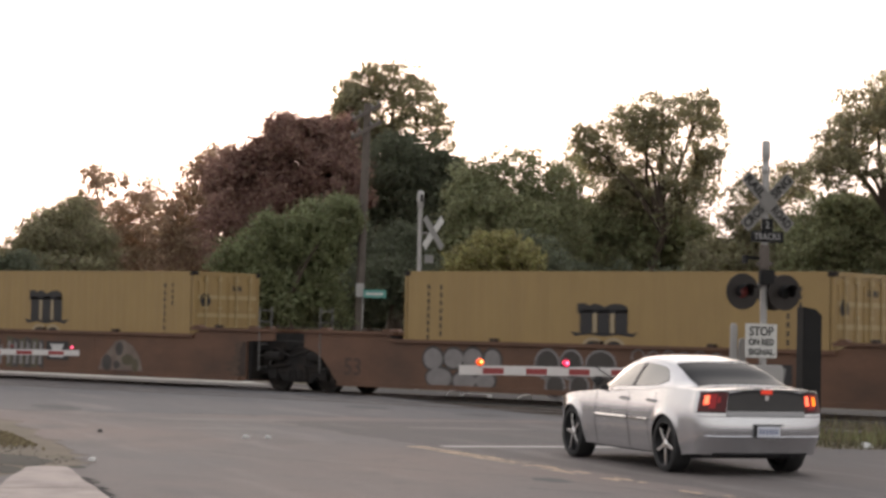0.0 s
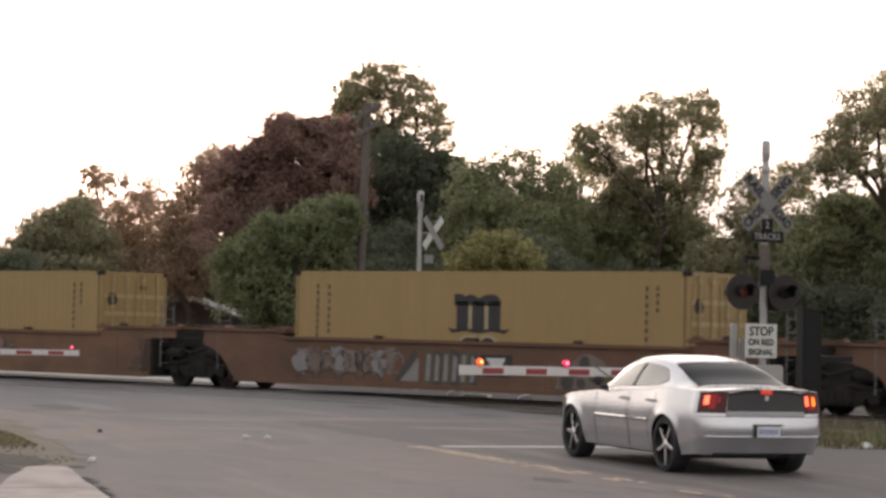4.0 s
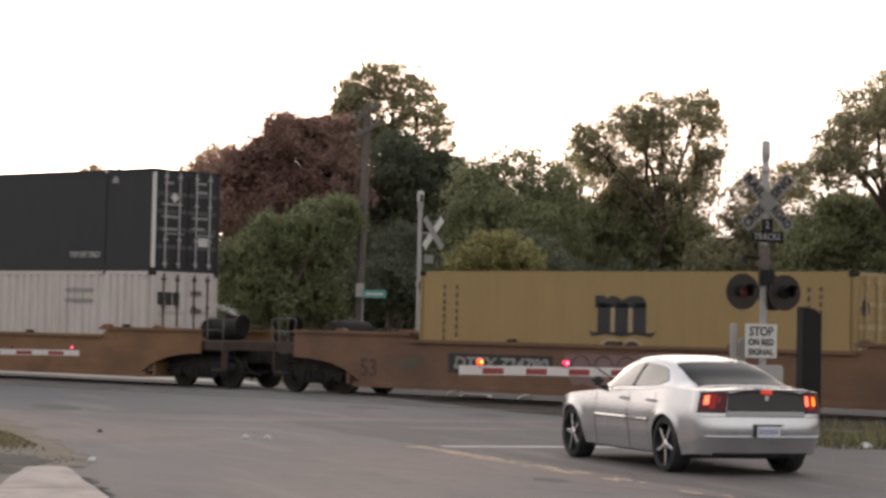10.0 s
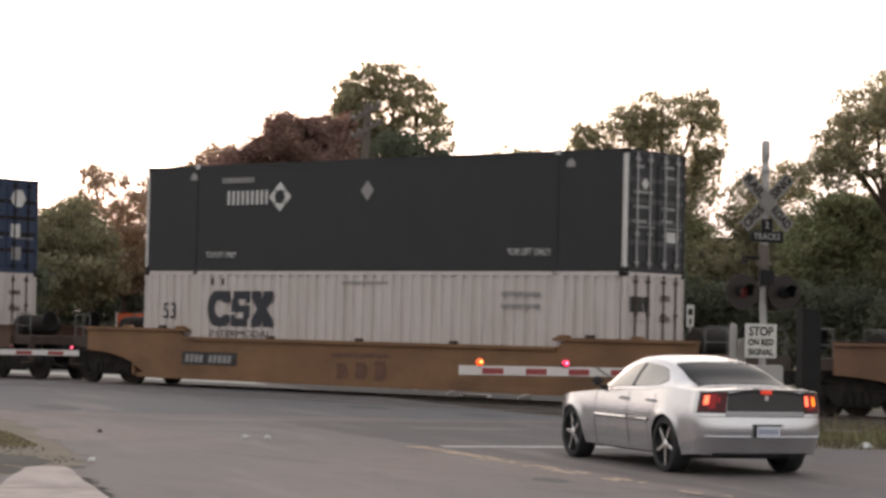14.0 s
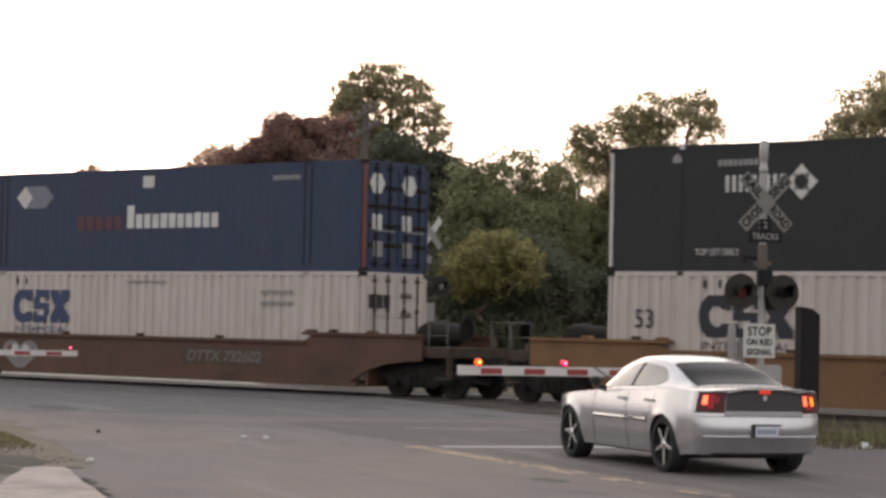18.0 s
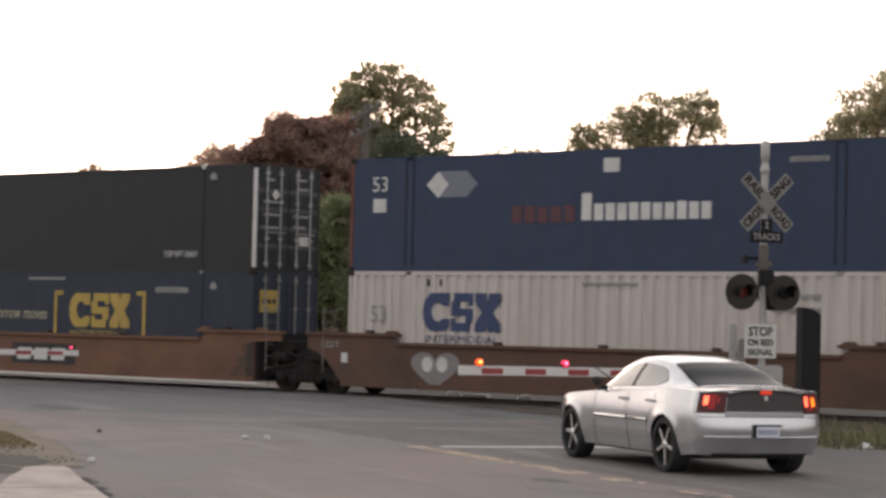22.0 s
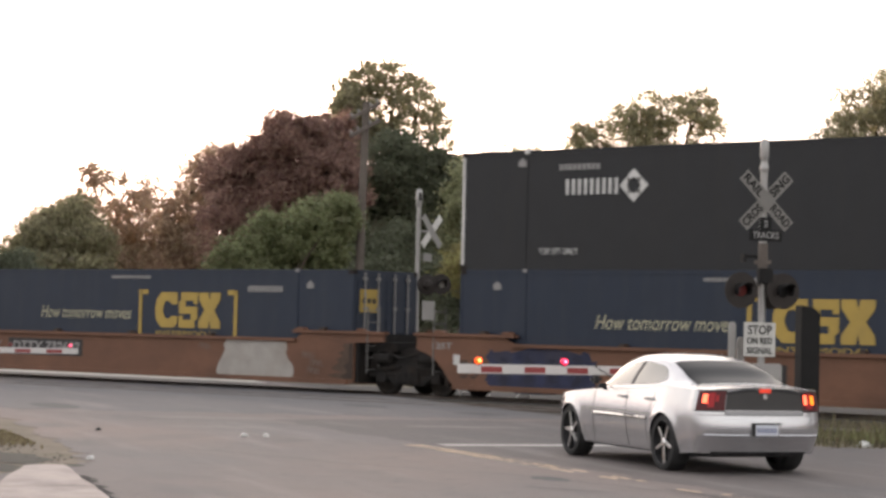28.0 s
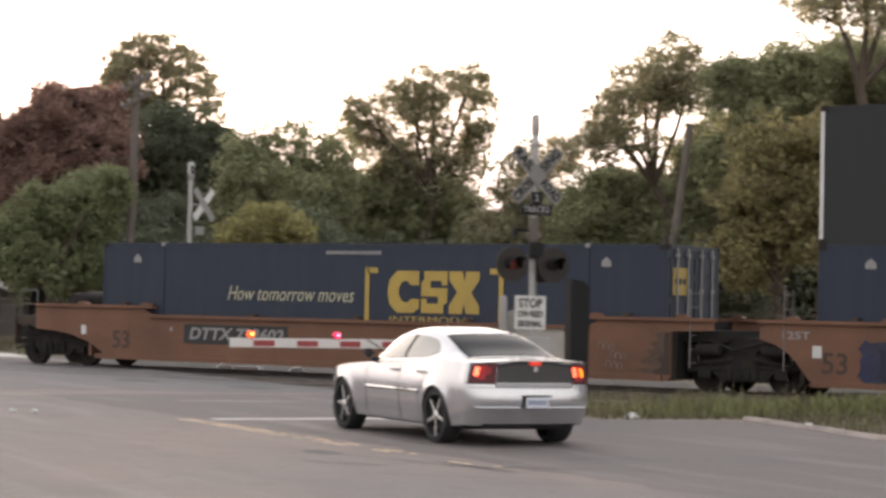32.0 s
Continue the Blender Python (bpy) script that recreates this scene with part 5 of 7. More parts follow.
def signal_lamp(parent, x, y, z, lens, face=1):
    """Round black background with a hooded lens; faces -y."""
    back = Shape().lathe([(0.305, 0.0), (0.305, 0.012), (0.15, 0.03), (0.11, 0.16), (0.0, 0.18)], (0, 0, 0), n=28)
    lampb = part("signal_lamp", back, disc_paint, parent, "round black flashing-light unit with a hood", at=pose(x, y, z, rz=0 if face > 0 else 180))
    hood = Shape()
    n = 18
    vs, fs = [], []
    for i in range(n + 1):
        a = radians(-35 + 250 * i / n)
        for r, d in ((0.115, 0.0), (0.125, -0.28 if 30 < -35 + 250 * i / n < 150 else -0.16)):
            vs.append((r * math.cos(a), d, r * math.sin(a)))
            vs.append(((r + 0.006) * math.cos(a), d, (r + 0.006) * math.sin(a)))
    for i in range(n):
        k = 4 * i
        fs += [(k, k + 2, k + 6, k + 4), (k + 1, k + 5, k + 7, k + 3), (k + 2, k + 3, k + 7, k + 6)]
    hood.add(vs, fs)
    part("hood", hood, signal_black, lampb)
    part("lens", Shape().lathe([(0.0, -0.035), (0.06, -0.028), (0.1, -0.008), (0.105, 0.0)], (0, 0, 0), n=20), lens, lampb, smooth=True)


def gate_arm(parent, x_tip, x_end, z, first=0.39, pitch=0.745, red=0.36):
    s = Shape().box(x_tip, x_end, -0.02, 0.02, z - 0.075, z + 0.075)
    arm = part("gate_arm", s, gate_white, parent, "white gate arm with red bands", bevel=0.006)
    sgn = 1 if x_end > x_tip else -1
    k = 0
    while first + k * pitch + red < abs(x_end - x_tip):
        a, b = x_tip + sgn * (first + k * pitch), x_tip + sgn * (first + k * pitch + red)
        part("red_band", Shape().box(min(a, b), max(a, b), -0.0245, 0.0245, z - 0.055, z + 0.04), gate_red, arm)
        k += 1
    return arm


def gate_lamp(arm, x, z, mat, size=1.0):
    lamp = part("gate_lamp", Shape().lathe([(0.0, -0.07), (0.04, -0.06), (0.058, -0.03), (0.058, 0.03), (0.04, 0.06), (0.0, 0.07)], (0, 0, 0), n=16), mat, arm, "lit lamp on the gate arm", at=pose(x, 0, z + 0.15) @ Matrix.Diagonal((size, size, size, 1)), smooth=True)
    if mat is not lamp_dim:
        part("bulb_glow", Shape().lathe([(0.0, -0.086), (0.016, -0.082), (0.026, -0.062), (0.026, -0.04)], (0, 0, 0.005), n=12), lamp_core if mat is lamp_amber else lamp_pink_core, lamp)
    part("lamp_bracket", Shape().box(-0.02, 0.02, -0.02, 0.02, -0.08, -0.05), signal_black, lamp)


near = thing("crossing_signal", "tall grey crossing signal with crossbuck, dark flashing lights and lowered gate", "crossing signal", pose(5.42, 36.4, 0, rz=19.7), "crossing signals")
m1 = Shape().tube((0, 0, 0), (0, 0, 4.62), 0.062, n=16)
part("mast", m1, mast_metal, near, smooth=True)
part("mast_foot", Shape().lathe([(0.2, 0.0), (0.2, 0.05), (0.12, 0.1), (0.09, 0.4), (0.07, 0.42)], (0, 0, 0), "z", 16), mast_metal, near, smooth=True)
bell = Shape().lathe([(0.062, 4.5), (0.075, 4.54), (0.075, 4.6), (0.058, 4.63), (0.058, 4.72), (0.074, 4.78), (0.074, 5.02), (0.06, 5.06), (0.0, 5.08)], (0.0, 0, 0), "z", 16)
part("bell", bell, mast_metal, near, "grey bell housing on the mast top", smooth=True)
crossbuck(near, 0.0, 4.02, -0.085)
tb = part("tracks_plate", Shape().box(-0.31, 0.31, -0.09, -0.08, 3.34, 3.53).box(-0.11, 0.11, -0.09, -0.08, 3.53, 3.74), sign_black, near, "black plate with pale lettering", bevel=0.004)
part("lettering", lettering("TRACKS", 0.15, mark_grey, 0.002, 0.003, width=0.5), mark_grey, tb, at=pose(0, -0.095, 3.435))
part("numeral", lettering("2", 0.16, mark_grey, 0.002, 0.003), mark_grey, tb, at=pose(0, -0.095, 3.63))
hw = Shape().box(-0.11, 0.11, -0.1, 0.1, 2.95, 3.02).box(-0.1, -0.03, -0.12, -0.02, 2.9, 3.28).tube((0, 0, 2.86), (0, 0, 3.3), 0.085, n=12)
part("clamp", hw, pole_wood, near, "brown weathered clamps")
part("junction_box", Shape().box(-0.13, 0.13, -0.16, -0.02, 2.62, 2.88), signal_black, near, bevel=0.02)
part("crossarm", Shape().tube((-0.56, 0, 2.62), (0.5, 0, 2.62), 0.035, n=10), mast_metal, near)
signal_lamp(near, -0.48, -0.16, 2.5, lamp_dim)
signal_lamp(near, 0.31, -0.16, 2.5, signal_black)
part("side_arm", Shape().box(-0.36, -0.05, 0.04, 0.09, 3.05, 3.1).box(-0.36, -0.3, 0.0, 0.12, 2.98, 3.12), signal_black, near)
signal_lamp(near, 0.3, 0.22, 2.5, signal_black, -1)
sign = part("stop_sign_board", Shape().box(-0.38, 0.22, -0.088, -0.08, 1.395, 1.97), sign_white, near, "white notice board with black capitals", bevel=0.004)
for w, hgt, wd, zz in (("STOP", 0.215, 0.45, 1.835), ("ON RED", 0.15, 0.48, 1.655), ("SIGNAL", 0.15, 0.48, 1.49)):
    part("lettering", lettering(w, hgt, sign_black, 0.002, 0.004, width=wd), sign_black, sign, at=pose(-0.08, -0.092, zz))
part("mechanism", Shape().box(-0.32, 0.25, -0.3, -0.09, 0.75, 1.28), mast_metal, near, "grey gate mechanism housing", bevel=0.03)
for x, z0, z1 in ((-0.5, 1.0, 1.97), (-0.34, 1.05, 1.72)):
    pl = [(x - 0.065, z0), (x + 0.065, z0), (x + 0.065, z1 - 0.06), (x + 0.035, z1), (x - 0.035, z1), (x - 0.065, z1 - 0.06)]
    part("counterweight_plate", Shape().prism(pl, -0.24, -0.2), mast_metal, near, bevel=0.006, at=pose(0, 0.32, 0))
arm = gate_arm(near, -5.55, -0.2, 1.12)
arm.matrix_basis = pose(0, -0.3, 0)
gate_lamp(arm, -5.2, 1.1, lamp_amber)
gate_lamp(arm, -3.72, 1.1, lamp_red)
part("lamp_stub", Shape().box(-3.78, -3.66, -0.03, 0.03, 1.19, 1.24), signal_black, arm)
cable = Shape().tube((-3.2, -0.03, 1.2), (-2.9, -0.03, 1.02), 0.008, n=6).tube((-2.9, -0.03, 1.02), (-0.4, -0.03, 1.05), 0.008, n=6)
part("lamp_cable", cable, signal_black, arm)

# dark steel post with a slanted top beside the signal
dark_post = [(-0.18, 0.0), (0.18, 0.0), (0.18, 2.14), (0.05, 2.24), (-0.18, 2.28)]
single("steel_shield_post", Shape().prism(dark_post, -0.12, 0.12), signal_black, "dark steel post with a slanted top beside the signal", "post", pose(6.3, 37.0, 0, rz=19.7), bevel=0.01)

# far signal, seen from behind
far = thing("crossing_signal", "far crossing signal seen from behind, with bare sign backs", "crossing signal", pose(-0.69, 63.0, -0.05, rz=19.7), "crossing signals")
part("mast", Shape().tube((0, 0, 0), (0, 0, 5.4), 0.07, n=14), mast_metal, far, smooth=True)
part("mast_cap", Shape().lathe([(0.07, 5.3), (0.095, 5.35), (0.095, 5.78), (0.05, 5.84), (0.0, 5.84)], (0, 0, 0), "z", 14), mast_metal, far, smooth=True)
part("cap_mark", Shape().box(-0.04, 0.04, -0.105, -0.096, 5.5, 5.72), signal_black, far)
turned = part("sign_bracket", Shape().tube((0.0, 0, 4.6), (0.42, 0, 4.6), 0.03, n=8), mast_metal, far)
for k, a in enumerate((45, -45)):
    m = pose(0.42, 0.02 - 0.014 * k, 4.62, rz=33) @ Matrix.Rotation(radians(-a), 4, "Y")
    part("crossbuck_blade", Shape().box(-0.61, 0.61, -0.004, 0.004, -0.115, 0.115), sign_back if k else sign_white, far, "pale back of a crossbuck blade", at=m)
part("tracks_plate", Shape().box(-0.25, 0.25, -0.006, 0.006, -0.12, 0.12), sign_back, far, at=pose(0.3, 0, 3.85, rz=40))
part("crossarm", Shape().tube((-0.1, 0, 3.12), (0.75, 0, 3.12), 0.035, n=8), mast_metal, far)
signal_lamp(far, 0.28, -0.08, 3.05, signal_black, -1)
signal_lamp(far, 0.72, -0.08, 3.08, sign_white, 1)
part("notice_back", Shape().box(-0.24, 0.24, -0.006, 0.006, -0.28, 0.28), sign_back, far, "bare back of a notice board", at=pose(0.36, 0, 2.3, rz=20))

# left gate, its signal stands outside the view
left_gate = thing("crossing_gate", "lowered white gate arm with red bands across the road", "crossing gate", pose(-9.7, 58.0, 0, rz=19.7), "crossing signals")
part("mechanism", Shape().box(-7.4, -6.9, -0.2, 0.2, 0.0, 1.2), mast_metal, left_gate, bevel=0.03)
part("mast", Shape().tube((-7.6, 0.3, 0), (-7.6, 0.3, 4.9), 0.07, n=12), mast_metal, left_gate, smooth=True)
la = gate_arm(left_gate, 0.0, -7.2, 0.9, first=0.42, pitch=0.84, red=0.42)
gate_lamp(la, -0.2, 0.9, lamp_red, 0.75)
gate_lamp(la, -1.8, 0.9, lamp_dim)
gate_lamp(la, -5.0, 0.9, lamp_dim)

# utility poles
def utility_pole(x, y, h, lean=0.0, arms=True, name="utility_pole"):
    p = thing(name, "weathered wooden utility pole" + (" with crossarms" if arms else " leaning beside the track"), "pole", pose(x, y, -0.12, ry=lean), "utility poles")
    part("shaft", Shape().tube((0, 0, 0), (0, 0, h), 0.18, 0.13, n=14), pole_wood, p, smooth=True)
    if arms:
        for z, a in ((h - 0.35, 25), (h - 1.0, 25)):
            arm = part("pole_crossarm", Shape().box(-0.75, 0.75, -0.06, 0.06, -0.06, 0.06), pole_wood, p, at=pose(0, -0.2, z, rz=38, ry=-28), bevel=0.01)
            for q in (-0.65, -0.3, 0.3, 0.65):
                part("insulator", Shape().lathe([(0.03, 0.0), (0.05, 0.03), (0.03, 0.07), (0.05, 0.1), (0.0, 0.14)], (q, 0, 0.06), "z", 10), mast_metal, arm)
    return p


utility_pole(-3.1, 80.0, 10.2, 1.0)
utility_pole(15.65, 75.0, 8.6, 7.0, False)
part("pole_box", Shape().box(-0.15, 0.15, -0.32, -0.18, 3.0, 3.5), mast_metal, bpy.data.objects["utility_pole"], "pale metal box")
street = thing("street_sign", "green street name plate on a thin post", "street sign", pose(-2.5, 79.5, -0.1))
part("post", Shape().tube((-0.42, 0, 0), (-0.42, 0, 3.2), 0.03, n=8), mast_metal, street)
green_sign = material("green_sign_sheet", (0.096, 0.288, 0.248), 0.5, vary=0.06, bump=0.0)
sp_ = part("name_plate", Shape().box(-0.42, 0.44, -0.01, 0.01, 2.95, 3.25), green_sign, street, "green plate with a pale line of writing")
part("writing_bar", Shape().box(-0.3, 0.32, -0.016, -0.011, 3.05, 3.14), mark_white, sp_)
mk = thing("track_marker", "narrow white marker board with black signs on a post", "marker", pose(7.14, 62.0, -0.1))
part("post", Shape().tube((0, 0, 0), (0, 0, 2.6), 0.035, n=8), mast_metal, mk)
bd = part("board", Shape().box(-0.11, 0.11, -0.05, -0.03, 2.08, 2.72), sign_white, mk, bevel=0.005)
part("black_mark", Shape().box(-0.06, 0.06, -0.056, -0.051, 2.42, 2.6), sign_black, bd)
part("black_mark", Shape().box(-0.03, 0.03, -0.056, -0.051, 2.16, 2.32), sign_black, bd)

# ---------------------------------------------------------------- the waiting car: local y forward from the rear axle, x to its right
CAR = pose(3.755, 27.975, 0, rz=19.2)
silver = material("silver_car_paint", (0.57, 0.57, 0.595), 0.24, 0.78, vary=0.03, scale=2, fine=300, bump=0.0, coat=0.7, dirt=(0.42, 0.4, 0.38), dirt_amount=0.08)
tyre_rubber = material("tyre_rubber", (0.02, 0.02, 0.021), 0.85, vary=0.2, bump=0.1)
trim_black = material("black_plastic_trim", (0.014, 0.014, 0.016), 0.55, vary=0.15, bump=0.05)
chrome = material("chrome", (0.78, 0.77, 0.76), 0.12, 1.0, vary=0.03, bump=0.0)
panel_grey = material("dark_grey_boot_panel", (0.04, 0.038, 0.038), 0.4, vary=0.1, bump=0.0)
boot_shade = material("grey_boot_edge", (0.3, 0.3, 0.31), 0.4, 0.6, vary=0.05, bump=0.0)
tinted = glassy("tinted_car_glass", (0.01, 0.011, 0.013), coat=0.0, ior=1.13)
# Beige in the glass colour stands for the bright sky it mirrors.
side_glass = glassy("sky_toned_side_glass", (0.2, 0.182, 0.158))
tail_red = glow("lit_red_lamp_lens", (0.07, 0.006, 0.008), 0.06)
brake_glow = glow("lit_brake_lamp", (0.3, 0.01, 0.014), 0.16)
indicator_core = glow("lit_amber_indicator", (1.0, 0.2, 0.01), 2.0)
brake_core = glow("lit_brake_lamp_core", (1.0, 0.13, 0.06), 2.8)
stop_glow = glow("lit_high_brake_lamp", (0.8, 0.05, 0.02), 0.3)
plate_ink = material("blue_grey_plate_ink", (0.2, 0.22, 0.32), 0.6, vary=0.1, bump=0.0)
plate_white = material("pale_blue_white_plate", (0.6, 0.62, 0.68), 0.5, vary=0.06, bump=0.0)


def curve(knots):
    """A smooth function through (place, value) knots."""
    ks = sorted(knots)

    def f(x):
        x = min(max(x, ks[0][0]), ks[-1][0])
        i = max(j for j in range(len(ks) - 1) if ks[j][0] <= x or j == 0)
        (x0, v0), (x1, v1) = ks[i], ks[i + 1]
        m = lambda j: (ks[min(j + 1, len(ks) - 1)][1] - ks[max(j - 1, 0)][1]) / (ks[min(j + 1, len(ks) - 1)][0] - ks[max(j - 1, 0)][0])
        h, t = x1 - x0, (x - x0) / (x1 - x0)
        return (2 * t**3 - 3 * t**2 + 1) * v0 + (t**3 - 2 * t**2 + t) * h * m(i) + (3 * t**2 - 2 * t**3) * v1 + (t**3 - t**2) * h * m(i + 1)
    return f


TAIL_Y = -0.65
half_plan = curve([(-0.65, 0.892), (-0.4, 0.92), (0.0, 0.945), (0.8, 0.932), (1.8, 0.932), (3.05, 0.942), (3.4, 0.91), (3.68, 0.815), (3.8, 0.72)])
belt = curve([(-1.0, 1.05), (-0.65, 1.07), (-0.2, 1.085), (0.25, 1.065), (0.7, 1.03), (1.2, 1.005), (2.0, 0.98), (2.6, 0.945), (3.4, 0.87), (4.0, 0.74)])
side_profile = curve([(0.18, 0.9), (0.3, 0.94), (0.5, 0.985), (0.68, 1.0), (0.82, 0.992), (0.95, 0.965), (1.1, 0.925)])
roof_line = curve([(-0.48, 1.125), (-0.15, 1.215), (0.2, 1.335), (0.6, 1.435), (1.1, 1.488), (1.5, 1.462), (1.85, 1.36), (2.15, 1.19), (2.45, 0.985)])
roof_half = curve([(-0.48, 0.66), (-0.1, 0.635), (0.35, 0.605), (0.9, 0.6), (1.4, 0.6), (1.9, 0.64), (2.45, 0.74)])
base_half = curve([(-0.48, 0.74), (0.0, 0.82), (0.5, 0.85), (1.4, 0.85), (2.0, 0.83), (2.45, 0.78)])
ARCH, AXLE_Z = 0.385, 0.36


def sill(y):
    z = 0.235 if -0.3 < y < 3.3 else 0.235 + 0.05 * min(1, max((-0.3 - y) / 0.5, (y - 3.3) / 0.5))
    for yw in (0.0, 3.05):
        if abs(y - yw) < ARCH:
            z = max(z, AXLE_Z + math.sqrt(ARCH**2 - (y - yw) ** 2))
    return z


def side_x(y, z):
    flare = sum(0.018 * math.exp(-((math.hypot(y - yw, z - AXLE_Z) - ARCH) / 0.07) ** 2) for yw in (0.0, 3.05))
    return half_plan(y) * side_profile(z) + flare


def grid(fn, us, vs, shape=None):
    s = shape or Shape()
    k = len(vs)
    s.add([fn(a, b) for a in us for b in vs], [(i * k + j, i * k + j + 1, (i + 1) * k + j + 1, (i + 1) * k + j) for i in range(len(us) - 1) for j in range(k - 1)])
    return s


def steps(a, b, n):
    return [a + (b - a) * i / n for i in range(n + 1)]


def cabin(y, u, side=1, out=0.0):
    """The cabin's skin: u = 0 at the belt, 1 on the roof's middle line."""
    zt, zb = roof_line(y), belt(y) + 0.012
    xr, xb = roof_half(y), base_half(y)
    zs = max(zb, zt - 0.055 - 0.02 * min(1, max(0, zt - 1.2) * 4))
    if u < 0.6:
        t = u / 0.6
        x, z = xb + (xr - xb) * t + 0.02 * math.sin(math.pi * t), zb + (zs - zb) * t
    else:
        a = (u - 0.6) / 0.4 * math.pi / 2
        x, z = xr * math.cos(a) ** 0.8 if a < math.pi / 2 - 1e-6 else 0.0, zs + (zt - zs) * math.sin(a) ** 0.8
    e = 0.02
    if out:
        n = Vector((cabin(y, min(1, u + e))[0] - cabin(y, max(0, u - e))[0], 0, cabin(y, min(1, u + e))[2] - cabin(y, max(0, u - e))[2]))
        ty = Vector((0, 2 * e, roof_line(y + e) - roof_line(y - e))) if u >= 0.6 else Vector((0, 1, 0))
        nn = ty.cross(n)
        nn = nn.normalized() if nn.length > 1e-9 else Vector((0, 0, 1))
        if nn.z < 0 or (u < 0.6 and nn.x < 0):
            nn = -nn
        x, y, z = x + nn.x * out, y + nn.y * out, z + nn.z * out
    return (side * x, y, z)


def build_car():
    c = thing("car", "silver four-door sedan with lit brake lights waiting on the road", "car", CAR)
    ys = sorted(set([round(v, 3) for v in steps(TAIL_Y, 3.8, 96)] + [round(yw + q * ARCH * k, 3) for yw in (0.0, 3.05) for q in (-1, 1) for k in (0.5, 0.7, 0.85, 0.94, 0.98, 0.999)]))
    body = Shape()
    for side in (-1, 1):
        grid(lambda y, v: (side * side_x(y, sill(y) + v * (belt(y) - sill(y))), y, sill(y) + v * (belt(y) - sill(y))), ys, steps(0, 1, 12), body)
    crown = curve([(-1.0, 0.045), (-0.5, 0.045), (2.4, 0.04), (3.2, 0.06), (4.0, 0.05)])
    grid(lambda y, v: (v * side_x(y, belt(y)), y, belt(y) + crown(y) * (1 - v**2) ** 0.7), ys, [math.sin(math.pi / 2 * q) for q in steps(-1, 1, 20)], body)
    # tail and nose, bowed in plan
    END = TAIL_Y
    deep = lambda z: 0.35 + 0.03 * math.exp(-((z - 0.6) / 0.13) ** 2) - 0.5 * max(0, 0.5 - z)
    tail = lambda x, z: (x * side_x(END, z), END - max(0.0, 1 - abs(x) ** 3) ** (1 / 3) * deep(z), z)
    across = [math.copysign(abs(math.cos(q)) ** (2 / 3), math.cos(q)) if abs(math.cos(q)) > 1e-9 else 0.0 for q in steps(0, math.pi, 64)]
    grid(tail, across, steps(sill(END), belt(END), 16), body)
    zb = belt(END)
    grid(lambda x, v: (tail(x, zb)[0] * v, END + (tail(x, zb)[1] - END) * v, zb + crown(END) * (1 - v**2) ** 0.7), across, [math.sin(math.pi / 2 * q) for q in steps(0, 1, 10)], body)
    grid(lambda x, z: (x * side_x(3.8, z), 3.8 + 0.16 * (1 - abs(x) ** 2.5), z), [math.sin(math.pi / 2 * q) for q in steps(-1, 1, 20)], steps(0.3, belt(3.8), 8), body)
    part("body", body.mesh("body", silver, smooth=True, weld=0.004), silver, c)
    roof = Shape()
    for side in (-1, 1):
        grid(lambda y, u: cabin(y, u, side), steps(-0.48, 2.45, 62), steps(0, 1, 22), roof)
    part("cabin", roof.mesh("cabin", silver, smooth=True, weld=0.002), silver, c)
    # glass
    rear = Shape()
    edge = lambda y: 0.66 + 0.05 * max(0, min(1, y / 0.4))
    for side in (-1, 1):
        grid(lambda y, v: cabin(y, edge(y) + v * (1 - edge(y)), side, 0.006), steps(-0.42, 0.46, 16), steps(0, 1, 10), rear)
    part("rear_window", rear, tinted, c, "dark rear window", smooth=True)
    front = Shape()
    for side in (-1, 1):
        grid(lambda y, v: cabin(y, 0.66 + v * 0.34, side, 0.006), steps(1.55, 2.38, 14), steps(0, 1, 10), front)
    part("windscreen", front, tinted, c, smooth=True)
    for side, nm in ((-1, "left"), (1, "right")):
        lo = 0.07
        top_f = lambda y: min(0.54, 0.54 - 0.5 * max(0, (y - 1.5)) ** 1.3)
        g = grid(lambda y, v: cabin(y, lo + v * (max(lo + 0.02, top_f(y)) - lo), side, 0.006), steps(1.225, 2.12, 18), steps(0, 1, 6))
        part("front_side_window", g, side_glass, c, smooth=True)
        low_r = lambda y: lo + 0.16 * max(0, (0.5 - y) / 0.25) ** 2
        top_r = lambda y: 0.54 - 0.26 * max(0, (0.62 - y) / 0.37) ** 2.2
        g = grid(lambda y, v: cabin(y, low_r(y) + v * (max(low_r(y) + 0.02, top_r(y)) - low_r(y)), side, 0.006), steps(0.25, 1.115, 20), steps(0, 1, 6))
        part("rear_side_window", g, side_glass, c, smooth=True)
        part("window_pillar", grid(lambda y, v: cabin(y, lo + v * 0.47, side, 0.008), steps(1.12, 1.22, 2), steps(0, 1, 6)), trim_black, c)
        # shut lines, mouldings, handles
        for y0, rise in ((1.16, 0.0), (2.27, -0.05)):
            g = grid(lambda z, d: (side * (side_x(y0 + rise * z, z) + 0.0035), y0 + rise * z + d, z), steps(0.26, 0.98, 12), [-0.006, 0.006])
            part("shut_line", g, trim_black, c)
        bend = lambda z: 0.42 + 0.1 * math.cos(min(1.0, max(0.0, (z - 0.55) / 0.4)) * math.pi)
        part("shut_line", grid(lambda z, d: (side * (side_x(bend(z), z) + 0.0035), bend(z) + d, z), steps(0.3, 1.0, 14), [-0.005, 0.005]), trim_black, c)
        for a, b in ((0.53, 1.13), (1.19, 2.22)):
            m = Shape()
            grid(lambda y, q: (side * (side_x(y, 0.64) + 0.004 + (0.012 if 0 < q < 3 else -0.004)), y, 0.62 + 0.016 * q), steps(a, b, 8), [0, 1, 2, 3], m)
            part("side_moulding", m, chrome, c)
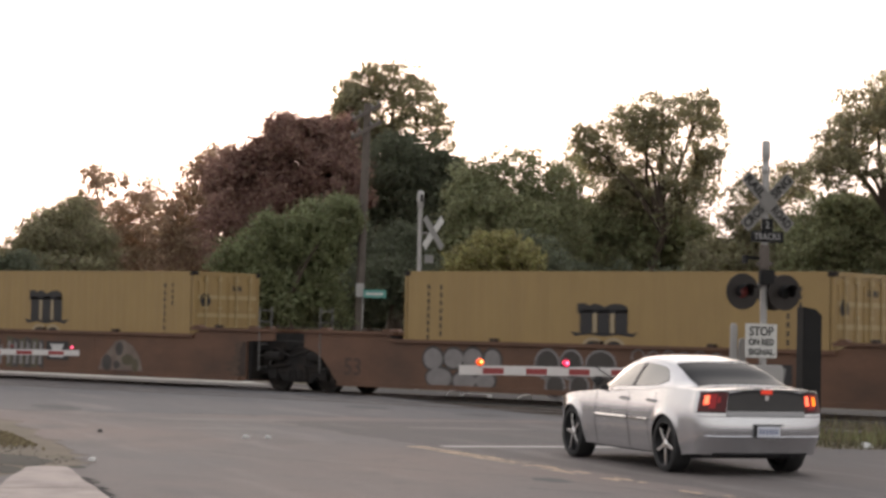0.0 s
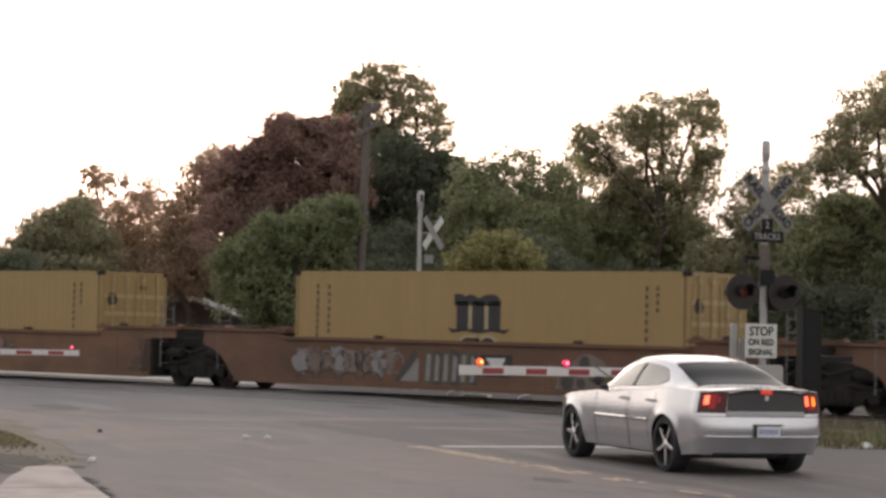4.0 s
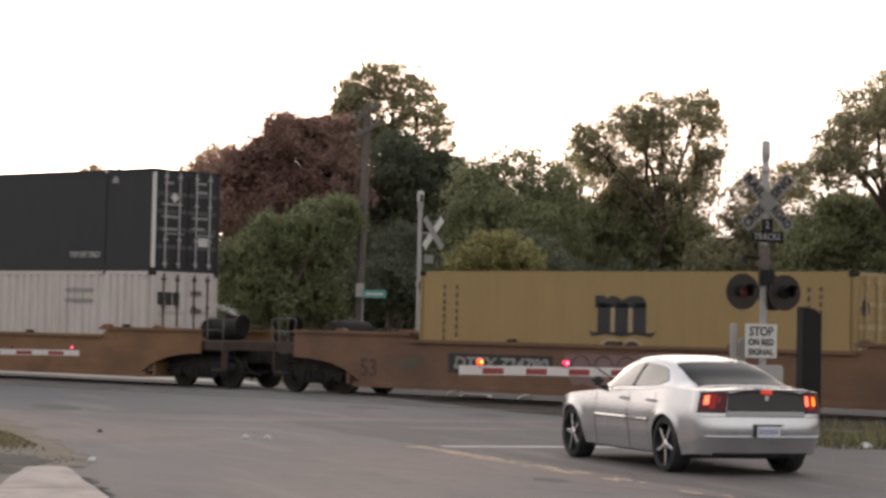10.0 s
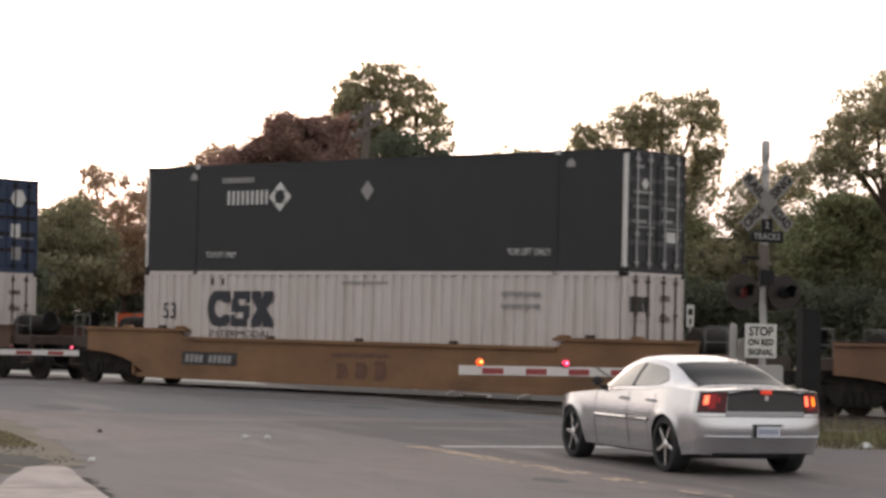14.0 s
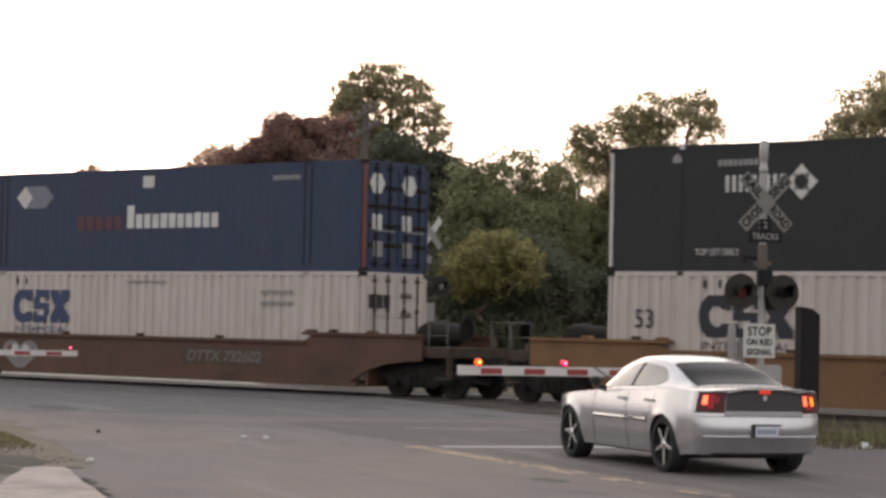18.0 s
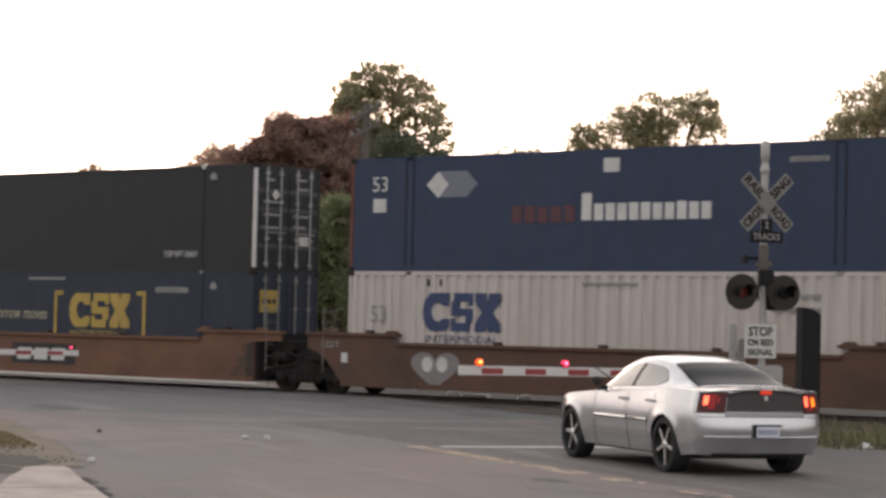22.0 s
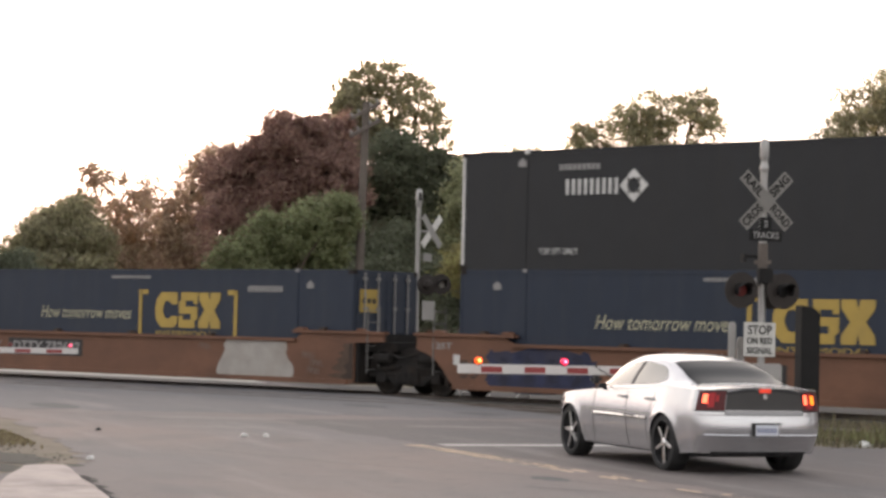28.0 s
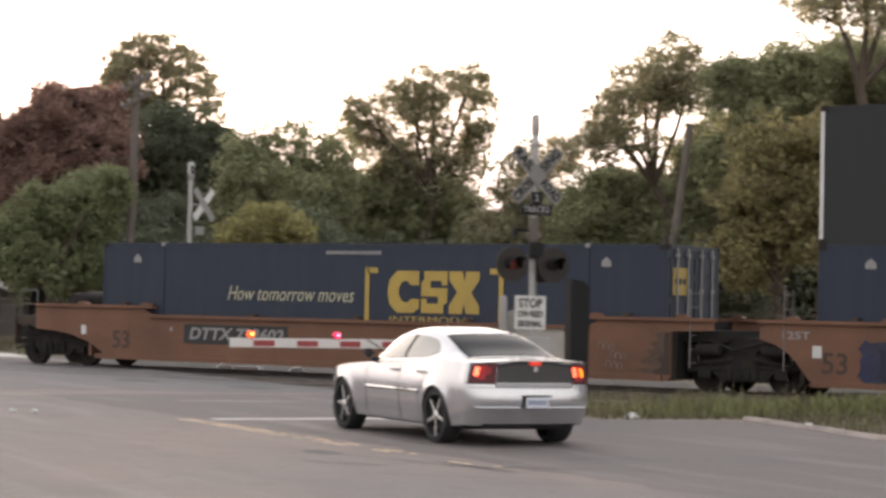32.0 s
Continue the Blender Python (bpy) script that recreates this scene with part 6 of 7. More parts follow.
        for y in (0.42, 1.3):
            h = Shape().box(*sorted((side * (side_x(y, 0.9) + 0.045), side * side_x(y, 0.9))), y - 0.11, y + 0.11, 0.885, 0.92)
            part("door_handle", h, silver, c, bevel=0.01)
        mir = Shape().box(*sorted((side * 0.93, side * 1.09)), 1.92, 2.05, 1.045, 1.165)
        mirror = part("wing_mirror", mir, trim_black, c, bevel=0.04)
        part("mirror_stalk", Shape().box(*sorted((side * 0.84, side * 0.96)), 1.98, 2.05, 0.98, 1.05), trim_black, mirror, bevel=0.01)
        # tail lamp wraps the corner
        lamp = Shape()
        grid(lambda x, z: (side * tail(x, z)[0], tail(x, z)[1] - 0.008, z), steps(0.62, 0.975, 16), steps(0.81, 1.05, 6), lamp)
        tl = part("tail_lamp", lamp, tail_red, c, "lit red tail lamp", smooth=True)
        for x, wide, z0, z1, lit_mat in ((0.9, 0.028, 0.9, 1.01, brake_core), (0.74, 0.02, 0.92, 1.0, brake_glow), (0.82, 0.045, 0.85, 1.03, brake_glow)) if side < 0 else ((0.67, 0.028, 0.89, 1.01, brake_core), (0.8, 0.03, 0.89, 1.0, indicator_core), (0.74, 0.06, 0.84, 1.03, brake_glow)):
            out = 0.013 if lit_mat is brake_glow else 0.018
            part("lamp_glow", grid(lambda a, z: (side * tail(a, z)[0], tail(a, z)[1] - out, z), steps(x - wide, x + wide, 4), steps(z0, z1, 4)), lit_mat, tl)
        for z0, z1 in ((0.795, 0.81), (1.05, 1.062)):
            part("lamp_surround", grid(lambda x, z: (side * tail(x, z)[0], tail(x, z)[1] - 0.006, z), steps(0.6, 0.985, 16), [z0, z1]), trim_black, tl)
        tip = Shape().lathe([(0.02, -0.02), (0.03, -0.02), (0.035, 0.0), (0.035, 0.2)], (side * 0.5, -0.74, 0.27), n=14)
        part("exhaust_tip", tip, trim_black, c)
    arc = lambda x: 1.09 - 0.05 * (x / 0.62) ** 2
    top_z = lambda x, v: 0.815 + v * (min(arc(x), belt(END) + 0.03) - 0.815)
    panel = grid(lambda x, v: (tail(x, top_z(x, v))[0], tail(x, top_z(x, v))[1] - 0.006, top_z(x, v)), steps(-0.61, 0.61, 20), steps(0, 1, 8))
    part("boot_panel", panel, panel_grey, c, "dark grey panel between the tail lamps", smooth=True)
    part("panel_edge", grid(lambda x, q: (tail(x, 1.0)[0], tail(x, 1.0)[1] - 0.012, arc(x) - 0.035 + 0.035 * q), steps(-0.62, 0.62, 20), [0, 1]), trim_black, c, smooth=True)
    lip = Shape()
    grid(lambda x, q: (tail(x * 0.97, 1.05)[0], tail(x * 0.97, 1.05)[1] + (-0.02, -0.022, 0.05, 0.2)[q], (1.085, 1.1, 1.112, 1.08)[q] - 0.04 * abs(x) ** 2.5), steps(-1, 1, 28), [0, 1, 2, 3], lip)
    part("boot_spoiler", lip, silver, c, smooth=True)
    hi = grid(lambda x, z: (x, tail(x / 0.83, 0.98)[1] - 0.02, z), steps(-0.09, 0.07, 4), [1.035, 1.085])
    part("high_brake_lamp", hi, stop_glow, c, "lit high-level brake lamp")
    part("boot_emblem", grid(lambda x, z: (x, tail(x / 0.83, z)[1] - 0.014, z), [-0.03, 0.025], [0.955, 1.02]), chrome, c)
    part("boot_lower_edge", grid(lambda x, z: (tail(x, z)[0], tail(x, z)[1] - 0.004, z), steps(-0.62, 0.62, 24), [0.755, 0.808]), boot_shade, c, smooth=True)
    plate_y = tail(0, 0.6)[1] - 0.008
    recess = grid(lambda x, z: (x, tail(x / 0.83, z)[1] - 0.005, z), steps(-0.2, 0.24, 4), [0.49, 0.66])
    part("plate_recess", recess, silver, c)
    # Black strips paint the shadow above the plate and its dark left frame.
    part("plate_shadow_lip", Shape().box(-0.19, 0.2, plate_y - 0.012, plate_y, 0.638, 0.66).box(-0.19, -0.145, plate_y - 0.008, plate_y, 0.5, 0.64), trim_black, c)
    plate = part("number_plate", Shape().box(-0.14, 0.17, plate_y - 0.01, plate_y - 0.002, 0.5, 0.635), plate_white, c, bevel=0.003)
    bars = Shape()
    for i in range(6):
        bars.box(-0.12 + i * 0.046, -0.087 + i * 0.046, plate_y - 0.013, plate_y - 0.0105, 0.535, 0.6)
    part("plate_bars", bars, plate_ink, plate)
    part("bumper_strip", grid(lambda x, z: (tail(x, z)[0], tail(x, z)[1] - 0.012 * math.sin(math.pi * (z - 0.475) / 0.04), z), steps(-0.9, 0.9, 40), steps(0.475, 0.515, 3)), silver, c, smooth=True)
    part("bumper_seam", grid(lambda x, z: (tail(x, z)[0], tail(x, z)[1] - 0.004, z), steps(-0.97, 0.97, 40), [0.748, 0.755]), trim_black, c)
    part("valance", grid(lambda x, z: (tail(x, z)[0], tail(x, z)[1] - 0.005, z), steps(-0.8, 0.8, 30), steps(0.272, 0.292, 2)), trim_black, c, "black lower edge of the bumper")
    under = Shape().box(-0.74, 0.74, -0.45, 3.7, 0.2, 0.32)
    part("underbody", under, trim_black, c, bevel=0.02)
    inner = Shape().box(-0.66, 0.66, -0.8, 3.85, 0.3, 0.72)
    part("wheel_housing", inner, trim_black, c)
    # wheels: thin tyres on large five-spoke rims
    tyre = Shape().lathe([(0.29, -0.11), (0.345, -0.118), (0.37, -0.105), (0.378, -0.07), (0.38, 0.0), (0.378, 0.07), (0.37, 0.105), (0.345, 0.118), (0.29, 0.11)], (0, 0, 0), "x", 40, False).mesh("tyre", tyre_rubber, smooth=True)
    ring = Shape().lathe([(0.284, 0.1), (0.292, 0.112), (0.3, 0.11), (0.302, 0.1), (0.286, 0.06), (0.28, -0.1)], (0, 0, 0), "x", 40, False).mesh("rim", trim_black, smooth=True)
    dark = Shape().lathe([(0.0, 0.0), (0.288, 0.0), (0.288, -0.05), (0.0, -0.05)], (0, 0, 0), "x", 32).mesh("brake_disc", trim_black)
    sp = Shape()
    for k in range(5):
        a = radians(90 + 72 * k)
        d, p = (math.cos(a), math.sin(a)), (-math.sin(a), math.cos(a))
        pts = [(0.03 * d[0] + 0.03 * p[0], 0.03 * d[1] + 0.03 * p[1]), (0.288 * d[0] + 0.022 * p[0], 0.288 * d[1] + 0.022 * p[1]), (0.288 * d[0] - 0.022 * p[0], 0.288 * d[1] - 0.022 * p[1]), (0.03 * d[0] - 0.03 * p[0], 0.03 * d[1] - 0.03 * p[1])]
        sp.prism(pts, 0.05, 0.095, "x")
    sp.lathe([(0.0, 0.11), (0.05, 0.108), (0.065, 0.09), (0.065, 0.04)], (0, 0, 0), "x", 20)
    spokes = sp.mesh("spokes", chrome, 0.006)
    for me in (tyre, ring, dark, spokes):
        me.transform(Matrix.Diagonal((1.12, 0.947, 0.947, 1.0)))
    for y in (0.0, 3.05):
        for side in (-1, 1):
            w = part("wheel", tyre, tyre_rubber, c, "black tyre on a black rim with bright thin spokes", at=pose(side * 0.81, y, 0.36, rx=14 if y else 40, rz=0 if side > 0 else 180))
            part("rim", ring, trim_black, w)
            part("spokes", spokes, chrome, w)
            part("brake_disc", dark, trim_black, w)
    return c


build_car()

# ---------------------------------------------------------------- beyond the track
orange_paint = material("orange_paint", (0.6, 0.096, 0.024), 0.5, vary=0.1, dirt=(0.32, 0.064, 0.024), dirt_amount=0.2, bump=0.05)
roof_grey = material("grey_roof_sheet", (0.24, 0.232, 0.224), 0.7, vary=0.15, scale=2, bump=0.1)
wall_dim = material("grey_board_wall", (0.128, 0.112, 0.104), 0.8, vary=0.15, scale=2, bump=0.2)
trailer = thing("orange_trailer", "bright orange box trailer parked beyond the track", "trailer", pose(-13.6, 96.0, -0.1, rz=6))
box = part("box", Shape().box(-0.78, 0.78, -0.7, 1.6, 1.05, 2.25), orange_paint, trailer, bevel=0.02)
for x in (-0.8, 0.0, 0.8):
    part("box_post", Shape().box(x - 0.035, x + 0.035, -0.74, -0.7, 1.0, 2.28), sign_white if x < -0.5 else wall_dim if x < 0.5 else sign_white, box)
part("chassis", Shape().box(-0.7, 0.7, -0.9, 1.7, 0.75, 1.02), truck_steel, trailer)
for x in (-0.72, 0.72):
    for y in (0.2, 1.0):
        part("wheel", Shape().lathe([(0.2, -0.1), (0.36, -0.1), (0.38, 0.0), (0.36, 0.1), (0.2, 0.1)], (x, y, 0.38), "x", 16), tyre_rubber, trailer)
part("drawbar", Shape().box(-0.06, 0.06, -2.0, -0.9, 0.6, 0.75).box(-0.04, 0.04, -1.95, -1.88, 0.0, 0.6), truck_steel, trailer)
shed = thing("shed", "low shed with a grey gabled roof among the trees", "shed", pose(-12.2, 102.0, -0.1, rz=-8))
part("wall", Shape().prism([(-2.1, 0.0), (2.5, 0.0), (2.5, 2.25), (0.2, 3.0), (-2.1, 2.25)], 0.0, 3.0), wall_dim, shed)
part("roof", Shape().prism([(-2.5, 2.2), (0.2, 3.1), (2.9, 2.2), (2.9, 2.1), (0.2, 3.0), (-2.5, 2.1)], -0.4, 3.3), roof_grey, shed)
for i in range(8):
    y = -0.35 + 0.5 * i
    part("roof_seam", Shape().prism([(-2.5, 2.19), (0.18, 3.09), (0.18, 3.125), (-2.5, 2.225)], y, y + 0.05), roof_grey, shed)

# wire fence along the far side of the track
fence = thing("wire_fence", "rusty wire fence with thin posts beyond the track", "fence", on_track(0, 9.0))
for k in range(34):
    x = -34 + 2.6 * k
    part("post", Shape().tube((x, 0, -0.12), (x + 0.03 * math.sin(k * 2.1), 0, 1.75), 0.035, n=8), pole_wood, fence)
for z in (0.5, 1.0, 1.5, 1.7):
    part("wire", Shape().tube((-34, 0, z), (52, 0, z), 0.01, n=5), pole_wood, fence)

# litter on the road
litter_white = material("white_litter", (0.56, 0.56, 0.544), 0.6, bump=0.1)
for i, (x, y, w, mt, what) in enumerate(((-3.0, 33.6, 0.06, litter_white, "white crumpled paper"), (-2.66, 33.7, 0.055, litter_white, "white crumpled paper"), (-4.38, 27.4, 0.05, litter_white, "white crumpled paper"),
                                         (-5.4, 34.5, 0.045, tyre_rubber, "dark scrap of rubber"), (6.9, 34.9, 0.12, litter_white, "white crumpled paper"), (9.2, 32.6, 0.09, litter_white, "pale stone"))):
    r = random.Random(i)
    s = Shape().lathe([(0.0, 0.0), (w * 0.8, 0.0), (w, w * 0.35), (w * 0.6, w * 0.8), (0.0, w * 0.9)], (0, 0, 0), "z", 7)
    s.v = [(a * r.uniform(0.7, 1.3), b * r.uniform(0.6, 1.2), max(0, c * r.uniform(0.6, 1.2))) for a, b, c in s.v]
    single("litter", s, mt, what + " lying on the asphalt", "litter", pose(x, y, 0.0 if x < 6 or x > 9 else -0.02), "litter on the road")

# ---------------------------------------------------------------- trees and bushes behind the track
def leaves_at(pts, size, rng):
    """Small pointed leaves at the given places, turned every way."""
    n = len(pts)
    a = rng.normal(size=(n, 3))
    a /= np.linalg.norm(a, axis=1)[:, None]
    b = np.cross(a, rng.normal(size=(n, 3)))
    b /= np.linalg.norm(b, axis=1)[:, None]
    s = (size * rng.uniform(0.5, 1.0, n))[:, None]
    return np.stack([pts - a * s * 0.5 - b * s * 0.42, pts - a * s * 0.5 + b * s * 0.42, pts + a * s * 0.7], 1).reshape(-1, 3)


def leaf_cloud(lobes, rng, size=0.17, fill=1.0):
    """A crown: every lobe (x, y, z, rx, rz, density) is a heap of boughs with gaps between them; inside hang larger, denser leaves."""
    out = []
    for x, y, z, rx, rz, dens in lobes:
        r, dense = min(rx, rz), dens >= 0.9
        mid, half = np.array([x, y, z]), np.array([rx, max(rx, rz) * 0.9, rz])
        m = max(12, int((18 if dense else 24) + (14 if dense else 30) * dens * (rx * rz) ** 0.5))
        d = rng.normal(size=(m, 3))
        d /= np.linalg.norm(d, axis=1)[:, None]
        boughs = mid + d * (rng.uniform(0.3, 1.0, m) ** 0.7 * (0.95 if dense else 1.0))[:, None] * half
        br = rng.uniform(0.16, 0.36, m) * r if dense else rng.uniform(0.1, 0.24, m) * r
        for c, q in zip(boughs, br):
            per = int(fill * 400 * (q * q * 4 + 0.12)) + 10 if dense else int(fill * 210 * (q * q * 4 + 0.05)) + 6
            o = rng.normal(size=(per, 3))
            o *= (rng.uniform(0.0, 1.0, per) ** 0.45 / np.linalg.norm(o, axis=1))[:, None] * (q * 1.25 + 0.12)
            out.append(leaves_at(c + o * np.array([1.1, 1.1, 0.75]), size, rng))
        # loose sprays that break up the outline
        k = int(m * 1.1)
        d = rng.normal(size=(k, 3))
        d /= np.linalg.norm(d, axis=1)[:, None]
        for c in mid + d * rng.uniform(0.92, 1.28, k)[:, None] * half:
            per = int(fill * rng.uniform(8, 34))
            out.append(leaves_at(c + rng.normal(size=(per, 3)) * np.array([0.13, 0.13, 0.1]) * (0.7 + 0.5 * r), size, rng))
        if dense:
            n = int(fill * 330 * rx * rz) + 40
            o = rng.normal(size=(n, 3))
            o *= (rng.uniform(0, 1, n) ** 0.33 / np.linalg.norm(o, axis=1))[:, None] * 0.78
            out.append(leaves_at(mid + o * half, 0.38, rng))
    return np.concatenate(out)


def leaf_mesh(name, v, mat, k=3):
    n = len(v) // k
    me = bpy.data.meshes.new(name)
    me.vertices.add(k * n)
    me.vertices.foreach_set("co", v.astype(np.float32).ravel())
    me.loops.add(k * n)
    me.loops.foreach_set("vertex_index", np.arange(k * n, dtype=np.int32))
    me.polygons.add(n)
    me.polygons.foreach_set("loop_start", np.arange(0, k * n, k, dtype=np.int32))
    me.update(calc_edges=True)
    me.materials.append(mat)
    return me


TREE_LABEL = {
    "golden": "golden-olive leafy %s beside the track",
    "deep": "deep green shady %s behind the railway track",
    "green": "dark green leafy %s behind the railway track", "olive": "tall airy %s with gaps in its olive-green crown",
    "red": "copper-red leafed %s behind the railway track", "amber": "sparse brown-green %s lit from behind",
    "bush": "dense fresh green %s beside the track", "yellowgreen": "yellow-green leafy %s beside the track"}


def plant(kind, tint, x, y, lobes, seed):
    rng = np.random.default_rng(seed)
    word = "bush" if kind == "bush" else "tree"
    t = thing(word, TREE_LABEL[tint] % word, word, pose(x, y, -0.12), group="trees and bushes along the track")
    top = max(l[1] for l in lobes)
    wood = Shape()
    fork = min(l[1] for l in lobes) * 0.8
    r0 = 0.05 + 0.022 * top
    prev = Vector((0, 0, -0.1))
    for i in range(1, 6):
        q = Vector((rng.normal() * 0.06 * i, rng.normal() * 0.06 * i, fork * i / 5 + 0.12))
        wood.tube(prev, q, r0 * (1 - 0.1 * (i - 1)), r0 * (1 - 0.1 * i), 8, caps=False)
        prev = q
    full = []
    for lx, lz, rx, rz, dens in lobes:
        ly = float(rng.uniform(-0.6, 0.6))
        full.append((lx, ly, lz + 0.12, rx, rz, dens))
        tip = Vector((lx, ly, lz + rz * 0.5))
        mid = prev.lerp(tip, 0.5) + Vector((rng.normal() * 0.2, rng.normal() * 0.2, 0.1 * rz))
        wood.tube(prev, mid, r0 * 0.4, r0 * 0.25, 6, caps=False)
        wood.tube(mid, tip, r0 * 0.25, r0 * 0.06, 6, caps=False)
        for _ in range(5):
            o = Vector((rng.normal() * rx * 0.5, rng.normal() * rx * 0.4, rng.normal() * rz * 0.5))
            wood.tube(mid.lerp(tip, 0.4), tip + o, r0 * 0.12, 0.012, 5, caps=False)
    part("trunk", wood, bark, t, smooth=True)
    part("crown", leaf_mesh("crown", leaf_cloud(full, rng, 0.145 if kind != "bush" else 0.135), leaf_mats[tint]), leaf_mats[tint], t)
    return t


# crowns as lobes (across, up, half width, half height, density)
plant("shrub_tree", "olive", -16.8, 95.0, [(0.0, 5.7, 1.86, 1.54, 1), (-1.2, 4.8, 1.24, 1.12, 1), (1.3, 5.0, 1.24, 1.04, 1), (0.3, 3.9, 2.74, 1.49, 1)], 100)
plant("tree", "amber", -18.0, 110.0, [(0.1, 9.1, 0.63, 0.69, 0.8), (-0.3, 7.4, 0.75, 0.98, 0.5)], 101)
plant("tree", "amber", -14.7, 100.0, [(0.1, 7.6, 1.31, 1.05, 0.6), (1.0, 6.4, 1.20, 1.20, 0.6), (-0.8, 6.1, 0.99, 1.20, 0.6), (0.2, 5.6, 1.31, 0.79, 0.5), (0.2, 4.3, 2.36, 1.26, 1)], 102)
plant("tree", "amber", -11.5, 98.0, [(0.4, 8.3, 1.08, 1.08, 0.7), (1.4, 9.2, 0.97, 0.77, 0.75), (0.0, 6.7, 1.33, 1.23, 0.6), (-1.0, 6.6, 1.08, 1.28, 0.6), (1.0, 7.5, 0.87, 1.28, 0.6), (-0.1, 5.2, 1.80, 1.18, 0.9), (0.1, 4.3, 2.31, 1.28, 1)], 103)
plant("tree", "red", -6.7, 92.0, [(-0.1, 9.6, 1.16, 1.20, 0.95), (1.2, 9.8, 1.30, 1.16, 0.95), (-0.9, 8.8, 1.25, 1.11, 0.9), (-1.9, 8.0, 1.44, 1.30, 0.9), (2.1, 9.4, 0.82, 1.44, 0.95), (-2.9, 7.7, 0.87, 1.06, 0.8), (1.7, 7.8, 1.25, 1.93, 1), (0.1, 7.2, 1.93, 1.69, 1.1), (-1.6, 6.2, 1.69, 1.44, 1), (0.4, 5.6, 2.41, 1.44, 1.1), (-2.6, 6.0, 1.08, 1.69, 0.8), (2.6, 7.4, 0.9, 1.6, 1.0)], 104)
plant("tree", "olive", -2.3, 100.0, [(-0.1, 13.2, 1.36, 0.94, 0.75), (-1.4, 13.2, 0.99, 0.89, 0.8), (1.2, 12.0, 1.26, 1.10, 0.75), (-2.1, 11.8, 0.99, 1.36, 0.9), (-2.4, 10.1, 0.89, 1.31, 1), (-0.4, 11.6, 1.57, 0.99, 0.8), (2.0, 11.0, 0.73, 1.15, 0.7), (-1.2, 10.6, 1.31, 1.05, 0.9)], 105)
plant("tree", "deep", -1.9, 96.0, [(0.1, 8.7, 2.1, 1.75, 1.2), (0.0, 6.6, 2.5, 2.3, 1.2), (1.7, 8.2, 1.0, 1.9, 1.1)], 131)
plant("bush", "bush", -5.8, 80.0, [(0.0, 4.3, 1.80, 1.38, 1.1), (-1.4, 3.6, 1.30, 1.26, 1.1), (2.1, 5.8, 0.67, 0.75, 0.9), (0.9, 5.7, 0.84, 0.71, 0.8), (-0.6, 5.1, 0.92, 0.80, 0.8), (-1.9, 4.1, 0.75, 0.75, 0.7), (1.5, 5.2, 1.05, 1.38, 1.1), (0.1, 2.8, 2.51, 1.26, 1)], 106)
plant("tree", "green", 2.7, 90.0, [(-1.6, 7.2, 1.08, 1.55, 1), (-0.2, 8.1, 1.08, 1.08, 0.7), (1.2, 7.8, 1.27, 1.46, 0.75), (0.0, 6.0, 2.59, 1.88, 1.1), (2.5, 7.9, 0.80, 1.32, 0.7), (1.4, 5.7, 1.65, 1.65, 1.1)], 107)
plant("bush", "yellowgreen", 1.7, 76.0, [(-0.0, 4.7, 0.72, 0.56, 0.8), (-0.6, 4.2, 0.76, 0.68, 0.85), (0.7, 4.4, 0.72, 0.64, 0.8), (1.3, 4.0, 0.56, 0.68, 0.7), (-0.2, 3.7, 1.07, 0.72, 1), (-1.2, 3.6, 0.52, 0.68, 0.8)], 108)
plant("bush", "deep", 2.4, 78.0, [(-1.4, 2.5, 1.22, 1.22, 1.1), (0.1, 2.6, 1.53, 1.33, 1.1), (1.5, 3.2, 1.22, 1.22, 1), (0.8, 4.2, 1.02, 1.02, 0.8), (0.9, 1.5, 1.63, 1.22, 1.1), (-1.0, 1.4, 1.63, 1.22, 1.1)], 109)
plant("tree", "olive", 8.8, 92.0, [(0.5, 11.3, 1.35, 0.82, 0.8), (-1.1, 10.6, 1.01, 0.96, 0.75), (2.1, 11.3, 0.87, 0.77, 0.8), (0.4, 9.6, 1.35, 0.82, 0.5), (-2.9, 9.9, 0.63, 0.77, 0.75), (2.3, 8.6, 0.63, 0.96, 0.5), (1.6, 7.4, 1.06, 1.06, 0.5), (-0.7, 7.7, 1.20, 1.06, 0.5), (2.4, 9.8, 0.67, 0.96, 0.75), (-2.4, 9.1, 0.87, 0.96, 0.6), (-1.4, 8.5, 1.11, 1.06, 0.5), (1.0, 8.3, 1.20, 0.87, 0.45), (-0.2, 10.4, 0.96, 0.72, 0.6)], 110)
plant("tree", "green", 8.5, 94.0, [(0.5, 5.9, 2.58, 1.72, 1.1), (-2.0, 5.9, 2.21, 1.97, 1.1), (1.8, 5.0, 1.48, 1.72, 1.1), (-0.5, 7.2, 1.72, 1.23, 0.9)], 111)
plant("tree", "olive", 13.0, 88.0, [(-0.1, 7.4, 1.27, 1.20, 0.6), (1.2, 8.1, 0.78, 0.78, 0.7), (-0.7, 6.3, 0.92, 0.83, 0.7), (0.8, 5.6, 1.84, 1.38, 1), (-1.4, 4.6, 1.61, 1.38, 1.1), (0.2, 4.2, 2.07, 1.38, 1.1)], 112)
plant("tree", "olive", 16.7, 80.0, [(-0.7, 10.3, 1.26, 0.96, 0.8), (0.3, 11.3, 1.09, 0.85, 0.85), (-1.9, 9.1, 0.96, 0.80, 0.7), (1.1, 10.3, 0.96, 1.0, 0.8), (-2.3, 8.2, 0.96, 0.92, 0.7), (0.2, 10.0, 1.05, 0.92, 0.7), (-1.3, 8.1, 1.3, 0.7, 0.3)], 113)
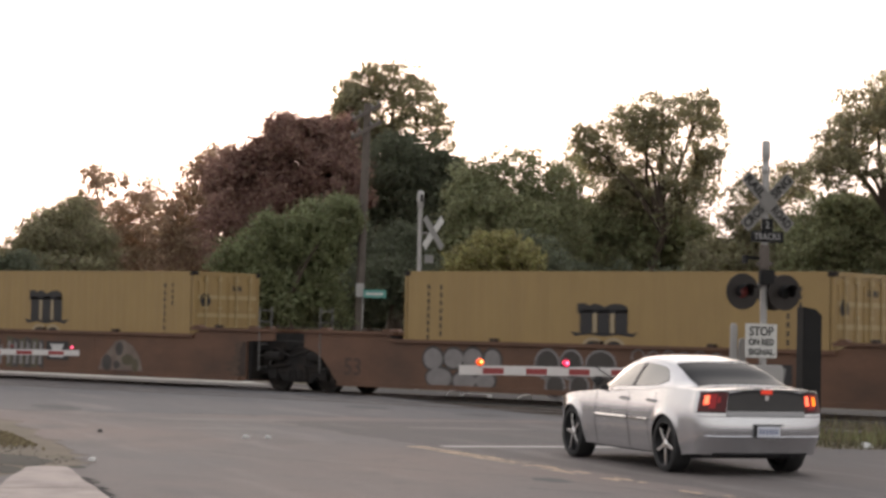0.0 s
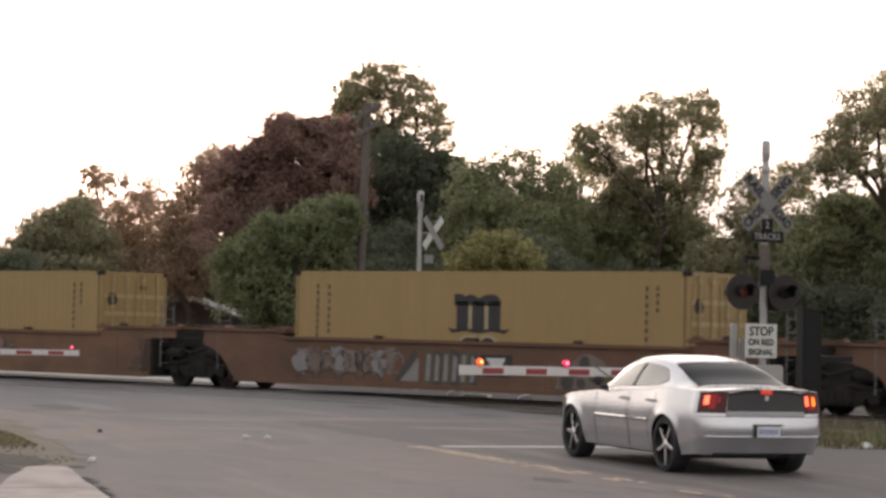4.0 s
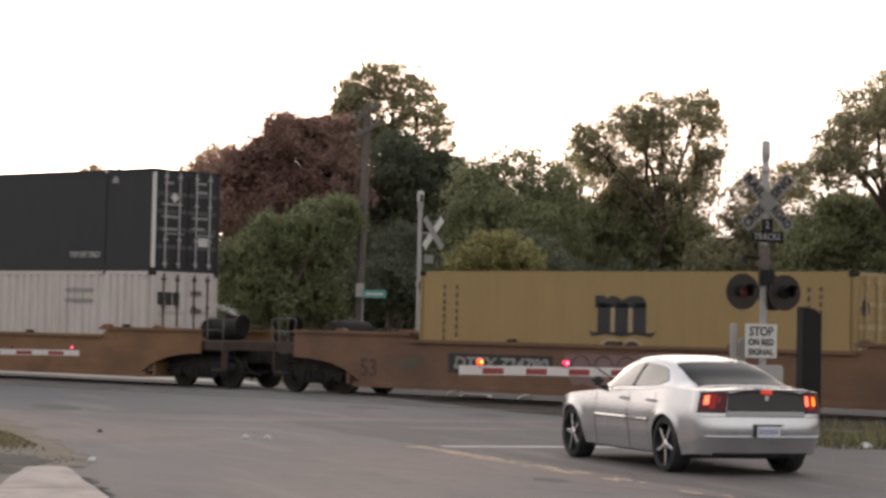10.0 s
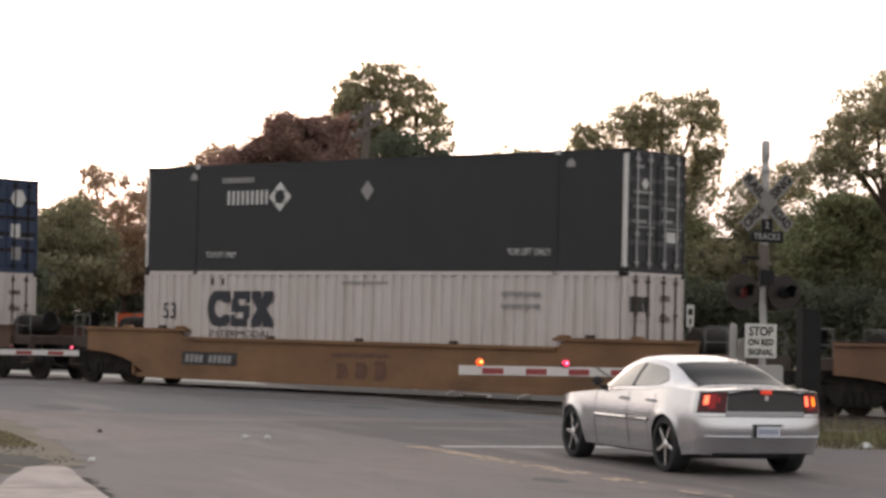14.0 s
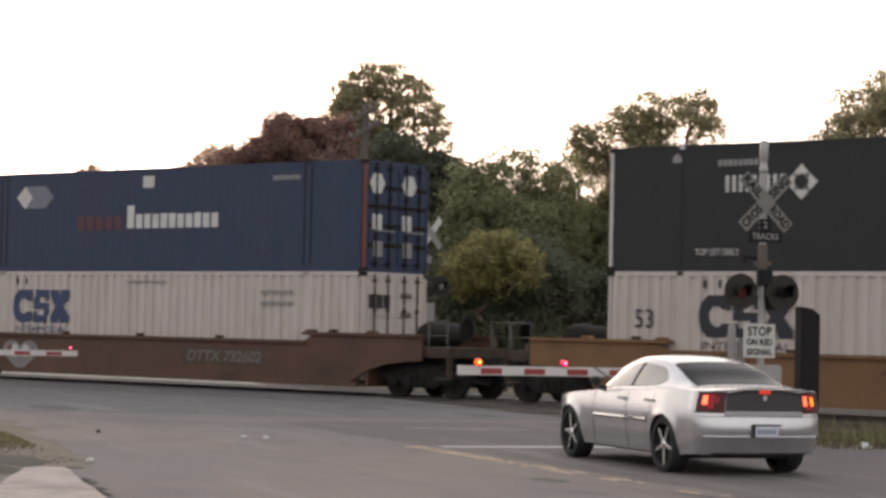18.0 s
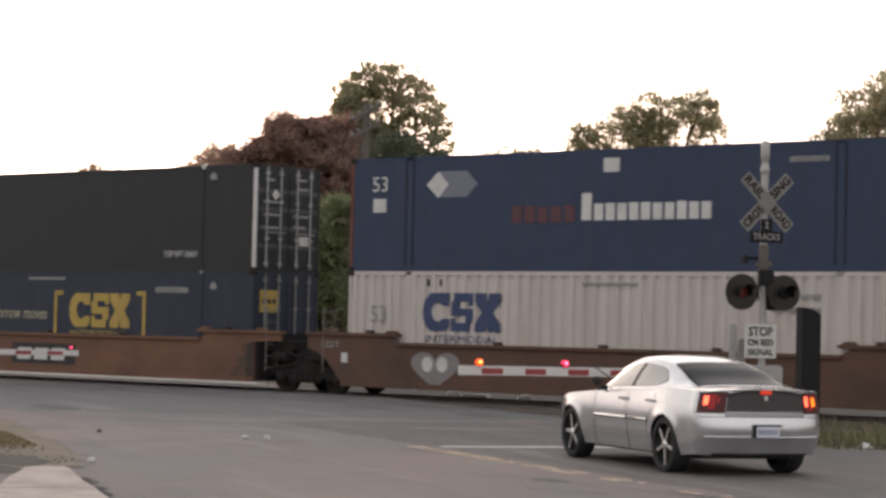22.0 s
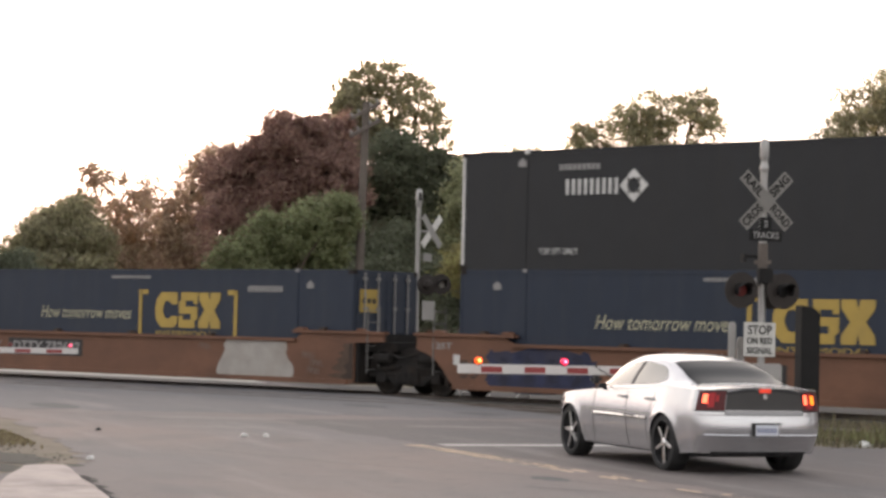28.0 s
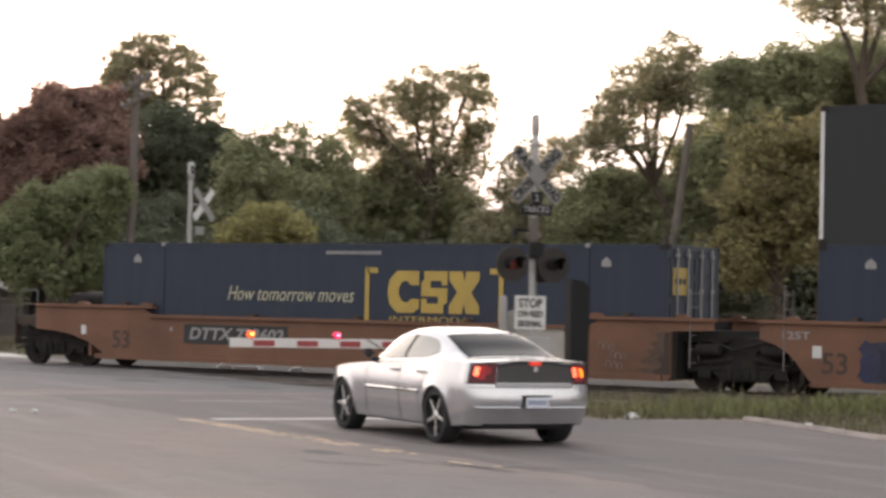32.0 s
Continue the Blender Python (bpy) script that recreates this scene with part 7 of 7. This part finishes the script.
plant("tree", "green", 16.6, 84.0, [(0.6, 5.9, 1.9, 1.4, 1.1), (-1.1, 6.6, 1.4, 1.0, 0.95), (-1.5, 5.0, 1.98, 1.76, 1.1), (1.3, 4.9, 2.20, 1.98, 1.1)], 114)
plant("tree", "green", 20.2, 76.0, [(-1.7, 10.0, 1.2, 1.1, 0.9), (-0.8, 9.0, 1.49, 1.23, 1.1), (0.5, 10.0, 1.89, 1.39, 1.1), (2.2, 10.5, 1.79, 1.39, 1.1), (-1.2, 7.2, 1.19, 1.39, 1), (-2.4, 7.2, 0.99, 1.19, 0.9), (4.0, 9.9, 1.79, 1.79, 1.1)], 115)
plant("tree", "golden", 18.3, 68.0, [(-0.4, 6.9, 1.25, 1.17, 0.9), (-1.0, 5.5, 1.25, 1.42, 1), (0.6, 5.1, 1.60, 1.96, 1), (1.5, 6.5, 1.69, 1.60, 1), (-1.3, 3.5, 1.25, 1.07, 1), (2.9, 5.2, 1.78, 1.96, 1)], 116)
plant("tree", "olive", 21.6, 70.0, [(-1.4, 12.1, 1.28, 0.70, 0.7), (0.6, 12.0, 1.28, 1.10, 0.7), (-0.4, 13.1, 2.02, 1.10, 0.8), (2.1, 11.7, 1.47, 1.10, 0.8)], 117)
plant("tree", "green", 18.8, 82.0, [(-0.2, 7.3, 1.42, 1.29, 1), (0.9, 5.9, 1.72, 1.72, 1.1), (-0.6, 4.8, 1.93, 1.72, 1.1), (1.5, 4.2, 1.93, 1.72, 1.1), (0.6, 8.7, 1.07, 1.07, 0.8)], 118)
plant("tree", "green", 22.7, 79.0, [(-0.2, 9.2, 1.86, 1.45, 1.1), (-0.8, 7.5, 1.65, 1.45, 1.1), (1.7, 8.6, 1.86, 1.86, 1.1), (0.4, 5.7, 2.27, 1.86, 1.1), (2.5, 6.1, 2.27, 2.07, 1.1), (-2.5, 8.1, 1.24, 1.24, 1)], 119)
plant("tree", "green", 0.4, 102.0, [(0.0, 8.6, 1.33, 1.33, 1), (1.1, 7.5, 1.87, 1.60, 1.1), (-0.5, 6.1, 2.14, 1.87, 1.1)], 120)
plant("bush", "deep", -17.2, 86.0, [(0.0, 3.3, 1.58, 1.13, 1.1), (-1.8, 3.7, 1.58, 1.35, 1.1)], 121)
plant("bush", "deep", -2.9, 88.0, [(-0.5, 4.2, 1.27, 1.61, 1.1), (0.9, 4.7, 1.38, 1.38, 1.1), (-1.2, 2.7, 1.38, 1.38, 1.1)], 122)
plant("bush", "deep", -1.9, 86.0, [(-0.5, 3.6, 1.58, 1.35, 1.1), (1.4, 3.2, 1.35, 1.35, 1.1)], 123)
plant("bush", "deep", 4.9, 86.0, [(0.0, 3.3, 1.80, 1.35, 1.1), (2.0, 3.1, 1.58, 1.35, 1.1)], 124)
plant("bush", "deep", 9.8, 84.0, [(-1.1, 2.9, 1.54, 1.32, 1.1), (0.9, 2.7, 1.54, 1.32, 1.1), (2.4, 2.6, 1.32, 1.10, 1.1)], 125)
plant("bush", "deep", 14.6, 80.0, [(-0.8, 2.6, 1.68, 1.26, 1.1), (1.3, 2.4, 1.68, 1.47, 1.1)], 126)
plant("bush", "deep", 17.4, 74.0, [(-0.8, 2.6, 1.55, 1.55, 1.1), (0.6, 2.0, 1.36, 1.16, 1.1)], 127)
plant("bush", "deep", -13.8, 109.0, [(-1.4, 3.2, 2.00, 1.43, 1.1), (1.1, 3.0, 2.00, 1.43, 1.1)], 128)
plant("tree", "green", -22.0, 90.0, [(0.0, 5.1, 2.12, 1.88, 1.1), (-2.6, 5.5, 2.12, 2.36, 1.1), (-0.7, 3.2, 3.30, 1.88, 1.1)], 129)
plant("tree", "green", 27.8, 75.0, [(-1.0, 8.9, 2.16, 2.16, 1.1), (1.6, 9.4, 2.16, 2.55, 1.1), (0.0, 5.6, 3.14, 2.55, 1.1)], 130)


# the woods behind close the view near the ground
def woods():
    rng = np.random.default_rng(7)
    lobes = []
    for x in np.arange(-46, 62, 2.1):
        h = 5.6 + 0.7 * math.sin(x * 0.31) + 0.5 * math.sin(x * 0.13 + 1)
        for z in (0.8, 2.3, 3.8):
            lobes.append((x + rng.uniform(-0.8, 0.8), rng.uniform(-2, 2), z, 1.7, 1.3, 1.0))
        lobes.append((x, rng.uniform(-2, 2), max(2.6, h - 0.9), 1.7, 1.3, 1.0))
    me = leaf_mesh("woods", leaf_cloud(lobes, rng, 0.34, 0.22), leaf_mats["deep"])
    ob = new("woods", me)
    ob.matrix_basis = pose(0, 112, 0)
    tagged(ob, "dark green woods far behind the track", "woods", kind="stuff")


woods()


def blades(spots, rng, mat, name, label, lo, hi, m=None, lean=0.35, wide=0.035):
    """Weeds and grass: bent upright blades rooted at spots (x, y)."""
    p = np.asarray(spots)
    n = len(p)
    h = rng.uniform(lo, hi, n) * rng.uniform(0.6, 1.0, n)
    a = rng.uniform(0, 2 * math.pi, n)
    dx, dy = np.cos(a), np.sin(a)
    l = rng.uniform(0.05, lean, n) * h
    w = wide * rng.uniform(0.5, 1.3, n)
    z0 = np.full(n, -0.06)
    v = np.stack([np.stack([p[:, 0] - dy * w, p[:, 1] + dx * w, z0], 1), np.stack([p[:, 0] + dy * w, p[:, 1] - dx * w, z0], 1),
                  np.stack([p[:, 0] + dx * l + dy * w * 0.5, p[:, 1] + dy * l - dx * w * 0.5, h], 1), np.stack([p[:, 0] + dx * l - dy * w * 0.5, p[:, 1] + dy * l + dx * w * 0.5, h], 1)], 1).reshape(-1, 3)
    ob = new(name, leaf_mesh(name, v, mat, 4))
    if m is not None:
        ob.matrix_basis = m
    return tagged(ob, label, "weeds", kind="stuff")


_g = np.random.default_rng(21)
strip = np.stack([7.0 + _g.uniform(0, 1, 30000) ** 0.9 * 22, -0.2 + _g.uniform(0, 1, 30000) ** 1.3 * 9.5], 1)
strip = strip[np.sin(strip[:, 0] * 2.3 + 1.7 * np.sin(strip[:, 1] * 1.9)) + np.sin(strip[:, 0] * 0.9 + strip[:, 1] * 1.3) + _g.uniform(-0.7, 0.7, len(strip)) > -0.55]
strip = strip[(strip[:, 0] < 9.1) | (strip[:, 1] > -0.6)]
blades(strip, _g, leaf_mats["weed"], "weeds", "green and yellow weeds beside the track", 0.02, 0.11, ROAD, 1.1, 0.014)
fresh = np.stack([8.0 + _g.uniform(0, 1, 3500) * 16, 0.1 + _g.uniform(0, 1, 3500) ** 1.2 * 4], 1)
fresh = fresh[np.sin(fresh[:, 0] * 1.7) + np.sin(fresh[:, 0] * 0.63 + 1.3) + 0.6 * np.sin(fresh[:, 1] * 3.1) > 0.35]
blades(fresh, _g, leaf_mats["fresh"], "fresh_weeds", "fresh yellow-green weeds in clumps", 0.04, 0.3, ROAD, 0.9, 0.014)
stalks = np.stack([7.2 + _g.uniform(0, 1, 1100) * 14, 0.0 + _g.uniform(0, 1, 1100) ** 1.3 * 6], 1)
blades(stalks, _g, leaf_mats["straw"], "dry_stalks", "thin dry straw-coloured stalks among the weeds", 0.15, 0.5, ROAD, 0.6, 0.008)
heaps = []
for _x, _y, _n, _r in ((13.2, 1.0, 1500, 0.9), (14.4, 1.6, 1700, 0.9), (9.6, 1.2, 500, 0.7), (16.5, 1.5, 1700, 1.3), (11.2, 1.0, 600, 0.8)):
    heaps.append(np.stack([_x + _g.normal(0, _r, _n), _y + _g.normal(0, _r * 0.6, _n)], 1))
blades(np.concatenate(heaps), _g, leaf_mats["fresh"], "tall_weeds", "tall yellow-green weeds beside the track", 0.08, 0.36, ROAD, 0.9, 0.016)
near_kerb = np.stack([8.1 + _g.uniform(0, 1, 14000) ** 1.2 * 9, -17 + _g.uniform(0, 1, 14000) * 17], 1)
near_kerb = near_kerb[near_kerb[:, 0] > 9.62 + 0.2 * np.maximum(near_kerb[:, 1] + 0.8, -8.0)]
blades(near_kerb, _g, leaf_mats["weed"], "grass", "short green grass behind the kerb", 0.04, 0.2, ROAD, 0.8, 0.014)
left_grass = np.stack([-5.5 - np.abs(_g.normal(0, 0.6, 2400)), 2.3 + _g.normal(0, 1.0, 2400)], 1)
blades(left_grass, _g, leaf_mats["straw"], "dry_grass", "short dry grass on the verge", 0.02, 0.07, ROAD)
far_grass = np.stack([_g.uniform(-40, 40, 9000), 8.5 + _g.uniform(0, 1, 9000) * 12], 1)
blades(far_grass, _g, leaf_mats["weed"], "track_grass", "grass beyond the track", 0.1, 0.5, on_track(0))



# ---------------------------------------------------------------- motion
def motions():
    """The train rolls to the right at an almost even pace; its units and loads go together."""
    pace = ((0, -51.84), (2, -43.86), (4, -35.87), (6, -27.87), (8, -19.88), (10, -11.91), (12, -3.96), (14, 3.96), (16, 11.85), (18, 19.7),
            (20, 27.53), (22, 35.32), (24, 43.09), (26, 50.83), (28, 58.56), (30, 66.28), (32, 74.01))
    for ob, s, *z in MOVING:
        walk(ob, [(t, on_track(s + d, 0.0, z[0] if z else 0.0)) for t, d in pace])


motions()
